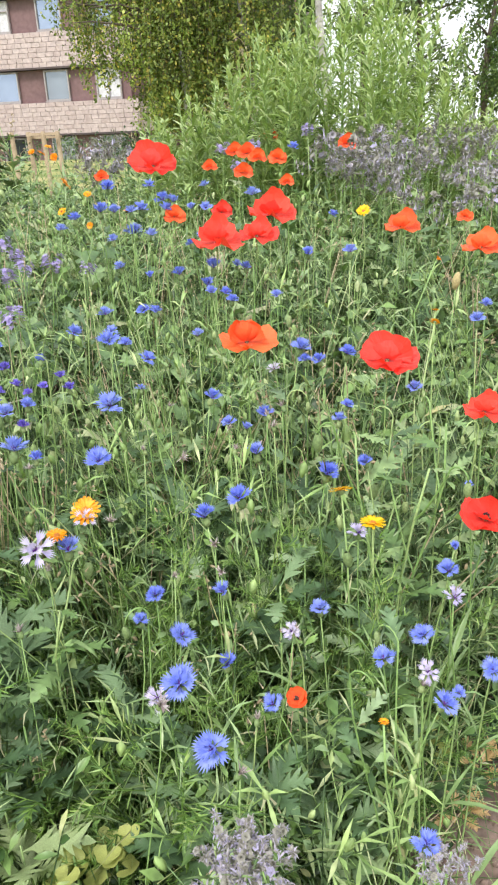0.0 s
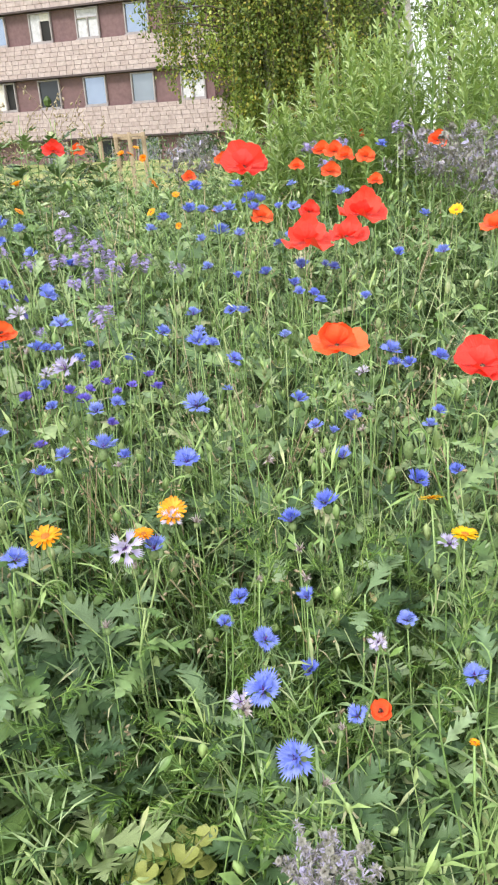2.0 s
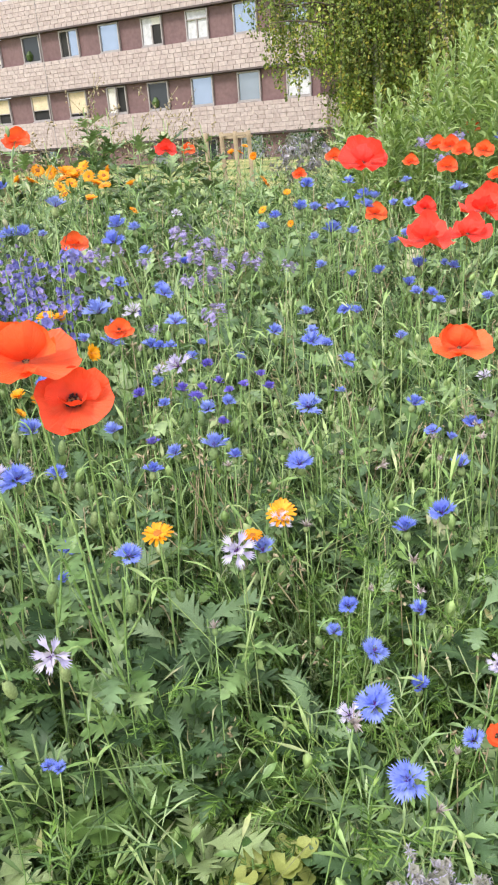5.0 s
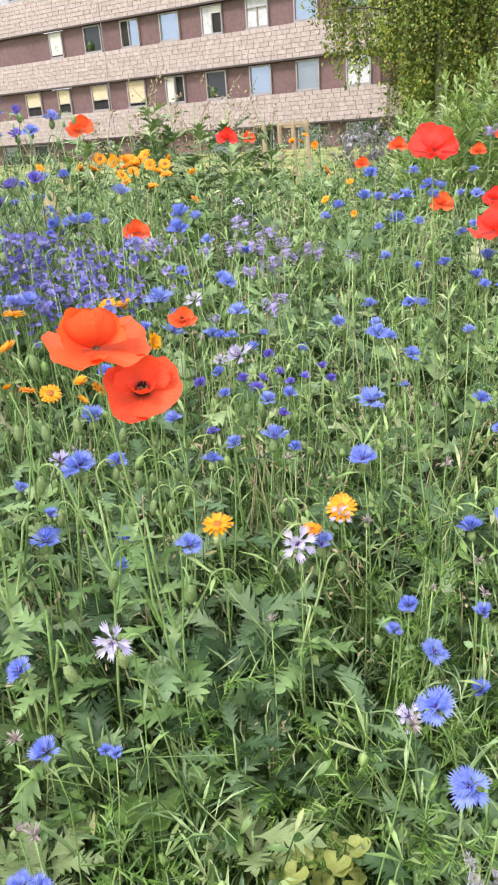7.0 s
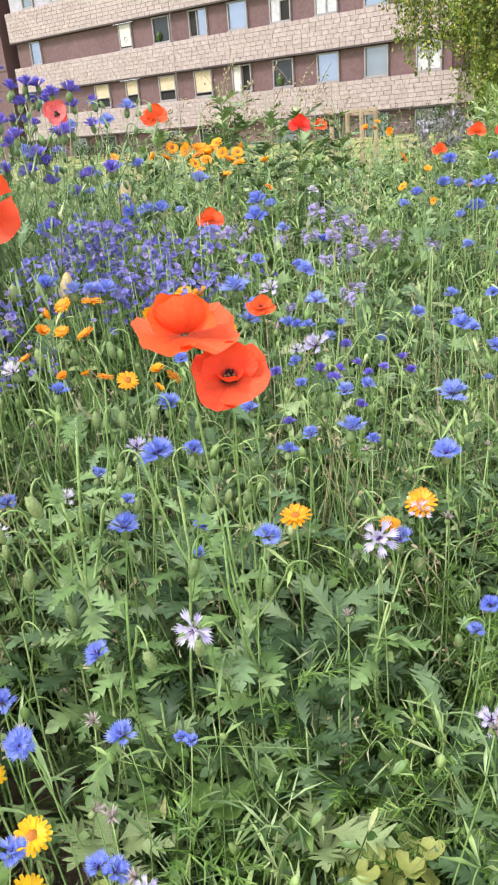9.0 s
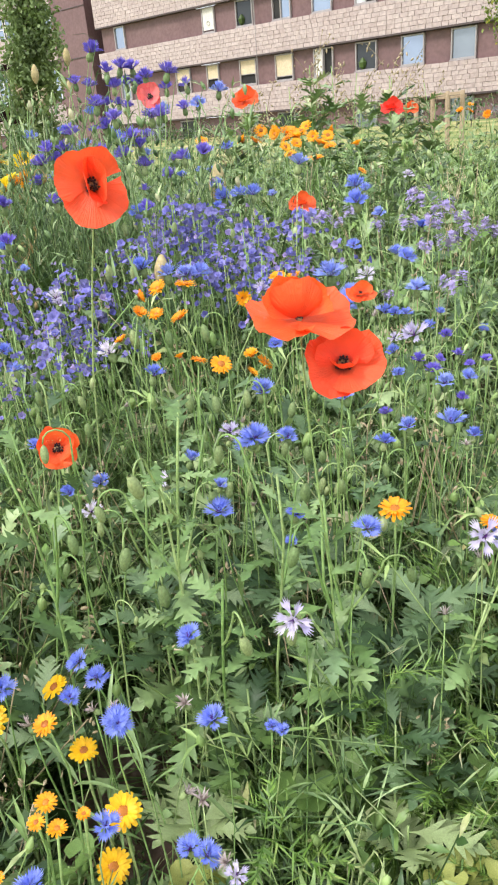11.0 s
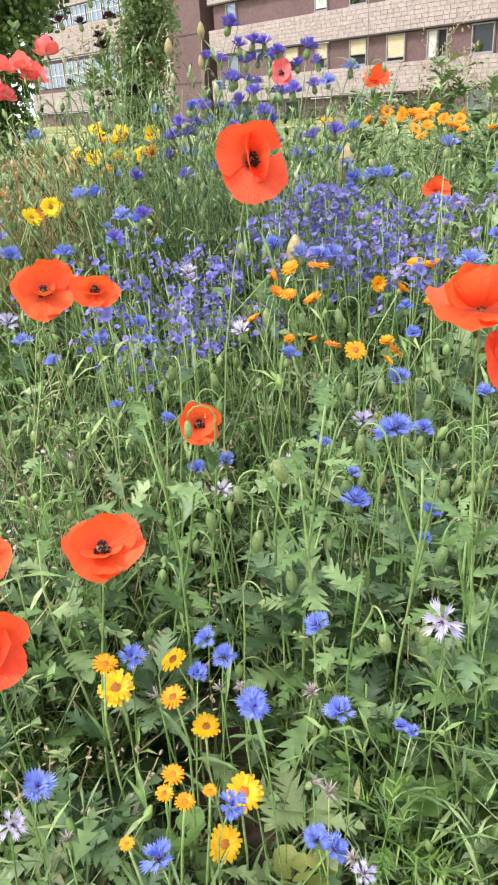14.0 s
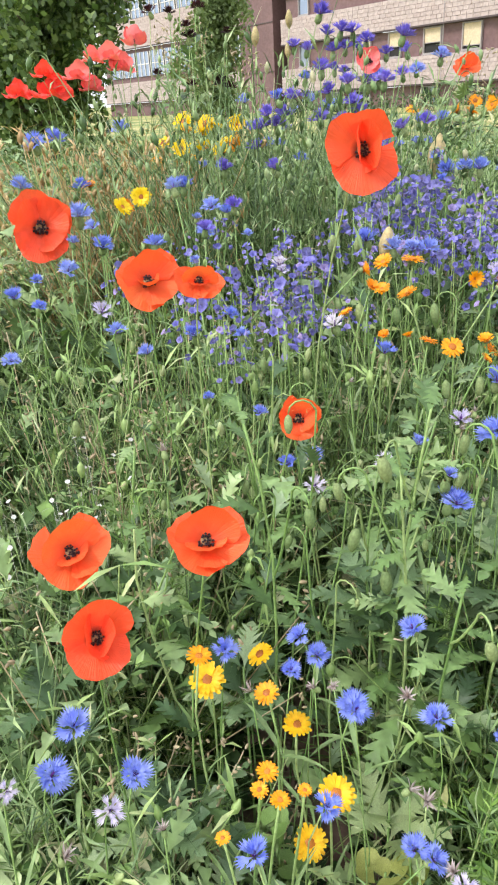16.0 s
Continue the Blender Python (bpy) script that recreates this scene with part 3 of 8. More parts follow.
def tree(name, x, y, height, trunk_r, bark, leaves, label, crown, hang=0.0, limbs=9, clumps=60, per=40, size=0.12, lean=0.0, low=0.25):
    """Tapered trunk, forked limbs, and a crown of many small leaves with gaps."""
    root = new(name)
    root.location = (x, y, float(ground_z(x, y)) if math.hypot(x, y) < 40 else 0.22)
    tagged(root, label, "tree")
    zs = np.linspace(-0.1, height, 9)
    line = np.stack([lean * zs + 0.12 * np.sin(zs * 0.9 + x), 0.1 * np.cos(zs * 0.7 + y), zs], 1)
    part("trunk", tube(line, trunk_r * (1 - 0.85 * zs.clip(0) / height), 9), bark, root)
    soup = Soup()
    ends = []
    for k in range(limbs):
        h = height * rng.uniform(low, 0.95)
        base = np.array([np.interp(h, zs, line[:, i]) for i in range(3)])
        a = rng.uniform(0, 2 * np.pi)
        reach = crown[0] * rng.uniform(0.55, 1.0) * (1.05 - 0.6 * h / height)
        s = np.linspace(0, 1, 6)[:, None]
        pts = base + s * np.array([np.cos(a) * reach, np.sin(a) * reach, 0]) + np.array([0, 0, 1]) * (s * 0.5 * reach - s ** 2 * hang * reach * 0.5)
        part("limb", tube(pts, np.linspace(trunk_r * 0.35, 0.012, 6), 6), bark, root)
        ends += [pts[j] for j in range(2, 6)]
    ends = np.array(ends)
    for k in range(clumps):
        e = ends[rng.integers(len(ends))] + rng.normal(size=3) * crown[1]
        if hang:
            n = rng.integers(2, 6)
            for j in range(n):
                leaf_cards(soup, e - (0, 0, 0.28 * j), (0.1, 0.1, 0.14), per // n + 3, size)
        else:
            leaf_cards(soup, e, (0.3, 0.3, 0.24), per, size)
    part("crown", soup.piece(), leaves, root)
    return root


def weeping_birch(x, y, height, bark, label, foot, side_limbs, round_limbs, strands):
    """A birch whose thin twigs hang in leafy strands; foot gives how low they reach beside the trunk."""
    root = new("birch_tree")
    root.location = (x, y, float(ground_z(x, y)))
    tagged(root, label, "tree")
    zs = np.linspace(-0.1, height, 12)
    line = np.stack([-0.05 * zs + 0.08 * np.sin(zs * 1.1), 0.06 * np.cos(zs * 0.9), zs], 1)
    part("trunk", tube(line, 0.115 * (1 - 0.8 * zs.clip(0) / height), 10), bark, root)
    soup, twigs, limbs = Soup(), Soup(), []
    for k in range(side_limbs + round_limbs):
        aside = k < side_limbs
        h = rng.uniform(2.3, 4.3) if aside else rng.uniform(1.6, height * 0.95)
        a = radians(rng.uniform(145, 215)) if aside else rng.uniform(0, 2 * np.pi)
        reach = rng.uniform(1.6, 2.8) if aside else rng.uniform(0.5, 1.15)
        base = np.array([np.interp(h, zs, line[:, i]) for i in range(3)])
        s = np.linspace(0, 1, 7)[:, None]
        pts = base + s * np.array([np.cos(a), np.sin(a), 0]) * reach + np.array([0, 0, 1]) * (s * 0.75 - s ** 2 * 0.5) * reach * rng.uniform(0.6, 1.0) + rng.normal(size=(7, 3)) * 0.04 * s
        part("limb", tube(pts, np.linspace(0.04, 0.008, 7), 6), M_BARK_DARK, root)
        limbs.append(pts)
    for k in range(strands):
        pts = limbs[rng.integers(len(limbs))]
        at = np.array([np.interp(rng.uniform(0.25, 1) * 6, np.arange(7), pts[:, i]) for i in range(3)]) + rng.normal(size=3) * (0.1, 0.2, 0.1)
        low = float(np.interp(at[0], [q[0] for q in foot], [q[1] for q in foot]))
        drop = max(0.25, (at[2] - low) * rng.uniform(0.35, 1.0))
        n = max(3, int(drop / 0.16))
        t = np.linspace(0, 1, n)[:, None]
        hang = at + t * np.array([rng.normal() * 0.12, rng.normal() * 0.12, -drop]) + np.sin(t * 7 + k) * np.array([0.03, 0.03, 0])
        twigs.add(tube(hang, np.linspace(0.006, 0.002, n), 3))
        for q in hang:
            leaf_cards(soup, q, (0.05, 0.05, 0.07), 9, 0.075)
    tagged(part("twig_work", twigs.piece(), M_BARK_DARK, root), kind="stuff")
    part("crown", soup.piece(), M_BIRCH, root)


weeping_birch(-1.3, 17.0, 6.5, M_BARK, "weeping birch with hanging green and yellowing strands",
              ((-2.9, 3.3), (-2.5, 2.5), (-2.1, 1.9), (-1.7, 1.6), (-1.35, 2.1), (-1.1, 2.0), (-1.0, 0.9), (0.8, 0.8), (1.2, 1.8)), 12, 34, 430)
weeping_birch(0.12, 17.4, 7.0, M_BARK, "white-barked birch behind the tall herbs", ((-0.8, 1.2), (0.8, 1.8), (1.2, 2.6)), 0, 26, 240)
tree("birch_tree", 1.42, 15.0, 8.0, 0.09, M_BARK, M_BIRCH, "slim white-barked birch against the sky", (1.2, 0.3), 1.2, 8, 26, 30, 0.08, 0.0, 0.5)
tree("shade_tree", -0.6, 21.0, 8.0, 0.25, M_BARK_DARK, M_TREE, "dense dark green tree behind the birches", (1.9, 0.5), 0.3, 30, 300, 80, 0.2, 0.0, 0.06)
tree("shade_tree", 1.0, 24.0, 6.0, 0.22, M_BARK_DARK, M_FARTREE, "mid-green tree behind the birches", (1.6, 0.5), 0.2, 16, 120, 70, 0.17, 0.0, 0.1)
tree("far_tree", 8.7, 29.0, 7.0, 0.16, M_BARK_DARK, M_TREE, "open-crowned tree against the pale sky", (2.4, 0.4), 0.3, 20, 150, 40, 0.14, 0.0, 0.15)
tree("far_tree", 6.4, 30.0, 8.0, 0.16, M_BARK_DARK, M_FARTREE, "light green tree behind the tall herbs", (2.6, 0.45), 0.3, 20, 150, 44, 0.16, 0.0, 0.12)
tree("far_tree", 5.4, 38.0, 9.5, 0.2, M_BARK_DARK, M_FARTREE, "tree with airy foliage against the sky", (2.4, 0.5), 0.3, 12, 80, 40, 0.18, 0.0, 0.5)
tree("shade_tree", -13.4, 9.3, 6.5, 0.2, M_BARK_DARK, M_TREE, "broad dark green tree in front of the wing", (2.1, 0.4), 0.4, 34, 460, 70, 0.15, 0.0, 0.1)
tree("garden_tree", -15.3, 16.2, 5.2, 0.1, M_BARK_DARK, M_FARTREE, "upright light green bushy tree beside the stair tower", (0.75, 0.26), 0.2, 30, 240, 60, 0.12, 0.0, 0.04)


def hedge(x0, y0, x1, y1, h, label):
    """A clipped-out strip of shrubs built of leaves over a twiggy core."""
    root = new("hedge")
    root.location = ((x0 + x1) / 2, (y0 + y1) / 2, 0.2)
    tagged(root, label, "hedge")
    dx, dy = (x1 - x0) / 2, (y1 - y0) / 2
    soup, twigs = Soup(), Soup()
    n = int(max(6, 5 * math.hypot(dx, dy)))
    for k in range(n):
        s = rng.uniform(-1, 1)
        top = h * rng.uniform(0.7, 1.05)
        twigs.add(tube([(dx * s, dy * s, 0), (dx * s + 0.1, dy * s, top * 0.9)], [0.02, 0.006], 5))
        leaf_cards(soup, (dx * s, dy * s, top * 0.62), (0.28, 0.28, top * 0.22), 120, 0.11)
    tagged(part("twig_work", twigs.piece(), M_BARK_DARK, root), kind="stuff")
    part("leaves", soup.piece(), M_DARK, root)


hedge(-8.5, 26.5, -3.0, 28.0, 1.1, "low dark green hedge at the foot of the building")
hedge(-24, 29.5, -14, 31.5, 0.9, "low shrubs along the building's ground floor")
hedge(3.0, 12.5, 9.0, 11.0, 1.15, "dark green hedge beyond the meadow")


def stake_frame():
    """Two pairs of timber posts joined by rails round a young tree."""
    root = new("tree_stake_frame")
    root.location = (-3.2, 11.65, 0.22)
    tagged(root, "raw timber stakes with rails round a young tree", "tree stakes")
    for x, y in ((-0.29, -0.1), (-0.1, 0.12), (0.15, 0.0), (0.34, 0.1)):
        solid("post", lathe([(0.035, -0.1), (0.035, 1.0), (0.03, 1.03), (0.0, 1.032)], 9), M_WOOD, root, at=pose(x, y, 0, 1.5, -1))
    solid("rail", box(-0.12, 0.37, -0.05, -0.025, 0.97, 1.01), M_WOOD, root)
    solid("rail", box(-0.12, 0.36, 0.15, 0.175, 0.93, 0.965), M_WOOD, root)


stake_frame()


# ---- the meadow's greenery ----
def leafy_stalk(height, leaves, make, branch=2, r0=0.0016, span=(0.08, 0.92)):
    """A stem with leaves up its length, and side shoots."""
    soup = Soup()
    bend = rng.normal(size=2) * 0.2 * height
    s = np.linspace(0, 1, 6)
    sway = np.sin(s * 5 + rng.uniform(0, 6)) * 0.025 * height
    line = np.stack([bend[0] * s ** 2 + sway, bend[1] * s ** 2 - 0.6 * sway, height * s * (1 - 0.1 * s * np.hypot(*bend) / height)], 1)
    soup.add(tube(line, np.linspace(r0, r0 * 0.5, 6), 3))
    for k in range(leaves):
        h = rng.uniform(*span)
        at = [np.interp(h, s, line[:, i]) for i in range(3)]
        soup.add(make(h), turn(rng.uniform(-12, 12), 0, rng.uniform(0, 360)), at)
    for k in range(branch):
        h = rng.uniform(0.35, 0.75)
        at = np.array([np.interp(h, s, line[:, i]) for i in range(3)])
        a = rng.uniform(0, 2 * np.pi)
        L = height * rng.uniform(0.25, 0.45)
        side = at + np.linspace(0, 1, 4)[:, None] ** 1.0 * np.array([np.cos(a) * 0.7 * L, np.sin(a) * 0.7 * L, 0.75 * L])
        soup.add(tube(side, [r0 * 0.7, r0 * 0.6, r0 * 0.5, r0 * 0.4], 3))
        for j in range(leaves // 4 + 1):
            q = rng.uniform(0.2, 1)
            soup.add(make(0.8), turn(0, 0, rng.uniform(0, 360)), [np.interp(q, np.linspace(0, 1, 4), side[:, i]) for i in range(3)])
    return soup.piece()


def narrow(h):
    return lance(rng.uniform(0.04, 0.085) * (1.2 - 0.6 * h), rng.uniform(0.0022, 0.0042), rng.uniform(20, 78), rng.uniform(0, 90), 2, 0.2)


def narrow_far(h):
    return ribbon(rng.uniform(0.06, 0.12) * (1.2 - 0.6 * h), rng.uniform(0.004, 0.008), rng.uniform(10, 75), rng.uniform(0, 90), 2)


def toothed(h):
    return cutleaf(rng.uniform(0.06, 0.11) * (1.3 - 0.6 * h), rng.uniform(0.03, 0.052) * (1.3 - 0.6 * h), rng.uniform(5, 60), rng.uniform(0, 90), 3)


def toothed_far(h):
    return cutleaf(rng.uniform(0.07, 0.13) * (1.3 - 0.6 * h), rng.uniform(0.045, 0.08) * (1.3 - 0.6 * h), rng.uniform(0, 60), rng.uniform(0, 90), 2, None, 2)


def broad(h):
    return lance(rng.uniform(0.022, 0.045) * (1.2 - 0.5 * h), rng.uniform(0.006, 0.012), rng.uniform(0, 55), rng.uniform(0, 70), 3, 0.25, 0.85)


def broad_far(h):
    return lance(rng.uniform(0.05, 0.085) * (1.2 - 0.5 * h), rng.uniform(0.018, 0.03), rng.uniform(-10, 50), rng.uniform(10, 60), 2, 0.3, 0.85)


def feather(L):
    """One thread-cut leaf: a thin rib with paired threads that fork."""
    soup = Soup()
    p = arc(L, rng.uniform(15, 65), rng.uniform(0, 70), 6)
    soup.add(tube(p, np.linspace(0.0006, 0.0003, 7), 3))
    for k in range(18):
        q = rng.uniform(0.15, 1.0)
        at = [np.interp(q, np.linspace(0, 1, 7), p[:, i]) for i in range(3)]
        soup.add(ribbon(L * rng.uniform(0.16, 0.4) * (1.2 - 0.5 * q), 0.0021, rng.uniform(0, 60), rng.uniform(-40, 60), 2), turn(0, 0, rng.uniform(-85, 85)), at)
    return soup.piece()


def feathery(h):
    """A bushy stem of thread-cut leaves."""
    soup = Soup()
    bend = rng.normal(size=2) * 0.12 * h
    s = np.linspace(0, 1, 5)
    line = np.stack([bend[0] * s ** 2, bend[1] * s ** 2, h * s], 1)
    soup.add(tube(line, np.linspace(0.0016, 0.0008, 5), 3))
    for k in range(int(8 + 14 * h)):
        q = 0.25 + 0.75 * rng.uniform()
        soup.add(feather(rng.uniform(0.05, 0.1)), turn(0, 0, rng.uniform(0, 360)), [np.interp(q, s, line[:, i]) for i in range(3)])
    return soup.piece()


def sprawl(h):
    """Weak forking stems set with small oval leaves in pairs."""
    soup = Soup()
    for k in range(3):
        a = rng.uniform(0, 6.28)
        s = np.linspace(0, 1, 5)[:, None]
        line = s * np.array([0, 0, h * rng.uniform(0.7, 1.0)]) + s ** 1.5 * np.array([np.cos(a), np.sin(a), 0]) * h * rng.uniform(0.1, 0.45)
        soup.add(tube(line, np.linspace(0.0012, 0.0006, 5), 3))
        for j in range(9):
            q = rng.uniform(0.25, 1.0)
            at = [np.interp(q, np.linspace(0, 1, 5), line[:, i]) for i in range(3)]
            soup.add(lance(rng.uniform(0.018, 0.038), rng.uniform(0.008, 0.015), rng.uniform(-20, 60), rng.uniform(0, 50), 2, 0.22, 0.85), turn(rng.uniform(-30, 30), 0, rng.uniform(0, 360)), at)
    return soup.piece()


def grass_tuft(height, n=11):
    soup = Soup()
    for k in range(n):
        at = (*rng.normal(size=2) * 0.02, 0)
        soup.add(ribbon(height * rng.uniform(0.6, 1.15), rng.uniform(0.0015, 0.0035), rng.uniform(58, 88), rng.uniform(20, 120), 6), turn(0, 0, rng.uniform(0, 360)), at)
    return soup.piece()


BUDLET = lathe([(0.0, -0.009), (0.0042, -0.004), (0.0045, 0.002), (0.0015, 0.009), (0.0, 0.0095)], 4)


def shoot(height):
    """Thin pale stems that arch apart; some end in a small bud, some nod over."""
    soup = Soup()
    for k in range(4):
        a = rng.uniform(0, 2 * np.pi)
        out = np.array([np.cos(a), np.sin(a), 0])
        L = height * rng.uniform(0.75, 1.05)
        s = np.linspace(0, 1, 5)[:, None]
        line = s * np.array([0, 0, L]) + s ** 2 * out * L * rng.uniform(0.05, 0.45) + np.sin(s * 6 + a) * out[[1, 0, 2]] * 0.012 + rng.normal(size=3) * (0.01, 0.01, 0)
        nod = rng.uniform() < 0.35
        if nod:
            R = rng.uniform(0.012, 0.022)
            bow = np.array([line[-1] + out * R * (1 - np.cos(t)) + np.array([0, 0, R * np.sin(t)]) for t in np.linspace(0.5, 3.3, 5)])
            line = np.vstack([line, bow])
        soup.add(tube(line, np.linspace(0.0016, 0.0009, len(line)), 3))
        if nod or rng.uniform() < 0.4:
            soup.add(BUDLET, turn(180 * nod + rng.uniform(-25, 25), rng.uniform(-25, 25)), line[-1], rng.uniform(0.9, 1.6))
        for j in range(7):
            soup.add(lance(rng.uniform(0.03, 0.07), 0.006, rng.uniform(20, 75), rng.uniform(0, 70), 2), turn(0, 0, rng.uniform(0, 360)), line[rng.integers(1, 5)])
    return soup.piece()


def rosette(make, n=9):
    soup = Soup()
    for k in range(n):
        soup.add(make(), turn(rng.uniform(-15, 15), 0, k * 137.5 + rng.uniform(-20, 20)), (0, 0, rng.uniform(0, 0.06)))
    return soup.piece()


def basal():
    return cutleaf(rng.uniform(0.07, 0.12), rng.uniform(0.035, 0.06), rng.uniform(10, 65), rng.uniform(10, 80), 3)


def parsley():
    return lobed(rng.uniform(0.018, 0.033), rng.uniform(0.05, 0.14), rng.uniform(35, 80))


HEIGHTS = (0.28, 0.42, 0.58, 0.78)
KINDS = {
    "cornflower_greenery": (M_GREY, lambda h: leafy_stalk(h, int(12 + 20 * h), narrow, 2), lambda h: leafy_stalk(h, 15, narrow_far, 2)),
    "herb_stalks": (M_GREY, lambda h: leafy_stalk(h, int(6 + 9 * h), toothed, 1, 0.0019), lambda h: leafy_stalk(h, 9, toothed_far, 1, 0.0019)),
    "broadleaf_herbs": (M_LEAF, lambda h: leafy_stalk(h, int(10 + 14 * h), broad, 2), lambda h: leafy_stalk(h, 10, broad_far, 2)),
    "feathery_herbs": (M_FEATHER, feathery, None),
    "sprawling_herbs": (M_LEAF, sprawl, None),
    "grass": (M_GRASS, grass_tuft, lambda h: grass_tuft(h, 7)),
    "pale_shoots": (M_SHOOT, shoot, None),
    "poppy_rosettes": (M_BASAL_SHADED, lambda h: rosette(basal, 8), None),
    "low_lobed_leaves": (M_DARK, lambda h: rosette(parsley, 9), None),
}


def wedge(n, r0, r1, a0=-30, a1=82):
    """Random places in the stretch of meadow between two distances."""
    r = np.sqrt(rng.uniform(r0 ** 2, r1 ** 2, n))
    a = np.radians(rng.uniform(a0, a1, n))
    return HEART[0] - r * np.sin(a), HEART[1] + r * np.cos(a)


def sow(name, label, counts, tall=(0.6, 1.0), keep=None, lean=15):
    """Scatter one kind of greenery; counts are (how many, from, to) in metres."""
    material, make, make_far = KINDS[name]
    forms = {h: [make(h) for _ in range(5)] for h in HEIGHTS}
    forms_far = {h: [(make_far or make)(h) for _ in range(5)] for h in HEIGHTS}
    soup = Soup()
    for n, r0, r1 in counts:
        xs, ys = wedge(n, r0, r1)
        patch = [noise.noise(Vector((x * 1.6, y * 1.6, len(name)))) for x, y in zip(xs, ys)]
        for x, y, q in zip(xs, ys, patch):
            low = keep(x, y) if keep else 1.0
            if rng.uniform() > (0.75 + q) * low:
                continue
            g = float(ground_z(x, y))
            h = (float(canopy_z(x, y)) - g) * rng.uniform(*tall) * low if tall else 0.28
            near = min(HEIGHTS, key=lambda k: abs(k - h))
            s = h / near if tall else rng.uniform(0.7, 1.3)
            pick = (forms if r1 < 2 else forms_far)[near]
            soup.add(pick[rng.integers(5)], turn(rng.normal() * lean, rng.normal() * lean, rng.uniform(0, 360)), (x, y, g - 0.005), s)
    stuff(name, soup, material, label, "herbs")


GAPS = ((-0.88, 0.76, 0.19), (-0.76, 0.56, 0.2), (-0.42, 0.95, 0.1), (-0.31, 0.61, 0.09), (-0.23, 0.62, 0.09), (-0.55, 0.49, 0.1))     # open spots of shaded soil: x, y, radius


def off_bare(x, y):
    """How freely plants grow: little on the trodden strip of soil at the bed's edge."""
    d = math.hypot((x - 0.37) / 0.23, (y - 0.68) / 0.32)
    gap = min(math.hypot(x - gx, y - gy) / gr for gx, gy, gr in GAPS)
    return float(np.interp(d, [0.6, 1.15], [0.12, 1.0]) * np.interp(gap, [0.5, 1.2], [0.2, 1.0]))


def in_drifts(x, y):
    """Feathery herbs grow in drifts, thickest at the front of the bed."""
    d = min(math.hypot((x - cx) / rx, (y - cy) / ry) for cx, cy, rx, ry in DRIFTS)
    return off_bare(x, y) * float(np.interp(d, [0.7, 1.3], [1.0, 0.1]))


def off_drifts(x, y):
    """Other broad leaves leave room for the drifts."""
    d = min(math.hypot((x - cx) / rx, (y - cy) / ry) for cx, cy, rx, ry in DRIFTS)
    return off_bare(x, y) * float(np.interp(d, [0.6, 1.2], [0.35, 1.0]))


DRIFTS = ((-0.39, 0.74, 0.15, 0.18), (-0.13, 0.95, 0.2, 0.2), (0.2, 0.85, 0.14, 0.16), (-0.52, 1.0, 0.1, 0.15), (-1.0, 0.45, 0.1, 0.1))
sow("cornflower_greenery", "grey-green stalks with narrow leaves in the meadow", [(620, 0.5, 1.5), (950, 1.5, 3.0), (1700, 3.0, 7.5)], (0.6, 0.97), off_bare)
sow("herb_stalks", "green stalks with lobed leaves in the meadow", [(560, 0.45, 1.5), (600, 1.5, 3.0), (900, 3.0, 7.5)], (0.45, 0.95), off_drifts)
sow("broadleaf_herbs", "broad-leaved green herbs between the flowers", [(300, 0.45, 1.5), (950, 1.5, 3.0), (2000, 3.0, 7.5)], (0.4, 0.93), off_bare)
sow("sprawling_herbs", "weak-stemmed herbs with small oval leaves", [(420, 0.5, 1.5), (450, 1.5, 3.0)], (0.5, 0.95), off_bare)
sow("feathery_herbs", "bright green herbs with thread-cut leaves", [(1500, 0.45, 1.4)], (0.6, 1.0), in_drifts)
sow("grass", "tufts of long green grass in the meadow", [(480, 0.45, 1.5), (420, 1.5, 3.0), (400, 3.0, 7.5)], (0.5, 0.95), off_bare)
sow("pale_shoots", "pale green forking stems with small closed buds", [(240, 0.5, 1.5), (300, 1.5, 3.0), (160, 3.0, 7.5)], (0.75, 1.02), off_bare, 10)
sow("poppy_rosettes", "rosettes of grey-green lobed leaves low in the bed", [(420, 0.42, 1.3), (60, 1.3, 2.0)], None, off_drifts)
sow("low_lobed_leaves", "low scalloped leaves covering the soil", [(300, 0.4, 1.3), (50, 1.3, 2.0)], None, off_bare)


def stem_thicket(x, y, spread, n, top, label):
    """A stand of thin wiry stems that rise over the rest."""
    soup = Soup()
    for k in range(n):
        fx, fy = x + rng.normal() * spread, y + rng.normal() * spread
        g = float(ground_z(fx, fy))
        h = (top - g) * rng.uniform(0.7, 1.0)
        soup.add(shoot(h), turn(rng.normal() * 4, rng.normal() * 4, rng.uniform(0, 360)), (fx, fy, g))
    stuff("stem_thicket", soup, M_GREY, label, "stems")


def spent_spray(h):
    """Thin stems with small tan spent heads."""
    soup = Soup()
    for k in range(3):
        a = rng.uniform(0, 6.28)
        top = np.array([np.cos(a) * 0.06, np.sin(a) * 0.06, h * rng.uniform(0.8, 1.0)])
        for j in range(5):
            soup.add(BUDLET, turn(rng.uniform(-70, 70), rng.uniform(-70, 70)), top + rng.normal(size=3) * 0.014, rng.uniform(0.3, 0.6))
            soup.add(ribbon(rng.uniform(0.006, 0.014), 0.0025, rng.uniform(0, 90), 20, 1), turn(0, 0, rng.uniform(0, 360)), top + rng.normal(size=3) * 0.015)
        soup.add(tube([(0, 0, 0), top * (0.5, 0.5, 0.6), top], 0.0011, 3))
    return soup.piece()


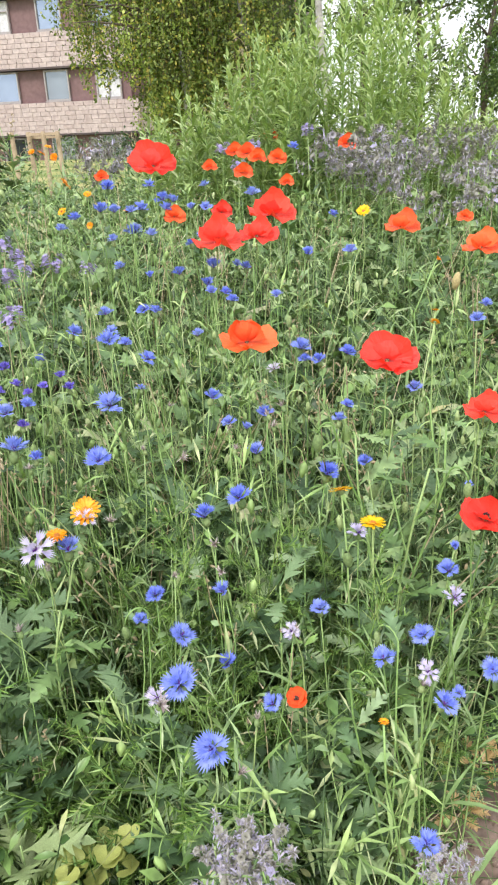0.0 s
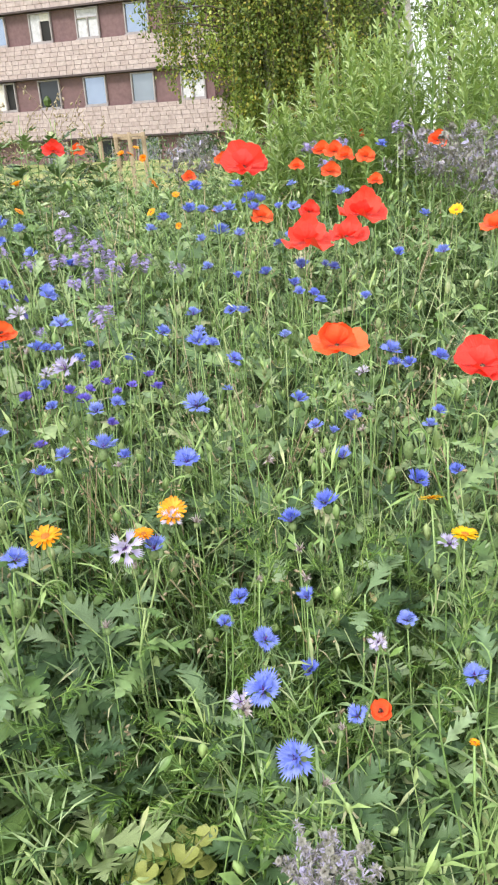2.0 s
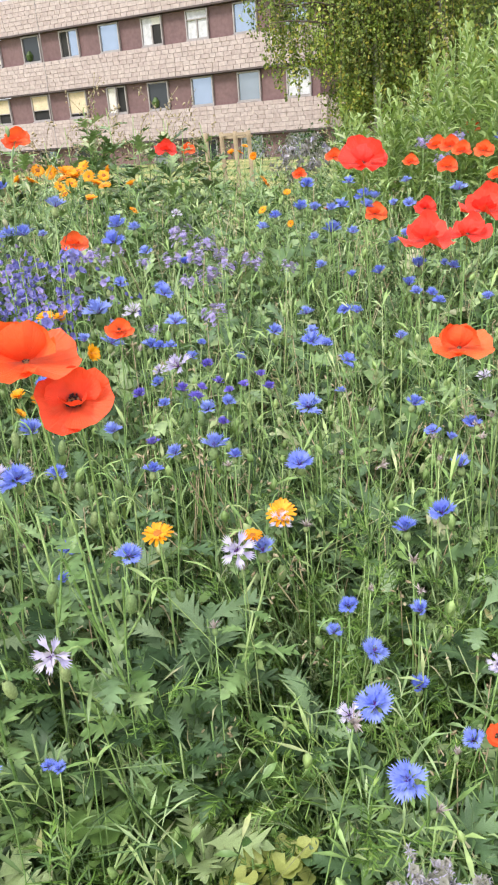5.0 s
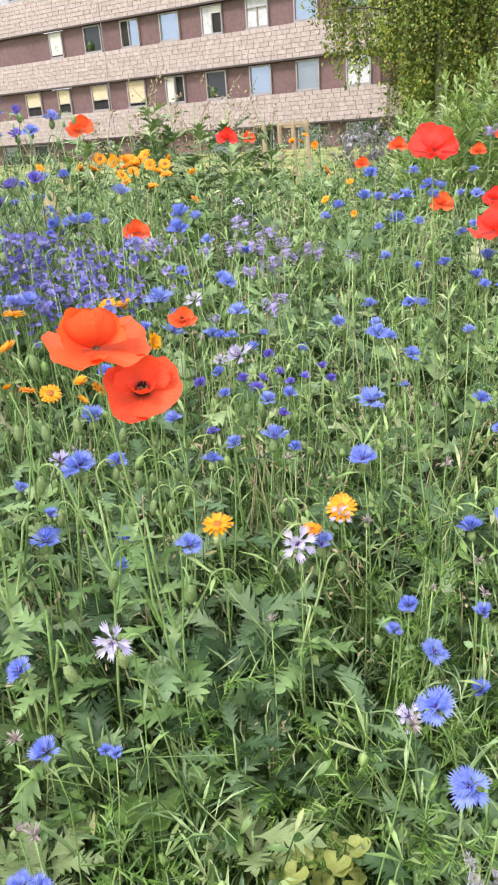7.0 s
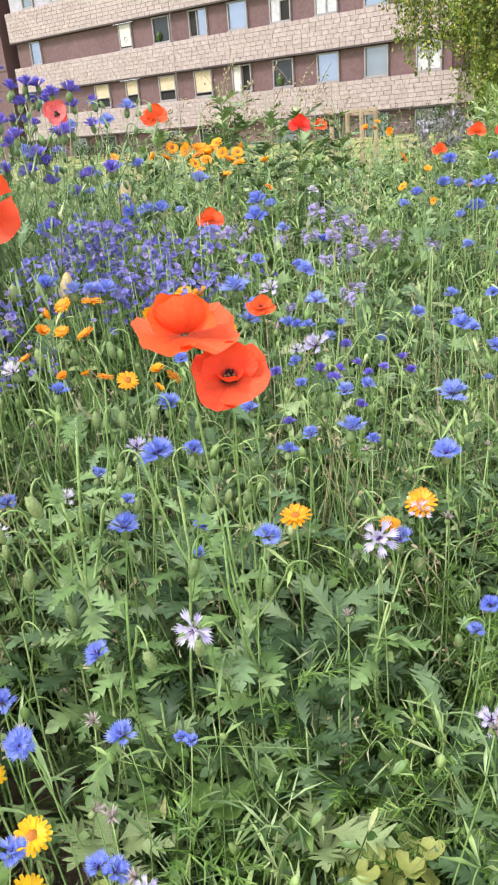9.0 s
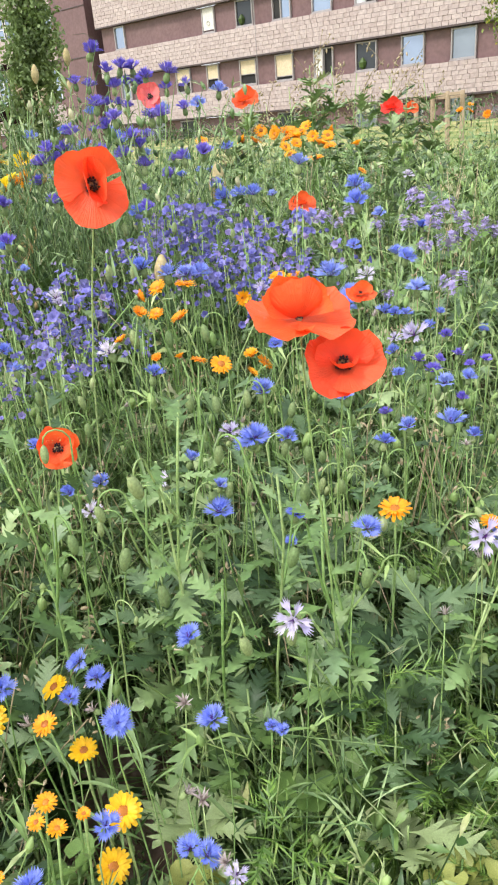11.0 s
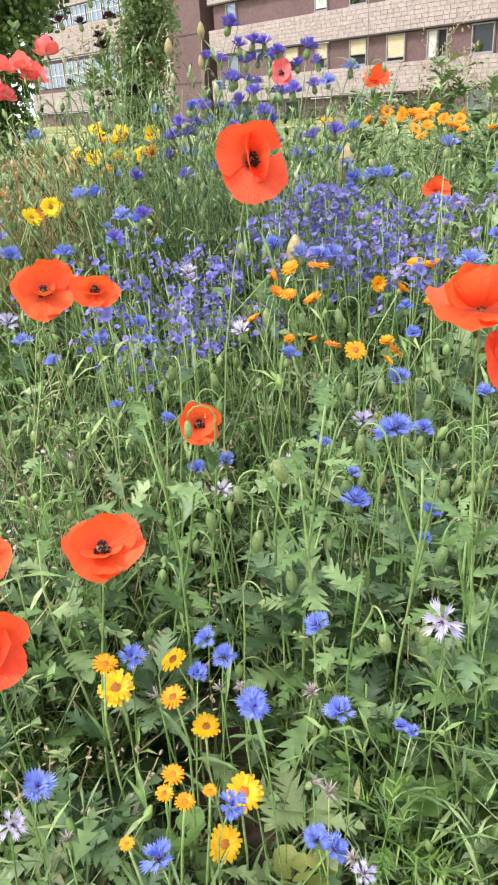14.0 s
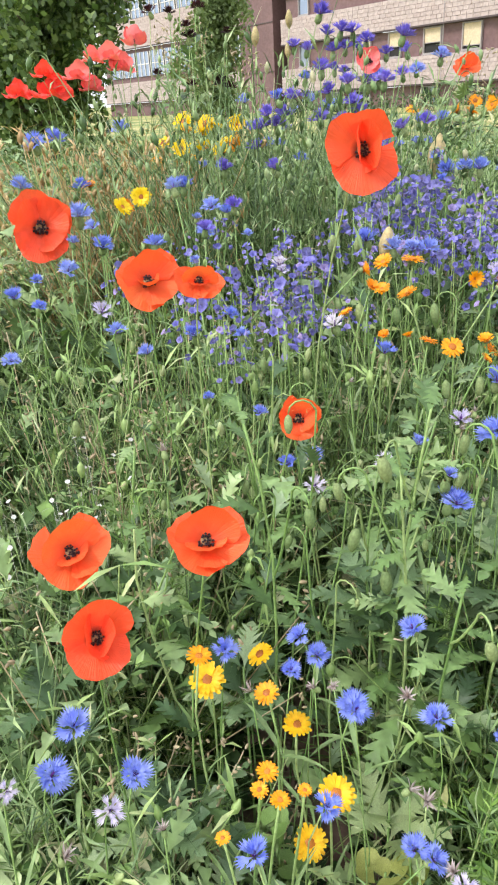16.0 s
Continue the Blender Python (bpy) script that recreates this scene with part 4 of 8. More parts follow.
KINDS["spent_heads"] = (M_STRAW, spent_spray, None)
sow("spent_heads", "small tan spent heads on thin stems", [(130, 0.7, 1.5), (150, 1.5, 3.0)], (0.8, 1.02), off_bare)
stem_thicket(-1.68, 1.5, 0.16, 110, 1.27, "stand of thin grey-green flower stems over the meadow")
stem_thicket(-1.35, 1.75, 0.16, 60, 1.2, "stand of thin grey-green stems below violet cornflowers")


# ---- flower parts, built once and shared ----
def poppy_petal(L, width, cup, ruffle, seed):
    """One broad crumpled petal, standing out along +x from the flower's middle."""
    r = np.random.default_rng(seed)
    nu, nv = 22, 10
    ph = r.uniform(0, 6, 6)
    fold = r.uniform(-0.4, 0.4)
    v, f = [], []
    for j in range(nv + 1):
        s = j / nv
        for i in range(nu + 1):
            w = 2 * i / nu - 1
            ang = w * radians(width) * (0.9 + 0.1 * s)
            rim = 1 - 0.27 * abs(w) ** 2.8 + 0.08 * np.sin(3.7 * w + ph[0]) + 0.045 * np.sin(9 * w + ph[2]) + 0.02 * np.sin(23 * w + ph[3])
            a = cup * 1.25 * s                                   # the petal curls up towards its rim
            run = np.sin(a) / max(cup * 1.25, 1e-3)
            rise = (1 - np.cos(a)) / max(cup * 1.25, 1e-3)
            rad = L * run * rim
            rip = ruffle * s ** 2.2 * (1.3 * np.sin(4.1 * w + ph[1]) + 0.8 * np.sin(9 * w + ph[2]) + 0.4 * np.sin(21 * w + ph[3]))
            crease = 0.02 * s * (np.sin(13 * w + ph[4]) + 0.6 * np.sin(31 * w + ph[5])) - 0.07 * s * np.exp(-((w - fold) / 0.13) ** 2)
            v.append((rad * np.cos(ang), rad * np.sin(ang), L * (rise * rim + rip + crease + 0.1 * cup * s * w * w)))
    for j in range(nv):
        for i in range(nu):
            a = j * (nu + 1) + i
            f += [(a, a + nu + 1, a + 1), (a + 1, a + nu + 1, a + nu + 2)]
    return tri_mesh("petal", v, f)


HUES = {"orange": M_ORANGE, "red": M_RED, "pink": M_PINK, "flame": M_FLAME}
PETALS = {}


def petal_form(hue, cup, k):
    """One of four petal shapes for each curl, kept for each colour."""
    key = (hue, cup, k)
    if key not in PETALS:
        PETALS[key] = poppy_petal(0.51, 94, cup, 0.11 if hue == "red" else 0.065, 10 * k + int(cup * 10))
        PETALS[key].materials.append(HUES[hue])
    return PETALS[key]


POD = lathe([(0.0, -0.1), (0.06, -0.09), (0.1, 0.0), (0.105, 0.07), (0.08, 0.1), (0.125, 0.115), (0.11, 0.13), (0.0, 0.14)], 12)


def stamen_ring(n=34):
    soup = Soup()
    for k in range(n):
        a, t = rng.uniform(0, 2 * np.pi), rng.uniform(0.25, 1.1)
        d = np.array([np.cos(a) * np.sin(t), np.sin(a) * np.sin(t), np.cos(t)])
        L = rng.uniform(0.11, 0.17)
        soup.add(tube([d * 0.05, d * L], 0.006, 3))
        soup.add(lathe([(0.0, -0.024), (0.022, 0.0), (0.0, 0.024)], 5), None, d * L)
    return soup.mesh("stamens")


STAMENS = stamen_ring()
POD_MESH = tri_mesh("seed_pod", *POD)


def stem_line(foot, head, lean, n=8):
    """A stalk that rises from the soil and bends to its flower."""
    foot, head, lean = (np.asarray(q, float) for q in (foot, head, lean))
    s = np.linspace(0, 1, n)[:, None]
    h = np.linalg.norm(head - foot)
    c1, c2 = foot + np.array([*rng.normal(size=2) * 0.07 * h, 0.45 * h]), head - lean * 0.25 * h
    return (1 - s) ** 3 * foot + 3 * s * (1 - s) ** 2 * c1 + 3 * s ** 2 * (1 - s) * c2 + s ** 3 * head


def plant(name, x, y, z, label, category, group, spread=0.05, behind=0.02):
    """An empty at the foot of a plant; gives it and the flower's place over that foot."""
    far = np.array([x, y]) - HEART
    far = far / np.linalg.norm(far) * behind
    fx, fy = x + rng.uniform(-spread, spread) + far[0], y + rng.uniform(-spread, spread) + far[1]
    root = new(name)
    gz = float(ground_z(fx, fy))
    root.location = (fx, fy, gz)
    tagged(root, label, category, group)
    return root, np.array([x - fx, y - fy, z - gz])


EYE_MID = np.array([-0.13, 0.0, 1.15])


def facing(x, y, z, a, side=0.0):
    """A direction between straight up and towards the path; side turns it round the vertical."""
    d = EYE_MID - np.array([x, y, z])
    d /= np.linalg.norm(d)
    d = np.array(Matrix.Rotation(radians(side), 3, "Z") @ Vector(d))
    v = (1 - a) * np.array([0, 0, 1]) + a * d
    return v / np.linalg.norm(v)


LEAF_FORMS = [tri_mesh("leaf", *cutleaf(0.09, 0.045, e, b, 4)) for e, b in ((55, 30), (35, 60), (65, 50), (45, 80), (60, 10))]
NARROW_FORMS = [tri_mesh("leaf", *lance(0.08, 0.0052, e, b, 4)) for e, b in ((60, 30), (45, 60), (70, 20))]
HAIRS = 26


def hairy_stem(line, r):
    soup = Soup().add(tube(line, np.linspace(r * 1.25, r * 0.8, len(line)), 5))
    s = np.linspace(0, 1, len(line))
    for k in range(HAIRS):
        at = np.array([np.interp(rng.uniform(0.3, 1), s, line[:, i]) for i in range(3)])
        soup.add(ribbon(0.006, 0.0005, 5, 0, 1), turn(0, rng.uniform(-20, 20), rng.uniform(0, 360)), at)
    return soup.piece()


def add_leaves(root, line, forms, material, n, lo=0.15, hi=0.75, size=1.0):
    for k in range(n):
        q = rng.uniform(lo, hi)
        at = [np.interp(q, np.linspace(0, 1, len(line)), line[:, i]) for i in range(3)]
        part("leaf", forms[rng.integers(len(forms))], material, root, at=pose(*at, 0, 0, rng.uniform(0, 360)) @ Matrix.Scale(size * rng.uniform(0.7, 1.3), 4))


ROUND = (0, 90, 180, 270)
EVEN = (1.0, 0.9, 1.0, 0.9)
STYLES = {  # tilt, turn, size and curl of the far, left, near and right petal
    "flat": ((8, 18, 4, 20), ROUND, EVEN, (0.4, 0.4, 0.4, 0.4), "with flat petals"),
    "fold": ((12, 52, 6, 40), (6, 84, 176, 282), (1.08, 0.78, 1.08, 0.82), (0.4, 0.6, 0.4, 0.6), "with two folded inner petals"),
    "slit": ((16, 4, 34, 4), (0, 100, 182, 258), (0.95, 1.06, 0.58, 1.06), (0.6, 0.4, 1.0, 0.4), "with an inner lip"),
    "tall": ((22, 36, 10, 40), (0, 96, 180, 266), (1.12, 0.8, 1.12, 0.8), (0.6, 0.6, 0.4, 0.6), "with long petals"),
    "fan": ((40, 4, 24, 2), (0, 112, 186, 250), (1.0, 1.12, 0.66, 1.12), (0.6, 0.4, 0.6, 0.4), "with wide side petals"),
    "bowl": ((50, -12, 26, -10), (0, 122, 180, 238), (1.0, 1.0, 0.6, 1.0), (0.6, 0.6, 0.6, 0.6), "with a raised bowl"),
    "cup": ((34, 18, 8, 24), ROUND, EVEN, (0.6, 0.6, 0.4, 0.6), "with open cupped petals"),
    "shut": ((44, -14, 58, -18), (0, 104, 188, 252), (1.0, 1.05, 0.66, 1.05), (0.6, 0.4, 0.6, 0.4), "with half-closed petals"),
    "bell": ((40, -16, 44, -14), ROUND, EVEN, (1.0, 1.0, 1.0, 1.0), "with folded domed petals"),
    "wing": ((58, -10, 34, -20), (14, 104, 196, 258), (1.0, 1.05, 0.62, 1.05), (0.6, 0.4, 0.6, 0.4), "with one raised petal"),
    "hat": ((66, -14, 70, -16), (-10, 126, 172, 234), (1.1, 1.0, 0.7, 1.04), (0.4, 0.4, 0.6, 0.4), "with two raised petals"),
    "hood": ((54, -6, 64, -12), (0, 96, 180, 240), (1.05, 1.15, 0.9, 1.15), (1.0, 0.4, 0.6, 0.4), "with a domed middle"),
}


def poppy(x, y, z, d, a=0.5, side=0, hue="orange", style="cup"):
    """A poppy: hairy stalk, four petals in two pairs, dark stamens and a seed pod."""
    words = {"flame": "flame-red field poppy", "orange": "orange-red field poppy", "red": "scarlet field poppy", "pink": "pink field poppy"}[hue]
    tilts, turns, sizes, cups, shape = STYLES[style]
    root, head = plant("poppy", x, y, z, f"{words} {shape} on a hairy stalk", "poppy", "poppies in the meadow", 0.03, 0.07)
    face = facing(x, y, z, a, side)
    line = stem_line((0, 0, 0), head - face * 0.05 * d, face)
    part("stem", hairy_stem(line, 0.001 + 0.005 * d), M_STEM, root)
    rot = Matrix(toward(face).tolist())
    away = rot.transposed() @ (Vector((x, y, 0)) - Vector((*EYE_MID[:2], 0)))
    spin = math.atan2(away.y, away.x) + rng.uniform(-0.3, 0.3)
    m = Matrix.Translation(head) @ (rot @ Matrix.Rotation(spin, 3, "Z")).to_4x4() @ Matrix.Scale(d, 4)
    for k in range(4):
        grow = sizes[k] * rng.uniform(0.94, 1.06)
        tip = pose(0, 0, 0.0 if k % 2 else 0.012, 0, -tilts[k] + rng.uniform(-4, 4), turns[k] + rng.uniform(-8, 8))
        part("petal", petal_form(hue, cups[k], k), HUES[hue], root, at=m @ tip @ Matrix.Scale(grow, 4))
    closed = style in ("hat", "hood", "shut", "wing")           # the petals hide the heart
    tagged(part("stamen_ring", STAMENS, M_ANTHER, root, at=m @ Matrix.Scale(0.34 if closed else 0.85, 4)), kind="stuff")
    part("seed_pod", POD_MESH, M_POD, root, at=m @ Matrix.Scale(0.3 if closed else 0.6, 4))
    add_leaves(root, line, LEAF_FORMS, M_BLADE, 3 if d > 0.05 else 2, 0.1, 0.5, 0.8)


for me, m in ((STAMENS, M_ANTHER), (POD_MESH, M_POD)):
    me.materials.append(m)


def floret(seed, L, star=5, flare=0.26):
    """One trumpet floret with a toothed rim, along +x; unit is the flower's breadth."""
    r = np.random.default_rng(seed)
    a, b, m = 0.09 * L, flare * L, star + 1
    v, f = [(0.05, 0, 0)], []
    for j in range(m):
        t = (j / star - 0.5) * 2
        v.append((L * 0.5, t * a, 0.1 * L * t * t))
    for j in range(m):
        t = (j / star - 0.5) * 2
        v.append((L * (0.76 - 0.06 * t * t), t * b, 0.16 * L * t * t))
    for j in range(star):
        t = ((j + 0.5) / star - 0.5) * 2
        v.append((L * (1.08 - 0.24 * t * t), t * b * 1.4, 0.16 * L * t * t + r.uniform(-0.03, 0.03)))
    for j in range(star):
        f += [(0, 1 + j, 2 + j), (1 + j, 1 + m + j, 2 + j), (2 + j, 1 + m + j, 2 + m + j), (1 + m + j, 1 + 2 * m + j, 2 + m + j)]
    return np.array(v), np.array(f)


def floret_turns(seed, n, lift=0.0):
    """How the florets of the outer and the inner ring stand."""
    r = np.random.default_rng(seed)
    out = []
    for ring, (count, elev, reach) in enumerate(((n, 22, 0.52), (n - 2, 60, 0.48))):
        for k in range(count):
            out.append((ring, turn(0, -elev - lift + r.uniform(-14, 14), 360 * k / count + r.uniform(-12, 12)) @ turn(r.uniform(-30, 30), 0, 0), reach * r.uniform(0.85, 1.12)))
    return out


def floret_ring(seed, n=10, star=5, flare=0.26, lift=0.0):
    soup = Soup()
    for k, (ring, rot, L) in enumerate(floret_turns(seed, n, lift)):
        soup.add(floret(seed + k, L, star, flare), rot, (0, 0, 0.02 * ring))
    return soup.mesh("floret_ring")


def anther_tuft(seed):
    r = np.random.default_rng(seed)
    soup = Soup()
    for k in range(15):
        d = np.array([*r.normal(size=2) * 0.45, 1.0])
        d /= np.linalg.norm(d)
        L = r.uniform(0.13, 0.26)
        soup.add(tube([d * 0.02, d * L], [0.012, 0.009], 4))
    return soup.mesh("anthers")


def scaly_bud(seed):
    """The scaled egg-shaped base of a cornflower."""
    r = np.random.default_rng(seed)
    soup = Soup().add(lathe([(0.03, -0.4), (0.11, -0.35), (0.13, -0.3), (0.155, -0.24), (0.15, -0.16), (0.14, -0.1), (0.11, -0.04), (0.12, 0.02)], 9))
    return soup.mesh("involucre")


FLORETS = {h: [floret_ring(40 + k, 10, 5, 0.26, {"violet": 8, "blue": (0, 8, 18, -6)[k]}.get(h, 0)) for k in range(4)] for h in ("blue", "violet", "white", "maroon")}
FLORETS_SPARSE = [floret_ring(60 + k, 7, 4, 0.2) for k in range(3)]
SINGLE = {h: [tri_mesh("floret", *floret(80 + k, 0.5, 5, 0.2 if h == "white" else 0.26)) for k in range(3)] for h in ("blue", "violet", "white")}
TUFTS = [anther_tuft(k) for k in range(3)]
CUPS = [scaly_bud(k) for k in range(3)]


def cornflower(x, y, z, d, a=0.15, side=0, hue="blue", near=False):
    """A cornflower: thin stalk, scaled base, ring of toothed florets, purple anthers."""
    words = {"blue": "bright blue cornflower", "violet": "deep violet cornflower", "white": "white and lilac cornflower"}[hue]
    root, head = plant("cornflower", x, y, z, f"{words} on a thin grey-green stalk", "cornflower", "cornflowers in the meadow", 0.04)
    d = 1.08 * d
    face = facing(x, y, z, a + rng.uniform(-0.1, 0.12), side)
    face = face + rng.normal(size=3) * 0.16
    face /= np.linalg.norm(face)
    line = stem_line((0, 0, 0), head - face * 0.38 * d, face, 6)
    part("stem", tube(line, np.linspace(0.0014, 0.001, 6), 4), M_STEM, root)
    m = Matrix.Translation(head) @ Matrix(toward(face, rng.uniform(0, 6)).tolist()).to_4x4() @ Matrix.Scale(d, 4)
    mat = {"blue": M_BLUE, "violet": M_VIOLET, "white": M_PALE}[hue]
    if near:
        for ring, rot, L in floret_turns(int(1000 * abs(x + y)), 7 if hue == "white" else 10):
            part("floret", SINGLE[hue][rng.integers(3)], mat, root, at=m @ Matrix.Translation((0, 0, 0.02 * ring)) @ Matrix(rot.tolist()).to_4x4() @ Matrix.Scale(L / 0.5, 4))
    else:
        forms = FLORETS_SPARSE if hue == "white" else FLORETS[hue]
        tagged(part("floret_ring", forms[rng.integers(len(forms))], mat, root, at=m), kind="stuff")
    tagged(part("anther_tuft", TUFTS[rng.integers(3)], M_PURPLE, root, at=m), kind="stuff")
    part("involucre", CUPS[rng.integers(3)], M_BUD, root, at=m)
    add_leaves(root, line, NARROW_FORMS, M_GREY, 3 if near else 2 if y < 1.2 else 0)


def ray(seed, wide):
    """One strap petal with a notched tip, along +x, half the flower's breadth long."""
    r = np.random.default_rng(seed)
    L = 0.5
    w = wide * r.uniform(0.85, 1.1)
    s = np.array([0.12, 0.45, 0.8, 0.97]) * L / 0.97
    v = []
    for q, ww in zip(s, (0.35, 0.85, 1.0, 0.7)):
        z = 0.06 * np.sin(3 * q / L) * L
        v += [(q, w * ww * 0.5, z + 0.012), (q, -w * ww * 0.5, z + 0.012), (q, 0, z)]
    v += [(L * 1.03, w * 0.12, v[-1][2]), (L * 1.03, -w * 0.14, v[-1][2])]
    f = []
    for j in range(3):
        b = 3 * j
        f += [(b, b + 2, b + 3), (b + 2, b + 5, b + 3), (b + 2, b + 1, b + 5), (b + 1, b + 4, b + 5)]
    return np.array(v), np.array(f + [(9, 11, 12), (11, 10, 13)])


def ray_turns(seed, n, rows, lift=0.0):
    r = np.random.default_rng(seed)
    return [(turn(0, -r.uniform(2, 14) - 14 * row - lift, 360 * (k + 0.5 * row) / n + r.uniform(-4, 4)), (1 - 0.14 * row) * r.uniform(0.92, 1.05)) for row in range(rows) for k in range(n)]


def ray_flower(seed, n, rows, wide, lift=0.0):
    soup = Soup()
    for k, (rot, q) in enumerate(ray_turns(seed, n, rows, lift)):
        soup.add(ray(seed + k, wide), rot, (0, 0, 0), q)
    return soup.mesh("ray_petals")


def disc_dome(seed):
    r = np.random.default_rng(seed)
    soup = Soup().add(lathe([(0.15, -0.02), (0.145, 0.03), (0.1, 0.06), (0.0, 0.07)], 12))
    for k in range(26):
        q, t = 0.14 * math.sqrt((k + 0.5) / 26), 2.39996 * k
        soup.add(lathe([(0.011, 0.0), (0.009, 0.02), (0.0, 0.028)], 5), None, (q * np.cos(t), q * np.sin(t), 0.06 - 1.4 * q * q))
    return soup.mesh("disc")


RAYS = {"orange": [ray_flower(5 + k, 17, 2, 0.12, (-8, 8, 26)[k]) for k in range(3)], "yellow": [ray_flower(15 + k, 18, 2, 0.13, (-8, 8, 26)[k]) for k in range(3)], "lemon": [ray_flower(25 + k, 18, 2, 0.14, (-8, 8, 26)[k]) for k in range(3)]}
RAY = {"orange": [tri_mesh("petal", *ray(k, 0.12)) for k in range(3)], "yellow": [tri_mesh("petal", *ray(k, 0.135)) for k in range(3)]}
DISCS = [disc_dome(k) for k in range(2)]
CALYX = tri_mesh("calyx", *lathe([(0.02, -0.2), (0.12, -0.14), (0.17, -0.05), (0.15, 0.0)], 10))


def marigold(x, y, z, d, a=0.3, side=0, hue="orange", near=False):
    """A marigold: strap petals round a dotted disc, green calyx, ribbed stalk."""
    words = {"orange": "orange pot marigold", "yellow": "golden yellow corn marigold", "lemon": "lemon yellow corn marigold"}[hue]
    root, head = plant("marigold", x, y, z, f"{words} with a darker disc on a green stalk", "marigold", "marigolds in the meadow", 0.04)
    face = facing(x, y, z, a, side) + rng.normal(size=3) * (0.14 if near else 0.38)
    face /= np.linalg.norm(face)
    line = stem_line((0, 0, 0), head - face * 0.2 * d, face, 6)
    part("stem", tube(line, np.linspace(0.002, 0.0015, 6), 5), M_STEM, root)
    m = Matrix.Translation(head) @ Matrix(toward(face, rng.uniform(0, 6)).tolist()).to_4x4() @ Matrix.Scale(d, 4)
    mat = {"orange": M_CAL, "yellow": M_YEL, "lemon": M_LEMON}[hue]
    if near:
        for rot, q in ray_turns(int(1000 * abs(x + y)), *((16, 2) if hue == "orange" else (18, 2))):
            part("petal", RAY[hue][rng.integers(3)], mat, root, at=m @ Matrix(rot.tolist()).to_4x4() @ Matrix.Scale(q, 4))
    else:
        tagged(part("ray_ring", RAYS[hue][rng.integers(3)], mat, root, at=m), kind="stuff")
    part("disc", DISCS[rng.integers(2)], M_DISC, root, at=m @ Matrix.Translation((0, 0, 0.03)) @ Matrix.Scale(1.15, 4))
    part("calyx", CALYX, M_BUD, root, at=m)
    add_leaves(root, line, NARROW_FORMS, M_LEAF, 3, 0.2, 0.8, 0.9)


def coil_bloom(seed, colour):
    """Curled sprays of small cupped florets with long threads."""
    r = np.random.default_rng(seed)
    soup = Soup()
    star = np.array([(0, 0, 0)] + [(np.cos(t), np.sin(t), 0.35) if k % 2 == 0 else (0.45 * np.cos(t), 0.45 * np.sin(t), 0.2) for k, t in enumerate(np.arange(10) * np.pi / 5)])
    sf = np.array([(0, 1 + k, 1 + (k + 1) % 10) for k in range(10)])
    for arm in range(6):
        az = 60 * arm + r.uniform(-20, 20)
        for k in range(9):
            t = k / 8
            p = np.array([0.06 + 0.34 * np.sin(2.2 * t), 0, -0.25 * (arm % 2) + 0.1 + 0.3 * np.sin(3.0 * t + 0.2)])
            p = turn(0, 0, az) @ p + r.normal(size=3) * 0.03
            soup.add((star * 0.13 * r.uniform(0.8, 1.2), sf), toward((p[0], p[1], 0.35 + r.uniform(0, 0.4))), p)
            soup.add(ribbon(0.14, 0.008, 70, 10, 2), turn(0, 0, r.uniform(0, 360)), p)
    return soup.mesh(colour)


COILS = [coil_bloom(k, "florets") for k in range(4)]


def phacelia(x, y, z, d):
    """A phacelia: curled lilac flower sprays on a leafy stalk."""
    root, head = plant("phacelia", x, y, z, "lilac phacelia with curled fuzzy flower sprays", "phacelia", "phacelia in the meadow")
    line = stem_line((0, 0, 0), head, (0, 0, 1), 6)
    part("stem", tube(line, np.linspace(0.002, 0.0014, 6), 4), M_STEM, root)
    m = pose(*head, rng.uniform(-15, 15), rng.uniform(-15, 15), rng.uniform(0, 360)) @ Matrix.Scale(d, 4)
    tagged(part("floret_spray", COILS[rng.integers(4)], M_LILAC, root, at=m), kind="stuff")
    add_leaves(root, line, LEAF_FORMS, M_BLADE, 4, 0.2, 0.8, 0.6)


def spike_bloom(seed):
    """A loose branching spray of small open bells; unit is the spray's height."""
    r = np.random.default_rng(seed)
    soup = Soup()
    bell = lathe([(0.1, 0.0), (0.3, 0.4), (0.65, 0.7), (0.9, 0.78)], 5)
    for k in range(17):
        t = r.uniform(0, 1) ** 0.8
        a = 137.5 * k
        p = turn(0, 0, a) @ np.array([0.85 * (1.15 - 0.6 * t) * r.uniform(0.1, 1), 0, -1.2 * (1 - t)])
        soup.add(bell, turn(0, r.uniform(5, 85), a + r.uniform(-30, 30)), p, 0.12 * r.uniform(0.5, 1.3))
    return soup.mesh("florets")


def curled_spray(seed):
    """Fuzzy nodding curls of spent florets with a few bells left; unit is the spray's height."""
    r = np.random.default_rng(seed)
    soup = Soup()
    bell = lathe([(0.1, 0.0), (0.3, 0.4), (0.65, 0.7), (0.9, 0.78)], 5)
    for arm in range(5):
        az = 72 * arm + r.uniform(-25, 25)
        for k in range(12):
            t = k / 11
            p = np.array([0.12 + 0.5 * np.sin(2.3 * t), 0, 0.25 * np.sin(3.3 * t) - 0.5 * (arm % 3) * 0.6 - 0.1])
            p = turn(0, 0, az) @ p + r.normal(size=3) * 0.03
            for j in range(4):
                soup.add(ribbon(r.uniform(0.1, 0.22), 0.05, r.uniform(-20, 85), r.uniform(0, 90), 2), turn(0, 0, r.uniform(0, 360)), p)
            if r.uniform() < 0.16:
                soup.add(bell, turn(0, r.uniform(5, 85), r.uniform(0, 360)), p, 0.13)
    return soup.mesh("florets")


SPIKES = [spike_bloom(k) for k in range(6)]
SPIKES_GREY = [curled_spray(k) for k in range(4)]
for me in SPIKES:
    me.materials.append(M_BUGLOSS)
for me in SPIKES_GREY:
    me.materials.append(M_BORAGE)


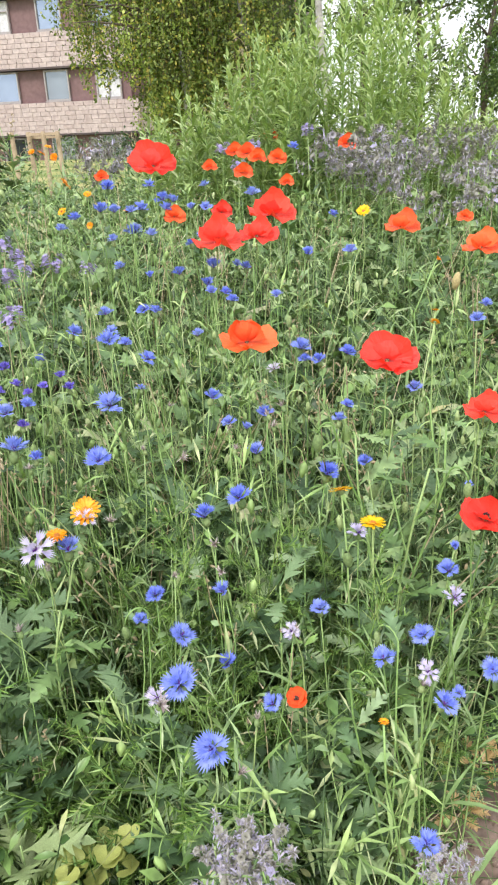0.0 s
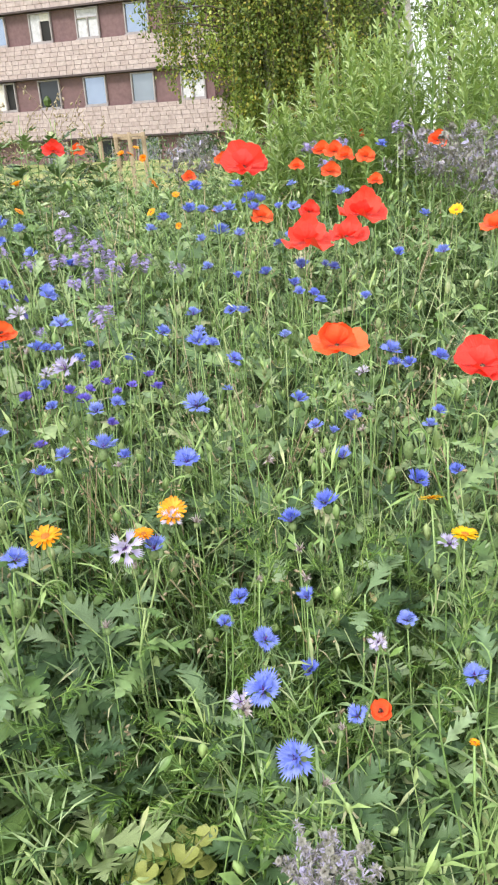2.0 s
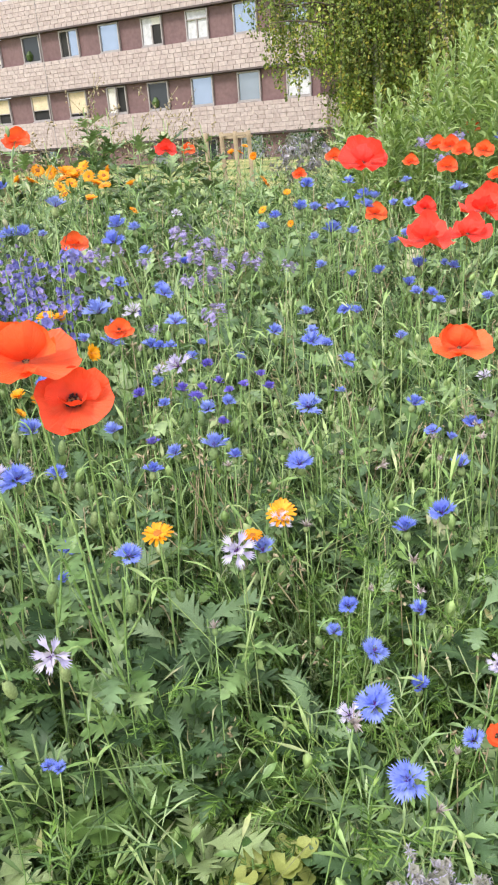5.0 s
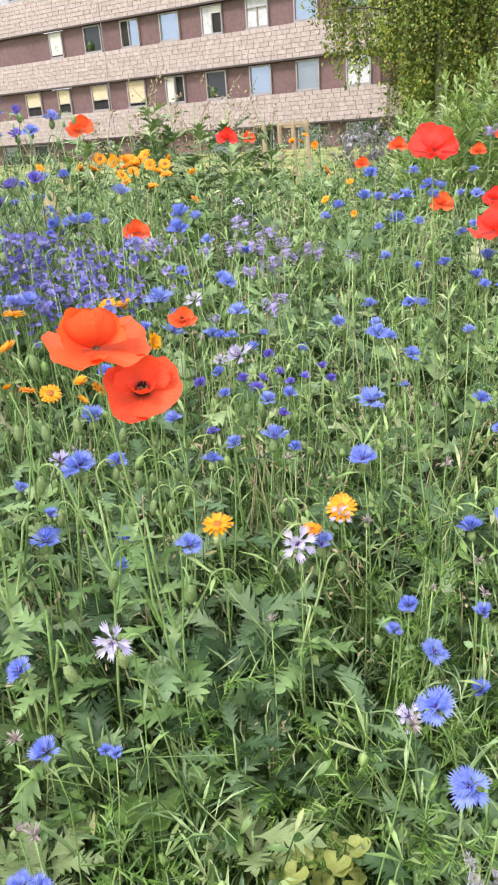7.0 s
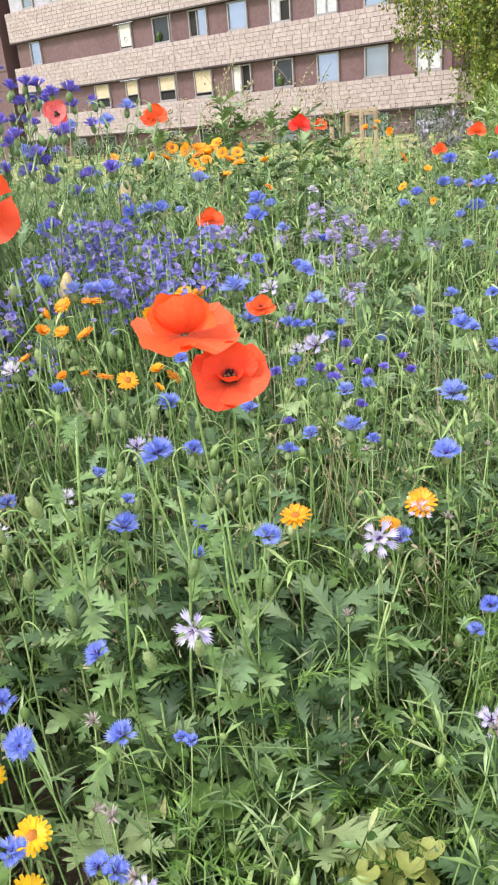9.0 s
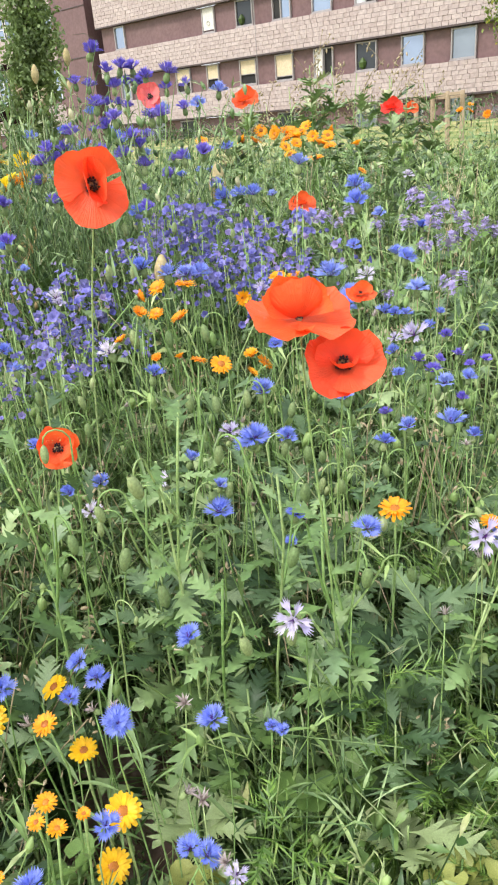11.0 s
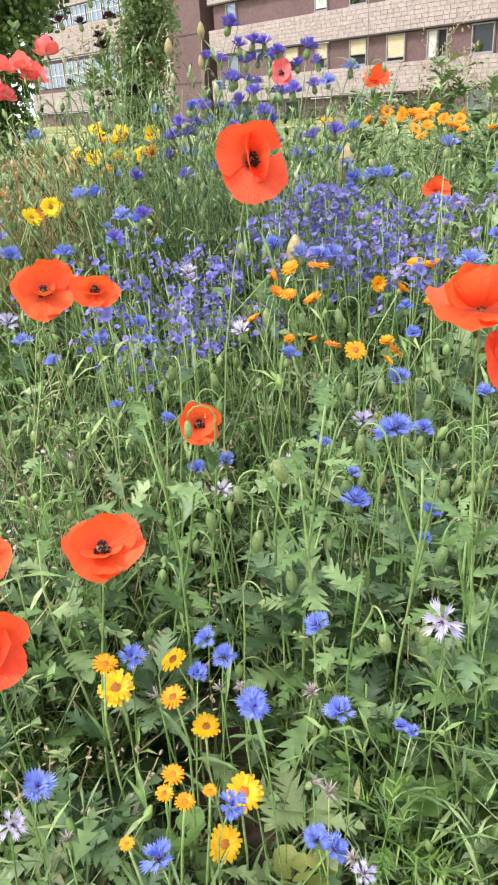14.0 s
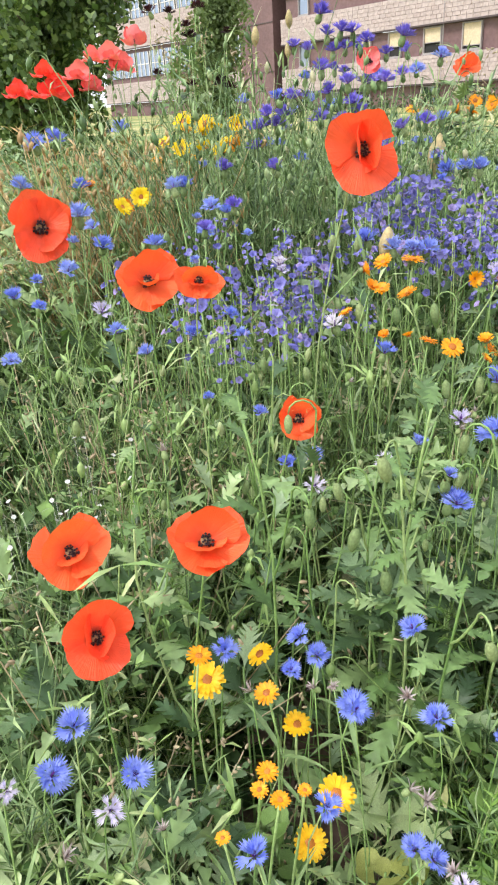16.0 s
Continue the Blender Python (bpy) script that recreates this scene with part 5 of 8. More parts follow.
def bugloss(x, y, z, d, grey=False):
    """A bugloss: violet-blue bell florets along a bristly stalk; borage is greyer and fuzzy."""
    words = ("borage", "fading grey-lilac borage with fuzzy drooping florets") if grey else ("bugloss", "violet-blue bugloss spike with small bell florets")
    root, head = plant(words[0], x, y, z, words[1], words[0], f"{words[0]} in the meadow")
    line = stem_line((0, 0, 0), head, (0, 0, 1), 6)
    part("stem", tube(line, np.linspace(0.002, 0.0012, 6), 4), M_STEM, root)
    forms = SPIKES_GREY if grey else SPIKES
    m = pose(*head, rng.uniform(-18, 18), rng.uniform(-18, 18), rng.uniform(0, 360)) @ Matrix.Scale(d * rng.uniform(0.8, 1.2), 4)
    tagged(part("floret_spike", forms[rng.integers(len(forms))], M_BORAGE if grey else M_BUGLOSS, root, at=m), kind="stuff")
    add_leaves(root, line, NARROW_FORMS, M_GREY, 3 if y < 1.2 else 0, 0.3, 0.95)


def bristly_bud():
    soup = Soup().add(lathe([(0.0, -0.5), (0.11, -0.46), (0.21, -0.2), (0.23, 0.05), (0.17, 0.34), (0.06, 0.48), (0.0, 0.5)], 10))
    for k in range(70):
        t = (k + 0.5) / 70
        q = 0.23 * math.sin(math.pi * (0.08 + 0.84 * t)) ** 0.8
        soup.add(ribbon(0.12, 0.012, rng.uniform(-50, 50), 0, 1), turn(0, 0, 137.5 * k), turn(0, 0, 137.5 * k) @ np.array([q * 0.95, 0, t - 0.5]))
    return soup.mesh("bud")


BUD_MESH = bristly_bud()
RIPE_MESH = tri_mesh("pod", *lathe([(0.05, -0.55), (0.1, -0.47), (0.2, -0.3), (0.24, -0.08), (0.21, 0.15), (0.13, 0.36), (0.06, 0.47), (0.0, 0.5)], 12))


def poppy_bud(x, y, z, h, ripe=False):
    """A nodding hairy poppy bud on a hooked stalk, or an upright seed pod."""
    word = "tan upright poppy pod tapering to a point" if ripe else "green hairy nodding poppy bud on a hooked stalk"
    root, head = plant("seed_head" if ripe else "poppy_bud", x, y, z, word, "seed pod" if ripe else "poppy bud", "seed pods in the meadow" if ripe else "poppy buds in the meadow")
    if ripe:
        line = stem_line((0, 0, 0), head - (0, 0, 0.5 * h), (0, 0, 1))
        m = pose(*head, rng.uniform(-8, 8), rng.uniform(-8, 8), 0) @ Matrix.Scale(h, 4)
        part("pod", RIPE_MESH, M_TAN, root, at=m)
    else:
        a = rng.uniform(0, 6.28)
        off = np.array([np.cos(a), np.sin(a), 0]) * 0.034
        top = head + np.array([0, 0, 0.55 * h])
        up = stem_line((0, 0, 0), top + off + (0, 0, 0.004), (0, 0, 1), 7)
        hook = np.array([top + off * (0.5 + 0.5 * np.cos(t)) + np.array([0, 0, 0.018 * np.sin(t)]) for t in np.linspace(0.4, 3.1, 6)])
        line = np.vstack([up, hook])
        part("bud", BUD_MESH, M_BUD, root, at=pose(*head, rng.uniform(-15, 15), rng.uniform(-15, 15)) @ Matrix.Scale(h, 4))
    part("stem", hairy_stem(line, 0.0013), M_STEM, root)
    add_leaves(root, line, LEAF_FORMS, M_BLADE, 2, 0.1, 0.5, 0.7)


def pincushion(x, y, z, d):
    """A dark scabious: domed maroon-black head on a bare wiry stalk."""
    root, head = plant("scabious", x, y, z, "maroon-black scabious head on a wiry stalk", "scabious", "scabious above the meadow", 0.1)
    line = stem_line((0, 0, 0), head, (0, 0, 1), 6)
    part("stem", tube(line, np.linspace(0.0016, 0.001, 6), 4), M_STEM, root)
    m = pose(*head, rng.uniform(-20, 20), rng.uniform(-20, 20), rng.uniform(0, 360)) @ Matrix.Scale(d, 4)
    tagged(part("floret_ring", FLORETS["maroon"][rng.integers(4)], M_BLACK, root, at=m), kind="stuff")
    part("involucre", CUPS[rng.integers(3)], M_BUD, root, at=m)


def spent_bloom(x, y, z, d):
    """A withered cornflower: papery brown-grey threads on its scaled base."""
    root, head = plant("spent_cornflower", x, y, z, "withered cornflower with papery grey-brown threads", "spent flower", "spent cornflowers in the meadow")
    line = stem_line((0, 0, 0), head, (0, 0, 1), 6)
    part("stem", tube(line, np.linspace(0.0014, 0.001, 6), 4), M_STEM, root)
    soup = Soup()
    for k in range(22):
        soup.add(ribbon(rng.uniform(0.3, 0.6), 0.09, rng.uniform(30, 85), rng.uniform(-30, 60), 3), turn(0, 0, rng.uniform(0, 360)))
    m = pose(*head, rng.uniform(-40, 40), rng.uniform(-40, 40), 0) @ Matrix.Scale(d, 4)
    tagged(part("withered_tuft", soup.piece(), M_FADED, root, at=m), kind="stuff")
    part("involucre", CUPS[rng.integers(3)], M_BUD, root, at=m)


for forms, mat in ((LEAF_FORMS, M_BLADE),):
    for me in forms:
        me.materials.append(mat)


# ---- tall herbs behind the flowers ----
def tall_herb(x, y, top):
    root = new("tall_herb")
    g = float(ground_z(x, y))
    root.location = (x, y, g)
    tagged(root, "tall light green herb with long narrow leaves", "tall herb", "tall herbs behind the flowers")
    h = top - g
    s = np.linspace(0, 1, 8)
    line = np.stack([rng.uniform(-0.12, 0.12) * s ** 2, rng.uniform(-0.12, 0.12) * s ** 2, h * s], 1)
    part("stem", tube(line, np.linspace(0.005, 0.0015, 8), 5), M_STEM, root)
    soup = Soup()
    n = 92
    for k in range(n):
        q = 0.2 + 0.8 * (k / n)
        at = [np.interp(q, s, line[:, i]) for i in range(3)]
        L = 0.105 * (1.15 - 0.7 * q ** 3) * rng.uniform(0.7, 1.2)
        soup.add(lance(L, 0.0145 * rng.uniform(0.75, 1.2), rng.uniform(5, 60) + 28 * q ** 4, rng.uniform(0, 75), 3, 0.25), turn(rng.uniform(-20, 20), 0, 137.5 * k + rng.uniform(-20, 20)), at)
    part("leaves", soup.piece(), M_TALL, root)


CREST = ((-0.6, 1.14), (-0.4, 1.24), (-0.1, 1.38), (0.0, 1.48), (0.24, 1.66), (0.45, 1.8), (0.7, 1.74), (0.9, 1.56), (1.03, 1.4), (1.2, 1.2), (1.5, 1.12))
for k in range(185):
    y = rng.uniform(3.3, 4.9)
    x = rng.uniform(-0.5, 1.4) * y / 4
    crest = float(np.interp(x * 4 / y, [q[0] for q in CREST], [q[1] for q in CREST]))
    tall_herb(x, y, (1.15 + (crest - 1.15) * y / 4) * rng.uniform(0.86, 1.03))


# ---- weeds that stand over the flowers ----
def weed(x, y, top, label="grey-green weed with toothed leaves and dry seed sprays"):
    root = new("tall_weed")
    g = float(ground_z(x, y))
    root.location = (x, y, g)
    tagged(root, label, "weed", "weeds standing over the meadow")
    h = top - g
    s = np.linspace(0, 1, 7)
    line = np.stack([rng.uniform(-0.1, 0.1) * s ** 2, rng.uniform(-0.1, 0.1) * s ** 2, h * s], 1)
    part("stem", tube(line, np.linspace(0.005, 0.0015, 7), 5), M_STEM, root)
    leaves, seeds = Soup(), Soup()
    for k in range(26):
        q = rng.uniform(0.3, 0.92)
        at = [np.interp(q, s, line[:, i]) for i in range(3)]
        leaves.add(cutleaf(rng.uniform(0.08, 0.13), 0.07, rng.uniform(10, 55), rng.uniform(10, 60), 4), turn(0, 0, 137.5 * k), at)
    for k in range(4):
        q = rng.uniform(0.75, 1.0)
        at = np.array([np.interp(q, s, line[:, i]) for i in range(3)])
        a = rng.uniform(0, 6.28)
        tip = at + np.array([np.cos(a) * 0.1, np.sin(a) * 0.1, rng.uniform(0.05, 0.16)])
        seeds.add(tube([at, (at + tip) / 2 + (0, 0, 0.02), tip], 0.0012, 3))
        for j in range(9):
            seeds.add(BUDLET, turn(rng.uniform(0, 180), 0, rng.uniform(0, 360)), at + (tip - at) * rng.uniform(0.3, 1.0) + rng.normal(size=3) * 0.012, rng.uniform(0.5, 1.0))
    tagged(part("leaf_whorl", leaves.piece(), M_GREY, root), kind="stuff")
    tagged(part("seed_spray", seeds.piece(), M_STRAW, root), kind="stuff")


# ---- the flowers, each where it stands ----
poppy(-0.194, 1.531, 1.090, 0.090, 0.15, hue="red", style="hat")
poppy(0.104, 4.230, 1.115, 0.106, 0.40, hue="orange", style="shut")
poppy(0.095, 2.708, 1.058, 0.064, 0.40, hue="orange", style="shut")
poppy(-0.024, 2.459, 1.028, 0.062, 0.40, hue="orange", style="wing")
poppy(-0.507, 2.592, 1.024, 0.049, 0.40, hue="orange", style="wing")
poppy(0.374, 2.981, 1.090, 0.076, 0.40, hue="orange", style="shut")
poppy(-0.080, 2.008, 0.952, 0.057, 0.30, hue="red", style="shut")
poppy(-0.203, 1.955, 0.950, 0.058, 0.30, hue="orange", style="shut")
poppy(-0.071, 1.473, 0.949, 0.097, 0.05, hue="red", style="shut")
poppy(0.010, 1.563, 0.944, 0.081, 0.05, hue="red", style="shut")
poppy(0.043, 1.647, 0.979, 0.101, 0.00, hue="red", style="wing")
poppy(0.337, 1.675, 0.938, 0.076, 0.10, hue="orange", style="shut")
poppy(0.493, 1.731, 0.950, 0.037, 0.40, hue="orange", style="shut")
poppy(0.460, 1.483, 0.917, 0.082, 0.00, hue="orange", style="shut")
poppy(-0.014, 1.105, 0.842, 0.082, 0.15, hue="orange", style="hood")
poppy(0.213, 1.124, 0.798, 0.091, 0.00, hue="red", style="hat")
poppy(0.347, 1.029, 0.741, 0.064, 0.00, hue="red", style="shut")
poppy(0.307, 0.859, 0.651, 0.070, 0.30, hue="red", style="bowl")
poppy(0.039, 0.738, 0.456, 0.033, 0.45, hue="orange", style="cup")
poppy(-0.942, 1.740, 0.932, 0.069, 0.30, hue="orange", style="wing")
poppy(-1.066, 2.843, 1.127, 0.084, 0.30, hue="red", style="wing")
poppy(-1.191, 3.496, 1.117, 0.069, 0.40, hue="orange", style="shut")
poppy(-1.407, 2.341, 1.190, 0.083, 0.40, hue="orange", style="wing")
poppy(-0.444, 0.640, 0.962, 0.09, 0.2, hue="orange", style="hood")
poppy(-0.545, 1.082, 0.877, 0.044, 0.40, hue="orange", style="bowl")
poppy(-0.402, 0.646, 0.918, 0.077, 0.66, hue="flame", style="slit")
poppy(-0.810, 0.805, 1.077, 0.099, 0.80, hue="flame", style="fold")
poppy(-1.595, 2.074, 1.223, 0.086, 0.70, hue="pink", style="flat")
poppy(-1.453, 2.439, 1.202, 0.077, 0.40, hue="orange", style="wing")
poppy(-0.790, 0.632, 0.776, 0.066, 0.7, hue="orange", style="cup")
poppy_bud(-0.779, 0.598, 0.785, 0.024)
poppy(-0.739, 0.405, 0.733, 0.082, 0.45, hue="orange", style="fan")
poppy(-1.592, 0.834, 0.930, 0.147, 0.85, hue="flame", style="flat")
poppy(-0.980, 0.575, 0.940, 0.084, 0.65, hue="orange", style="slit")
poppy(-0.923, 0.609, 0.942, 0.057, 0.68, hue="orange", style="bowl")
poppy(-0.936, 0.366, 0.662, 0.088, 0.55, hue="orange", style="fan")
poppy(-0.788, 0.288, 0.663, 0.076, 0.8, hue="flame", style="tall")
poppy(-2.210, 1.692, 1.316, 0.102, -0.10, hue="pink", style="bell")
cornflower(-0.063, 0.607, 0.509, 0.044, 0.70, hue="blue", near=True)
cornflower(-0.105, 0.676, 0.541, 0.045, 0.70, hue="blue", near=True)
cornflower(-0.117, 0.814, 0.503, 0.036, 0.20, hue="blue")
cornflower(0.008, 0.692, 0.491, 0.028, 0.60, hue="blue", near=True)
cornflower(-0.056, 0.819, 0.446, 0.034, 0.20, hue="blue")
cornflower(-0.080, 0.896, 0.646, 0.035, 0.20, hue="blue")
cornflower(-0.031, 0.951, 0.645, 0.042, 0.20, hue="blue")
cornflower(-0.226, 0.914, 0.730, 0.041, 0.25, hue="blue", near=True)
cornflower(-0.080, 1.178, 0.724, 0.033, 0.10, hue="blue")
cornflower(0.101, 0.973, 0.670, 0.038, 0.20, hue="blue")
cornflower(0.161, 0.986, 0.682, 0.026, 0.10, hue="blue")
cornflower(-0.282, 0.893, 0.599, 0.042, 0.10, hue="blue")
cornflower(0.077, 0.815, 0.541, 0.029, 0.10, hue="blue")
cornflower(0.197, 0.723, 0.566, 0.030, 0.60, hue="blue", near=True)
cornflower(0.145, 0.706, 0.546, 0.030, 0.25, hue="blue", near=True)
cornflower(0.245, 0.802, 0.606, 0.031, 0.20, hue="blue")
cornflower(-0.005, 1.056, 0.670, 0.036, 0.20, hue="blue")
cornflower(-0.154, 0.850, 0.547, 0.028, 0.10, hue="blue")
cornflower(-0.057, 0.841, 0.555, 0.032, 0.10, hue="blue")
cornflower(0.079, 1.240, 0.790, 0.040, 0.10, hue="blue")
cornflower(-0.198, 1.254, 0.776, 0.031, 0.10, hue="blue")
cornflower(-0.238, 1.125, 0.845, 0.037, 0.10, hue="blue")
cornflower(-0.105, 1.647, 0.828, 0.039, 0.10, hue="blue")
cornflower(-0.173, 1.706, 0.845, 0.038, 0.10, hue="blue")
cornflower(-0.021, 1.102, 0.695, 0.024, 0.10, hue="blue")
cornflower(0.012, 1.139, 0.706, 0.032, 0.10, hue="blue")
cornflower(0.158, 1.201, 0.789, 0.034, 0.10, hue="blue")
cornflower(0.390, 1.241, 0.830, 0.032, 0.10, hue="blue")
cornflower(-0.317, 1.985, 0.907, 0.053, 0.10, hue="blue")
cornflower(-0.402, 1.995, 0.965, 0.048, 0.10, hue="blue")
cornflower(0.004, 2.095, 0.986, 0.046, 0.10, hue="blue")
cornflower(-0.695, 1.472, 0.998, 0.049, 0.10, hue="blue")
cornflower(-0.626, 1.290, 0.989, 0.045, 0.10, hue="blue")
cornflower(-0.514, 1.220, 0.906, 0.036, 0.10, hue="blue")
cornflower(-0.485, 1.183, 0.864, 0.037, 0.10, hue="blue")
cornflower(-0.754, 1.326, 1.054, 0.041, 0.10, hue="blue")
cornflower(-1.110, 1.651, 0.962, 0.054, 0.10, hue="blue")
cornflower(-0.640, 0.759, 0.643, 0.043, 0.20, hue="blue")
cornflower(-0.606, 0.812, 0.733, 0.044, 0.10, hue="blue")
cornflower(-0.607, 0.922, 0.692, 0.035, 0.10, hue="blue")
cornflower(-0.409, 0.723, 0.687, 0.035, 0.25, hue="blue", near=True)
cornflower(-1.255, 1.443, 1.160, 0.047, 0.10, hue="violet")
cornflower(-1.254, 1.674, 1.254, 0.053, 0.10, hue="violet")
cornflower(-1.566, 1.782, 1.334, 0.060, 0.10, hue="violet")
cornflower(-0.823, 0.893, 0.781, 0.036, 0.10, hue="blue")
cornflower(-0.603, 0.705, 0.680, 0.038, 0.25, hue="blue", near=True)
cornflower(-0.596, 0.800, 0.745, 0.043, 0.25, hue="blue", near=True)
cornflower(-0.579, 0.435, 0.585, 0.032, 0.70, hue="blue", near=True)
cornflower(-0.888, 0.731, 0.640, 0.031, 0.10, hue="blue")
cornflower(-0.809, 0.217, 0.517, 0.039, 0.80, hue="blue", near=True)
cornflower(-0.737, 0.270, 0.521, 0.036, 0.70, hue="blue", near=True)
cornflower(-1.316, 0.954, 1.000, 0.041, 0.10, hue="blue")
cornflower(-0.898, 0.810, 0.616, 0.033, 0.10, hue="blue")
cornflower(-1.212, 0.695, 0.804, 0.039, 0.10, hue="blue")
cornflower(-0.567, 0.422, 0.595, 0.029, 0.60, hue="blue", near=True)
cornflower(-0.280, 0.760, 0.684, 0.043, 0.80, hue="white", near=True)
cornflower(-0.429, 0.558, 0.669, 0.040, 0.80, hue="white", near=True)
marigold(-0.261, 0.938, 0.639, 0.047, 0.30, hue="orange", near=True)
marigold(-0.574, 2.354, 1.020, 0.046, 0.20, hue="orange")
marigold(-1.379, 2.678, 1.057, 0.083, 0.20, hue="orange")
marigold(-1.110, 2.345, 1.037, 0.048, 0.20, hue="orange")
marigold(-1.431, 2.718, 1.065, 0.084, 0.20, hue="orange")
marigold(-0.894, 0.969, 0.858, 0.029, 0.20, hue="orange")
marigold(-0.770, 1.168, 0.719, 0.038, 0.30, hue="orange")
marigold(-0.396, 0.791, 0.679, 0.042, 0.30, hue="orange", near=True)
marigold(0.121, 0.959, 0.650, 0.038, 0.20, hue="yellow")
marigold(0.157, 0.882, 0.635, 0.037, 0.20, hue="yellow", near=True)
marigold(0.275, 1.844, 0.958, 0.035, 0.30, hue="yellow")
marigold(-1.995, 1.744, 1.010, 0.063, 0.10, hue="yellow")
marigold(-0.786, 0.429, 0.500, 0.046, 0.60, hue="yellow", near=True)
marigold(-0.804, 0.549, 0.444, 0.040, 0.40, hue="yellow")
marigold(-0.675, 0.464, 0.467, 0.035, 0.40, hue="yellow", near=True)
marigold(-0.643, 0.440, 0.308, 0.045, 0.70, hue="yellow", near=True)
marigold(-0.598, 0.433, 0.439, 0.043, 0.60, hue="yellow", near=True)
marigold(-1.874, 1.556, 0.992, 0.046, 0.20, hue="orange")
phacelia(-0.470, 1.701, 0.873, 0.061)
phacelia(-0.462, 1.347, 0.834, 0.056)
phacelia(-0.603, 1.601, 0.953, 0.060)
poppy(-0.411, 2.768, 1.065, 0.062, 0.30, hue="orange", style="wing")
poppy(-0.138, 2.574, 1.042, 0.051, 0.30, hue="orange", style="wing")
poppy(0.105, 2.253, 1.007, 0.046, 0.30, hue="orange", style="wing")
poppy(-0.011, 2.859, 1.073, 0.077, 0.30, hue="orange", style="shut")
poppy(-0.058, 2.899, 1.078, 0.069, 0.30, hue="orange", style="wing")
poppy(0.025, 2.738, 1.060, 0.065, 0.30, hue="orange", style="wing")
poppy(-2.396, 1.489, 1.188, 0.127, 0.10, hue="red", style="shut")
poppy(-2.456, 1.401, 1.193, 0.090, 0.10, hue="red", style="shut")
poppy(-2.404, 1.474, 1.244, 0.082, 0.10, hue="red", style="wing")
poppy(-2.344, 1.556, 1.231, 0.098, 0.05, hue="pink", style="wing")
poppy(-2.310, 1.595, 1.279, 0.082, 0.05, hue="pink", style="wing")
poppy(-2.277, 1.636, 1.281, 0.090, 0.05, hue="pink", style="wing")
poppy(-2.256, 1.663, 1.248, 0.098, 0.05, hue="pink", style="wing")
poppy(-2.321, 1.588, 1.197, 0.082, 0.05, hue="pink", style="shut")
cornflower(-0.425, 2.246, 1.007, 0.047, 0.10)
cornflower(-0.445, 1.879, 0.959, 0.037, 0.10)
cornflower(-0.458, 1.781, 0.947, 0.032, 0.10)
cornflower(-0.303, 2.276, 1.008, 0.040, 0.10)
cornflower(-0.241, 2.079, 0.982, 0.050, 0.10)
cornflower(-0.156, 1.965, 0.968, 0.031, 0.10)
cornflower(-0.337, 1.296, 0.817, 0.033, 0.10)
cornflower(-0.192, 1.371, 0.835, 0.029, 0.10)
cornflower(-0.083, 1.516, 0.890, 0.041, 0.10)
cornflower(-0.056, 1.419, 0.856, 0.027, 0.10)
cornflower(-0.043, 1.397, 0.846, 0.027, 0.10)
cornflower(-0.048, 1.085, 0.714, 0.024, 0.10)
cornflower(-0.386, 1.031, 0.699, 0.047, 0.10)
cornflower(-0.413, 1.094, 0.738, 0.035, 0.10)
cornflower(-0.379, 1.109, 0.746, 0.029, 0.10)
cornflower(0.129, 1.069, 0.719, 0.027, 0.10)
cornflower(0.144, 1.085, 0.737, 0.024, 0.10)
cornflower(0.254, 1.095, 0.758, 0.028, 0.10)
cornflower(0.108, 1.190, 0.782, 0.028, 0.10)
cornflower(0.418, 1.290, 0.846, 0.024, 0.10)
cornflower(0.204, 1.538, 0.909, 0.035, 0.10)
cornflower(0.199, 1.829, 0.953, 0.029, 0.10)
cornflower(0.116, 1.547, 0.907, 0.030, 0.10)
cornflower(-0.016, 1.517, 0.888, 0.027, 0.10)
cornflower(0.206, 0.646, 0.528, 0.032, 0.25, near=True)
cornflower(0.269, 0.674, 0.552, 0.030, 0.25, near=True)
cornflower(0.156, 0.502, 0.482, 0.029, 0.25, near=True)
cornflower(0.224, 0.651, 0.540, 0.017, 0.25, near=True)
cornflower(0.260, 0.834, 0.624, 0.016, 0.10)
cornflower(0.044, 1.398, 0.852, 0.025, 0.10)
cornflower(-0.137, 2.251, 1.004, 0.032, 0.10)
cornflower(0.084, 1.192, 0.782, 0.026, 0.10)
cornflower(-0.246, 1.121, 0.737, 0.048, 0.10)
cornflower(-0.198, 1.158, 0.752, 0.020, 0.10)
cornflower(0.297, 0.912, 0.676, 0.015, 0.10)
cornflower(-0.165, 0.785, 0.553, 0.024, 0.25, near=True)
cornflower(0.167, 2.945, 1.085, 0.046, 0.10)
cornflower(-0.279, 1.522, 0.895, 0.029, 0.10)
cornflower(-0.688, 1.307, 0.854, 0.058, 0.10)
cornflower(-0.678, 1.212, 0.824, 0.031, 0.10)
cornflower(-0.631, 1.261, 0.831, 0.044, 0.10)
cornflower(-0.843, 1.527, 0.931, 0.035, 0.10)
cornflower(-0.784, 1.770, 0.957, 0.039, 0.10)
cornflower(-0.680, 1.570, 0.928, 0.035, 0.10)
cornflower(-0.574, 1.522, 0.910, 0.030, 0.10)
cornflower(-0.683, 1.419, 0.891, 0.029, 0.10)
cornflower(-0.547, 0.816, 0.626, 0.034, 0.10)
cornflower(-0.537, 0.779, 0.604, 0.023, 0.10)
cornflower(-0.550, 1.020, 0.726, 0.034, 0.10)
cornflower(-0.444, 1.008, 0.695, 0.033, 0.10)
cornflower(-0.469, 0.968, 0.683, 0.032, 0.10)
cornflower(-0.487, 1.093, 0.746, 0.025, 0.10)
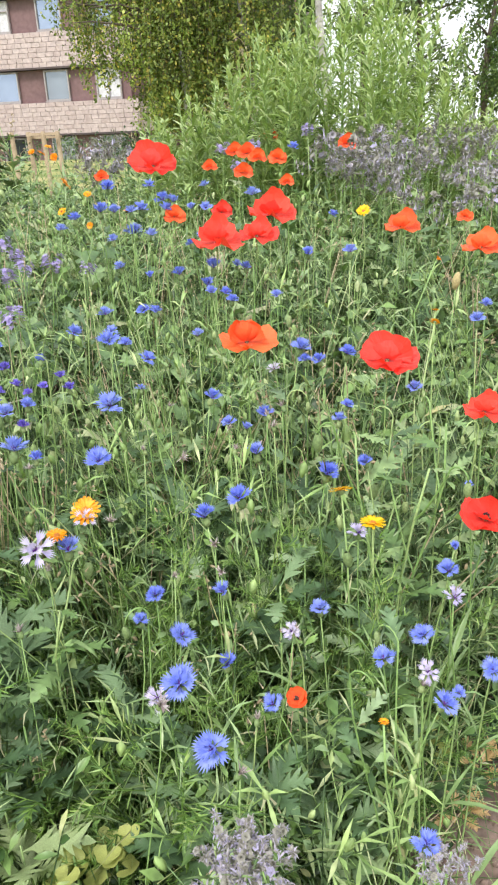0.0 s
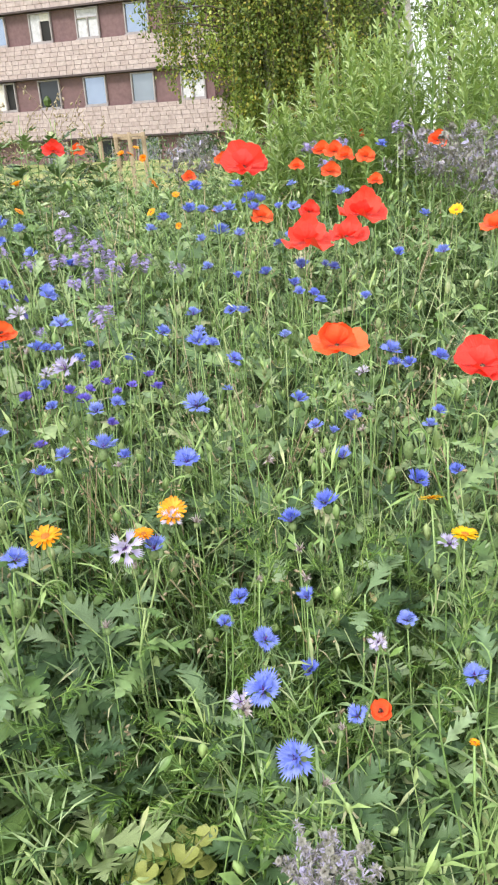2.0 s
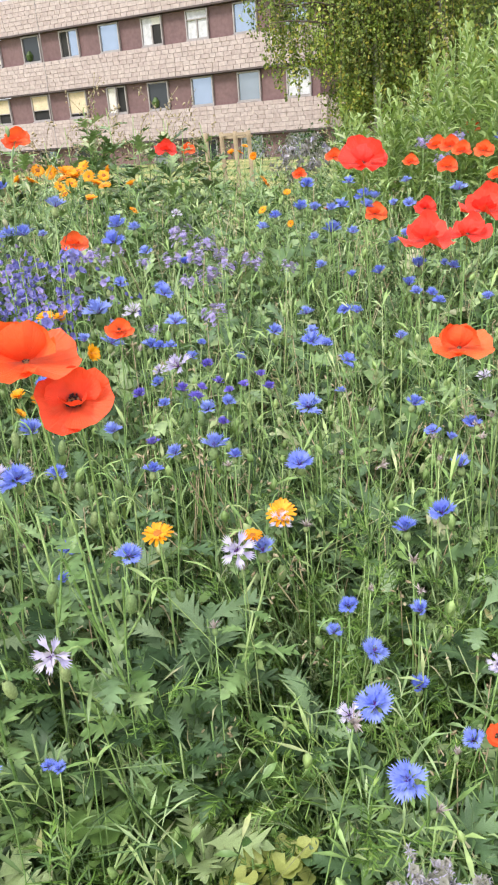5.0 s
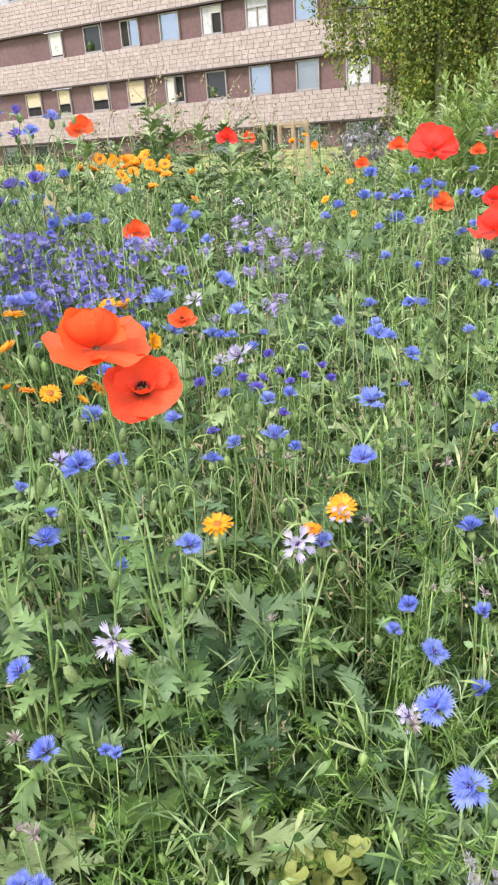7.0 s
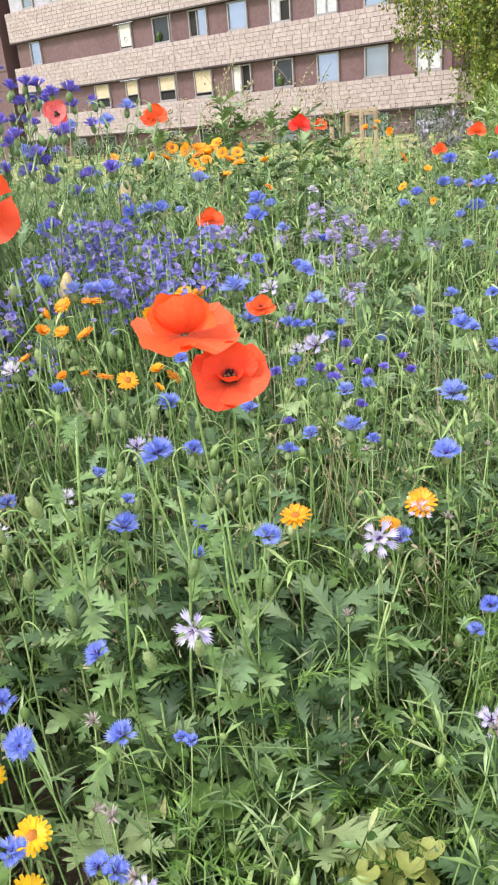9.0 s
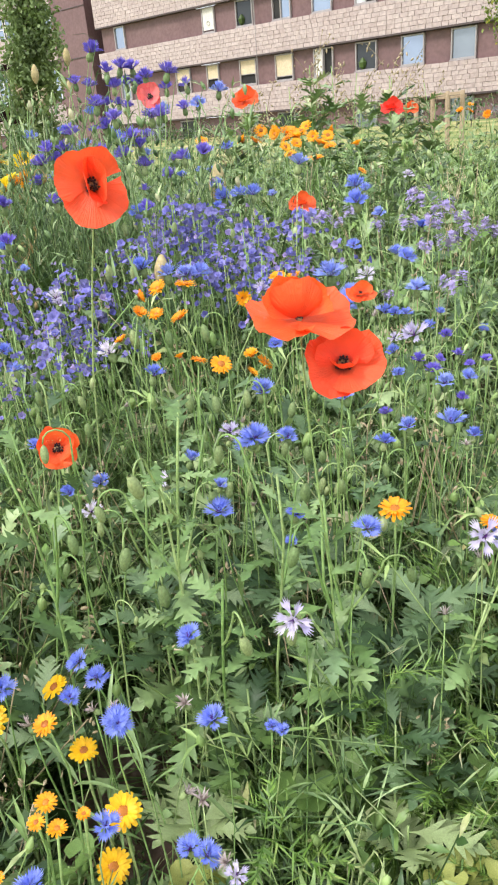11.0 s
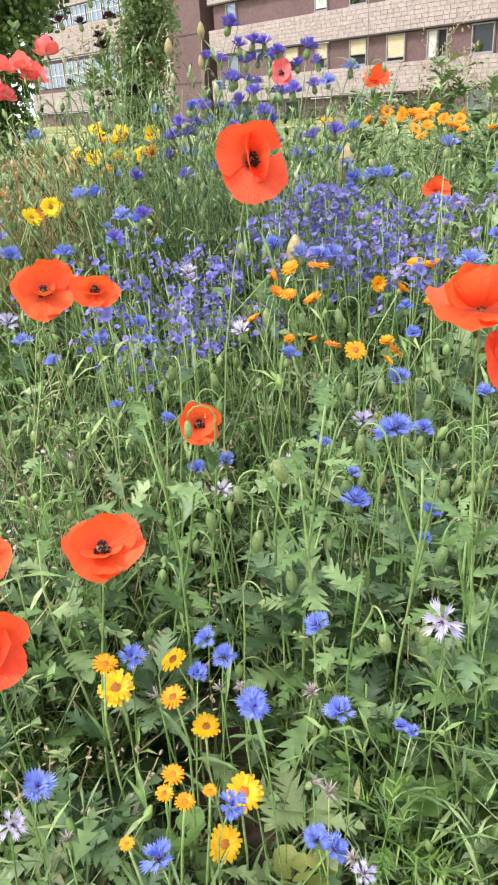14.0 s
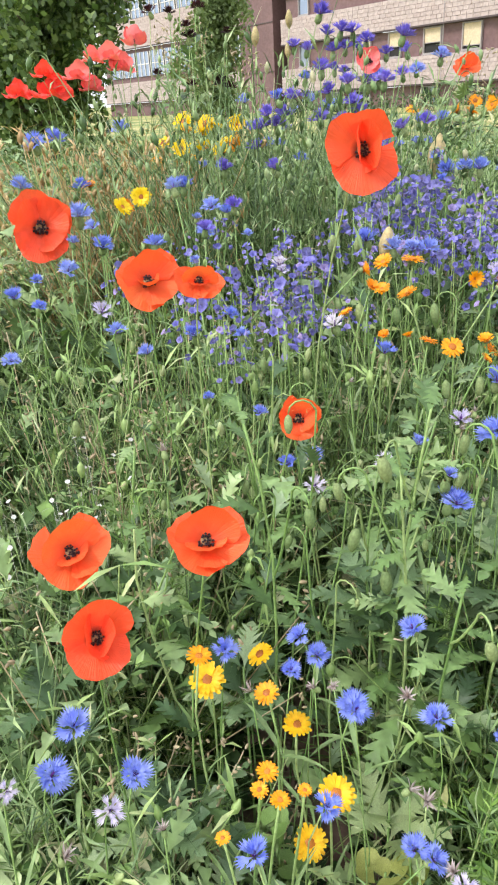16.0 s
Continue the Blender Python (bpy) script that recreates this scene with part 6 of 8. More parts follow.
cornflower(-0.710, 1.333, 0.865, 0.024, 0.10)
cornflower(-0.349, 1.017, 0.691, 0.027, 0.10)
cornflower(-0.462, 1.246, 0.809, 0.021, 0.10)
cornflower(-0.438, 1.193, 0.785, 0.024, 0.10, hue="violet")
cornflower(-0.337, 1.175, 0.773, 0.022, 0.10, hue="violet")
cornflower(-0.363, 1.153, 0.762, 0.021, 0.10, hue="violet")
cornflower(-0.381, 1.077, 0.722, 0.024, 0.10, hue="violet")
cornflower(-0.432, 1.132, 0.762, 0.023, 0.10, hue="violet")
cornflower(-0.485, 1.020, 0.707, 0.024, 0.10, hue="violet")
cornflower(-0.533, 1.101, 0.760, 0.026, 0.10, hue="violet")
cornflower(-0.383, 1.135, 0.758, 0.021, 0.10, hue="violet")
cornflower(-1.202, 1.775, 0.982, 0.043, 0.10)
cornflower(-0.290, 1.973, 0.969, 0.046, 0.10)
cornflower(-0.726, 0.829, 0.677, 0.032, 0.10)
cornflower(-0.664, 0.807, 0.655, 0.026, 0.10)
cornflower(-0.679, 0.985, 0.734, 0.047, 0.10)
cornflower(-0.603, 0.606, 0.553, 0.034, 0.25, near=True)
cornflower(-0.455, 0.562, 0.499, 0.017, 0.25, near=True)
cornflower(-0.534, 0.540, 0.504, 0.036, 0.25, near=True)
cornflower(-0.106, 1.287, 0.807, 0.027, 0.10)
cornflower(-0.517, 1.230, 0.809, 0.025, 0.10)
cornflower(-0.115, 1.698, 0.931, 0.026, 0.10)
cornflower(-1.959, 2.369, 1.089, 0.080, 0.10)
cornflower(-2.602, 3.148, 1.110, 0.088, 0.10)
cornflower(-1.043, 1.190, 0.883, 0.048, 0.10)
cornflower(-0.986, 1.193, 0.872, 0.047, 0.10)
cornflower(-1.452, 2.281, 1.048, 0.054, 0.10)
cornflower(-1.250, 1.477, 0.953, 0.044, 0.10)
cornflower(-0.678, 0.511, 0.539, 0.030, 0.25, near=True)
cornflower(-0.579, 0.388, 0.479, 0.031, 0.25, near=True)
cornflower(-0.471, 0.413, 0.465, 0.030, 0.25, near=True)
cornflower(-0.316, 1.676, 0.931, 0.032, 0.10)
cornflower(-0.285, 1.356, 0.836, 0.032, 0.10)
cornflower(-1.736, 2.055, 1.303, 0.061, 0.10, hue="violet")
cornflower(-1.724, 2.068, 1.259, 0.057, 0.10, hue="violet")
cornflower(-1.642, 2.129, 1.280, 0.061, 0.10, hue="violet")
cornflower(-1.593, 2.166, 1.243, 0.053, 0.10, hue="violet")
cornflower(-1.698, 2.091, 1.199, 0.045, 0.10, hue="violet")
cornflower(-1.616, 1.411, 0.980, 0.047, 0.10)
cornflower(-1.522, 1.501, 0.979, 0.044, 0.10)
cornflower(-1.729, 1.682, 1.014, 0.046, 0.10)
cornflower(-1.315, 1.029, 0.909, 0.036, 0.10)
cornflower(-1.511, 2.113, 1.035, 0.039, 0.10)
cornflower(-1.410, 1.855, 1.005, 0.038, 0.10)
cornflower(-1.498, 2.216, 1.045, 0.056, 0.10)
cornflower(-1.083, 1.684, 0.964, 0.051, 0.10)
cornflower(-0.952, 1.208, 0.869, 0.041, 0.10)
cornflower(-0.766, 0.444, 0.548, 0.032, 0.25, near=True)
cornflower(-0.707, 0.516, 0.550, 0.029, 0.25, near=True)
cornflower(-0.690, 0.475, 0.535, 0.026, 0.25, near=True)
cornflower(-0.607, 0.305, 0.471, 0.034, 0.25, near=True)
cornflower(-0.469, 0.563, 0.498, 0.018, 0.25, near=True)
cornflower(-1.816, 2.046, 1.188, 0.053, 0.10)
cornflower(-1.885, 1.990, 1.135, 0.061, 0.10)
cornflower(-1.941, 1.910, 1.048, 0.061, 0.10)
cornflower(-1.967, 1.916, 1.130, 0.061, 0.10)
cornflower(-2.031, 2.245, 1.083, 0.068, 0.10)
cornflower(-1.685, 2.143, 1.050, 0.049, 0.10)
cornflower(-1.355, 1.843, 1.000, 0.038, 0.10)
cornflower(-1.110, 0.774, 0.795, 0.039, 0.10)
cornflower(-1.051, 0.824, 0.792, 0.029, 0.10)
cornflower(-1.102, 0.854, 0.812, 0.028, 0.10)
cornflower(-1.356, 1.137, 0.928, 0.036, 0.10)
cornflower(-1.255, 0.934, 0.872, 0.027, 0.10)
cornflower(-0.555, 1.229, 0.809, 0.035, 0.10)
cornflower(-0.737, 1.137, 0.810, 0.030, 0.10)
cornflower(-0.698, 1.078, 0.785, 0.029, 0.10)
cornflower(-1.722, 2.111, 1.314, 0.061, 0.05, hue="violet")
cornflower(-1.840, 2.022, 1.280, 0.053, 0.05, hue="violet")
cornflower(-1.809, 2.048, 1.269, 0.053, 0.05, hue="violet")
cornflower(-1.713, 2.121, 1.266, 0.053, 0.05, hue="violet")
cornflower(-1.814, 2.048, 1.138, 0.041, 0.05, hue="violet")
cornflower(-1.832, 1.966, 1.044, 0.040, 0.05, hue="violet")
cornflower(-1.528, 2.246, 1.192, 0.053, 0.20, hue="blue")
cornflower(-1.466, 2.281, 1.224, 0.061, 0.20, hue="blue")
cornflower(-1.628, 2.183, 1.171, 0.070, 0.20, hue="blue")
cornflower(-2.374, 1.378, 1.048, 0.079, 0.15)
cornflower(-2.371, 1.453, 1.052, 0.081, 0.15)
cornflower(-1.898, 1.000, 0.977, 0.060, 0.15)
cornflower(-1.785, 1.093, 0.970, 0.050, 0.15)
cornflower(-2.326, 1.692, 1.064, 0.084, 0.15)
cornflower(-1.597, 0.935, 0.937, 0.062, 0.15)
cornflower(-1.507, 0.900, 0.924, 0.037, 0.15)
cornflower(-1.424, 0.853, 0.900, 0.046, 0.15)
cornflower(-1.403, 0.753, 0.876, 0.044, 0.15)
cornflower(-1.136, 0.691, 0.784, 0.031, 0.15)
cornflower(-1.402, 0.632, 0.854, 0.038, 0.15)
cornflower(-1.354, 0.648, 0.842, 0.025, 0.15)
cornflower(-1.418, 0.692, 0.869, 0.028, 0.15)
cornflower(-1.359, 0.930, 0.896, 0.046, 0.15)
cornflower(-0.933, 0.724, 0.716, 0.026, 0.15)
cornflower(-0.929, 1.222, 0.871, 0.045, 0.15)
cornflower(-1.049, 1.694, 0.963, 0.054, 0.15)
cornflower(-0.489, 0.410, 0.468, 0.029, 0.25, near=True)
cornflower(-0.823, 0.261, 0.539, 0.041, 0.25, near=True)
cornflower(-1.267, 0.527, 0.797, 0.028, 0.15)
cornflower(-1.009, 0.694, 0.735, 0.021, 0.15)
cornflower(-1.509, 1.599, 0.988, 0.048, 0.15)
cornflower(-1.703, 2.147, 1.311, 0.057, 0.05, hue="violet")
cornflower(-1.689, 2.159, 1.263, 0.053, 0.05, hue="violet")
cornflower(-1.562, 2.237, 1.247, 0.057, 0.05, hue="violet")
cornflower(-1.786, 2.096, 1.211, 0.053, 0.05, hue="violet")
cornflower(-1.754, 2.119, 1.209, 0.049, 0.05, hue="violet")
cornflower(-2.113, 2.757, 1.098, 0.063, 0.05, hue="violet")
cornflower(0.195, 0.680, 0.547, 0.029, 0.70, hue="white", near=True)
cornflower(0.136, 0.875, 0.625, 0.029, 0.30, hue="white")
cornflower(0.245, 0.766, 0.590, 0.028, 0.30, hue="white")
cornflower(0.035, 0.753, 0.555, 0.027, 0.70, hue="white", near=True)
cornflower(0.030, 1.181, 0.772, 0.025, 0.30, hue="white")
cornflower(-0.259, 0.928, 0.631, 0.033, 0.40, hue="white")
cornflower(-0.621, 1.322, 0.852, 0.041, 0.40, hue="white")
cornflower(-0.515, 1.157, 0.786, 0.024, 0.40, hue="white")
cornflower(-0.135, 0.690, 0.508, 0.032, 0.80, hue="white", near=True)
cornflower(-0.750, 0.779, 0.663, 0.030, 0.30, hue="white")
cornflower(-0.944, 0.939, 0.794, 0.043, 0.30, hue="white")
cornflower(-0.794, 1.221, 0.843, 0.037, 0.30, hue="white")
cornflower(-0.486, 1.177, 0.788, 0.049, 0.30, hue="white")
cornflower(-0.729, 1.935, 0.975, 0.031, 0.30, hue="white")
cornflower(-1.131, 1.029, 0.859, 0.040, 0.30, hue="white")
cornflower(-1.114, 1.015, 0.852, 0.028, 0.30, hue="white")
cornflower(-0.437, 0.412, 0.456, 0.026, 0.70, hue="white", near=True)
cornflower(-1.268, 0.712, 0.828, 0.040, 0.30, hue="white")
cornflower(-0.806, 0.684, 0.650, 0.032, 0.30, hue="white")
cornflower(-0.693, 0.895, 0.700, 0.035, 0.30, hue="white")
cornflower(-0.739, 0.236, 0.502, 0.031, 0.70, hue="white", near=True)
cornflower(-0.826, 0.176, 0.523, 0.023, 0.70, hue="white", near=True)
cornflower(-1.225, 0.897, 0.851, 0.028, 0.30, hue="white")
cornflower(-1.054, 0.930, 0.818, 0.026, 0.30, hue="white")
spent_bloom(-0.222, 0.920, 0.630, 0.026)
spent_bloom(-0.322, 0.765, 0.557, 0.027)
spent_bloom(-0.130, 0.676, 0.510, 0.033)
spent_bloom(-0.033, 0.592, 0.487, 0.028)
spent_bloom(-0.123, 0.841, 0.586, 0.019)
spent_bloom(-0.068, 0.885, 0.608, 0.028)
spent_bloom(0.037, 0.752, 0.554, 0.026)
spent_bloom(0.016, 1.090, 0.724, 0.024)
spent_bloom(-0.013, 0.655, 0.504, 0.022)
spent_bloom(0.187, 0.671, 0.534, 0.026)
spent_bloom(-0.048, 1.072, 0.709, 0.022)
spent_bloom(-0.147, 1.116, 0.735, 0.023)
spent_bloom(0.040, 1.103, 0.733, 0.028)
spent_bloom(-0.682, 0.919, 0.708, 0.024)
spent_bloom(-0.610, 0.805, 0.634, 0.022)
spent_bloom(-0.502, 0.458, 0.479, 0.031)
spent_bloom(-0.571, 0.540, 0.515, 0.033)
spent_bloom(-0.122, 1.027, 0.681, 0.026)
spent_bloom(-0.658, 0.478, 0.526, 0.024)
spent_bloom(-0.862, 0.858, 0.738, 0.022)
spent_bloom(-0.567, 1.204, 0.808, 0.030)
spent_bloom(-1.742, 2.076, 1.048, 0.049)
spent_bloom(-0.713, 0.429, 0.525, 0.030)
spent_bloom(-0.645, 0.497, 0.521, 0.021)
spent_bloom(-0.739, 0.178, 0.494, 0.028)
spent_bloom(-0.687, 0.260, 0.490, 0.022)
spent_bloom(-0.450, 0.417, 0.462, 0.026)
spent_bloom(-0.997, 0.582, 0.693, 0.033)
spent_bloom(-0.520, 0.455, 0.484, 0.027)
spent_bloom(-0.686, 0.882, 0.693, 0.026)
marigold(-0.296, 0.895, 0.623, 0.031, 0.20, hue="orange", near=True)
marigold(-0.896, 3.186, 1.095, 0.036, 0.20, hue="orange")
marigold(-0.851, 3.157, 1.095, 0.036, 0.20, hue="orange")
marigold(-0.728, 2.879, 1.082, 0.037, 0.20, hue="orange")
marigold(-1.030, 3.968, 1.111, 0.039, 0.20, hue="orange")
marigold(-0.468, 2.165, 0.998, 0.024, 0.20, hue="orange")
marigold(-0.498, 1.970, 0.972, 0.026, 0.20, hue="orange")
marigold(-0.325, 1.955, 0.968, 0.019, 0.20, hue="orange")
marigold(-0.395, 1.817, 0.951, 0.018, 0.20, hue="orange")
marigold(0.369, 1.464, 0.900, 0.017, 0.20, hue="orange")
marigold(0.321, 1.260, 0.826, 0.019, 0.20, hue="orange")
marigold(0.328, 1.293, 0.838, 0.015, 0.20, hue="orange")
marigold(0.135, 0.636, 0.513, 0.013, 0.20, hue="orange", near=True)
marigold(-1.185, 2.207, 1.027, 0.043, 0.20, hue="orange")
marigold(-1.153, 2.369, 1.042, 0.049, 0.20, hue="orange")
marigold(-1.015, 2.343, 1.034, 0.044, 0.20, hue="orange")
marigold(-1.062, 2.122, 1.012, 0.048, 0.20, hue="orange")
marigold(-0.749, 1.274, 0.852, 0.039, 0.20, hue="orange")
marigold(-0.656, 1.184, 0.809, 0.039, 0.20, hue="orange")
marigold(-1.477, 2.445, 1.065, 0.053, 0.20, hue="orange")
marigold(-1.419, 2.420, 1.060, 0.052, 0.20, hue="orange")
marigold(-1.445, 2.624, 1.082, 0.055, 0.20, hue="orange")
marigold(-0.891, 1.085, 0.821, 0.037, 0.20, hue="orange")
marigold(-0.935, 1.178, 0.859, 0.046, 0.20, hue="orange")
marigold(-0.765, 1.005, 0.769, 0.039, 0.20, hue="orange")
marigold(-0.727, 1.045, 0.775, 0.030, 0.20, hue="orange")
marigold(-0.711, 1.012, 0.757, 0.023, 0.20, hue="orange")
marigold(-0.832, 0.986, 0.781, 0.024, 0.20, hue="orange")
marigold(-1.645, 2.436, 1.074, 0.045, 0.20, hue="orange")
marigold(-0.938, 1.076, 0.826, 0.032, 0.20, hue="orange")
marigold(-0.996, 1.102, 0.850, 0.034, 0.20, hue="orange")
marigold(-0.817, 1.184, 0.836, 0.036, 0.25, hue="orange")
marigold(-0.770, 1.183, 0.827, 0.036, 0.25, hue="orange")
marigold(-0.780, 1.265, 0.856, 0.036, 0.25, hue="orange")
marigold(-0.948, 0.979, 0.805, 0.030, 0.25, hue="orange")
marigold(-1.820, 1.650, 1.018, 0.062, 0.25, hue="orange")
marigold(-1.852, 1.732, 1.027, 0.056, 0.25, hue="orange")
marigold(-0.778, 0.412, 0.554, 0.032, 0.25, hue="orange", near=True)
marigold(-0.696, 0.437, 0.526, 0.031, 0.25, hue="orange", near=True)
marigold(-0.637, 0.293, 0.485, 0.016, 0.25, hue="orange", near=True)
marigold(-0.647, 0.375, 0.493, 0.025, 0.25, hue="orange", near=True)
marigold(-0.616, 0.358, 0.490, 0.023, 0.25, hue="orange", near=True)
marigold(-2.296, 1.967, 1.081, 0.059, 0.15, hue="yellow")
marigold(-2.232, 1.991, 1.078, 0.072, 0.15, hue="yellow")
marigold(-2.096, 2.013, 1.068, 0.057, 0.15, hue="yellow")
marigold(-2.052, 1.623, 1.035, 0.050, 0.15, hue="yellow")
marigold(-2.117, 1.792, 1.053, 0.050, 0.15, hue="yellow")
marigold(-1.576, 1.044, 0.942, 0.045, 0.30, hue="orange")
marigold(-1.846, 1.401, 1.002, 0.033, 0.30, hue="orange")
marigold(-0.977, 1.145, 0.857, 0.037, 0.30, hue="orange")
marigold(-0.869, 0.970, 0.781, 0.023, 0.30, hue="orange")
marigold(-0.638, 0.352, 0.495, 0.020, 0.30, hue="orange", near=True)
marigold(-1.788, 1.122, 0.973, 0.036, 0.30, hue="orange")
marigold(-0.605, 0.386, 0.486, 0.016, 0.30, hue="orange", near=True)
phacelia(-0.503, 1.464, 0.886, 0.054)
phacelia(-0.347, 1.520, 0.893, 0.037)
phacelia(0.195, 2.593, 1.138, 0.053)
phacelia(0.359, 3.712, 1.105, 0.088)
phacelia(0.017, 2.989, 1.089, 0.057)
phacelia(-0.559, 1.625, 0.930, 0.054)
phacelia(-0.796, 1.528, 0.929, 0.046)
phacelia(-0.665, 1.509, 0.915, 0.033)
phacelia(-0.101, 2.911, 1.079, 0.068)
phacelia(-0.039, 2.540, 1.038, 0.052)
bugloss(-1.096, 1.496, 0.934, 0.079)
bugloss(-0.999, 1.300, 0.889, 0.077)
bugloss(-0.759, 1.347, 0.970, 0.074)
bugloss(-1.077, 1.522, 0.950, 0.080)
bugloss(-1.002, 1.367, 0.870, 0.073)
bugloss(-0.860, 1.286, 0.947, 0.074)
bugloss(-0.745, 1.234, 0.894, 0.073)
bugloss(-0.876, 1.327, 0.892, 0.075)
bugloss(-1.192, 1.624, 0.934, 0.089)
bugloss(-1.044, 1.607, 0.949, 0.091)
bugloss(-1.102, 1.412, 0.987, 0.084)
bugloss(-0.799, 1.415, 0.876, 0.072)
bugloss(-1.055, 1.229, 0.927, 0.075)
bugloss(-0.723, 1.475, 0.899, 0.073)
bugloss(-0.816, 1.451, 0.872, 0.075)
bugloss(-0.913, 1.227, 0.876, 0.072)
bugloss(-1.077, 1.441, 0.971, 0.084)
bugloss(-1.147, 1.685, 1.007, 0.086)
bugloss(-1.072, 1.518, 0.968, 0.088)
bugloss(-0.905, 1.607, 0.922, 0.085)
bugloss(-0.828, 1.497, 0.961, 0.080)
bugloss(-1.179, 1.288, 0.917, 0.077)
bugloss(-0.984, 1.332, 0.928, 0.074)
bugloss(-0.987, 1.349, 0.862, 0.074)
bugloss(-0.828, 1.316, 0.870, 0.072)
bugloss(-0.948, 1.519, 0.874, 0.074)
bugloss(-1.103, 1.238, 0.932, 0.074)
bugloss(-1.139, 1.341, 0.928, 0.080)
bugloss(-0.754, 1.301, 0.877, 0.070)
bugloss(-0.767, 1.222, 0.867, 0.071)
bugloss(-1.113, 1.108, 0.876, 0.070)
bugloss(-1.084, 0.964, 0.854, 0.068)
bugloss(-1.166, 1.189, 0.821, 0.067)
bugloss(-1.221, 0.989, 0.859, 0.068)
bugloss(-1.140, 1.009, 0.843, 0.066)
bugloss(-1.108, 0.789, 0.863, 0.065)
bugloss(-1.077, 1.051, 0.764, 0.065)
bugloss(-1.044, 0.776, 0.822, 0.062)
bugloss(-0.969, 1.048, 0.812, 0.062)
bugloss(-1.036, 0.974, 0.809, 0.062)
bugloss(-1.454, 0.914, 0.850, 0.070)
bugloss(-1.204, 0.917, 0.866, 0.069)
bugloss(-1.131, 1.074, 0.844, 0.068)
bugloss(-1.209, 0.821, 0.917, 0.066)
bugloss(-1.229, 1.132, 0.867, 0.068)
bugloss(-1.169, 0.805, 0.811, 0.064)
bugloss(-1.213, 1.529, 0.949, 0.081)
bugloss(-1.141, 1.411, 0.921, 0.083)
bugloss(-1.075, 1.321, 0.939, 0.080)
bugloss(-0.924, 1.414, 0.896, 0.073)
bugloss(-1.103, 1.489, 0.889, 0.075)
bugloss(-1.124, 1.088, 0.897, 0.071)
bugloss(-1.131, 1.168, 0.850, 0.067)
bugloss(-1.092, 0.953, 0.830, 0.064)
bugloss(-0.967, 0.815, 0.848, 0.060)
bugloss(-1.087, 1.153, 0.886, 0.061)
bugloss(-0.990, 0.863, 0.813, 0.061)
bugloss(-1.098, 0.881, 0.847, 0.062)
bugloss(0.306, 4.289, 1.116, 0.163, grey=True)
bugloss(0.267, 3.108, 1.093, 0.118, grey=True)
bugloss(0.359, 3.330, 1.097, 0.127, grey=True)
bugloss(0.347, 2.838, 1.075, 0.108, grey=True)
bugloss(0.425, 2.949, 1.090, 0.113, grey=True)
bugloss(0.549, 3.466, 1.100, 0.133, grey=True)
bugloss(0.460, 2.559, 1.137, 0.098, grey=True)
bugloss(0.531, 2.830, 1.078, 0.109, grey=True)
bugloss(0.542, 2.674, 1.063, 0.103, grey=True)
bugloss(0.618, 2.853, 1.084, 0.110, grey=True)
bugloss(0.396, 2.608, 1.052, 0.100, grey=True)
bugloss(0.440, 2.530, 1.044, 0.097, grey=True)
bugloss(0.464, 2.362, 1.025, 0.091, grey=True)
bugloss(0.648, 2.276, 1.022, 0.090, grey=True)
bugloss(0.704, 2.354, 1.033, 0.093, grey=True)
bugloss(0.681, 2.161, 1.012, 0.086, grey=True)
bugloss(0.596, 2.028, 0.993, 0.080, grey=True)
bugloss(0.596, 1.923, 0.980, 0.076, grey=True)
bugloss(-0.728, 3.423, 1.099, 0.132, grey=True)
bugloss(-0.678, 3.556, 1.102, 0.137, grey=True)
bugloss(-0.670, 3.811, 1.107, 0.146, grey=True)
bugloss(-0.487, 3.000, 1.090, 0.115, grey=True)
bugloss(-0.571, 2.863, 1.077, 0.110, grey=True)
bugloss(-0.518, 2.882, 1.079, 0.110, grey=True)
for k in range(30):
    y = rng.uniform(1.9, 3.7)
    x = rng.uniform(0.1, 0.33) * y
    bugloss(x, y, float(canopy_z(x, y)) + rng.uniform(-0.02, 0.06), 0.036 * y, grey=True)
poppy_bud(-0.001, 1.475, 0.877, 0.022)
poppy_bud(0.063, 1.318, 0.821, 0.023)
poppy_bud(-0.278, 1.535, 0.900, 0.036)
poppy_bud(-0.183, 0.766, 0.550, 0.022)
poppy_bud(0.141, 0.730, 0.559, 0.018)
poppy_bud(0.129, 0.673, 0.521, 0.013)
poppy_bud(-0.333, 1.469, 0.879, 0.021)
poppy_bud(0.082, 1.101, 0.733, 0.016)
poppy_bud(0.244, 1.010, 0.706, 0.022)
poppy_bud(0.181, 1.053, 0.724, 0.016)
poppy_bud(0.305, 0.986, 0.714, 0.015)
poppy_bud(-0.394, 1.183, 0.781, 0.018)
poppy_bud(-0.441, 1.071, 0.731, 0.027)
poppy_bud(-0.568, 0.911, 0.674, 0.030)
poppy_bud(-0.452, 0.927, 0.660, 0.023)
poppy_bud(-0.163, 1.090, 0.716, 0.017)
poppy_bud(-0.533, 0.877, 0.646, 0.025)
poppy_bud(-0.668, 1.230, 0.830, 0.019)
poppy_bud(-0.623, 0.975, 0.715, 0.027)
poppy_bud(-1.093, 1.148, 0.881, 0.038)
poppy_bud(-0.931, 0.994, 0.804, 0.036)
poppy_bud(-0.775, 0.915, 0.732, 0.032)
poppy_bud(-0.546, 0.913, 0.673, 0.025)
poppy_bud(-0.606, 0.909, 0.678, 0.025)
poppy_bud(-1.196, 1.349, 0.935, 0.029)
poppy_bud(-0.420, 1.081, 0.729, 0.027)
poppy_bud(-0.503, 0.881, 0.647, 0.026)
poppy_bud(-1.048, 1.169, 0.880, 0.036)
poppy_bud(-0.874, 1.018, 0.801, 0.031)
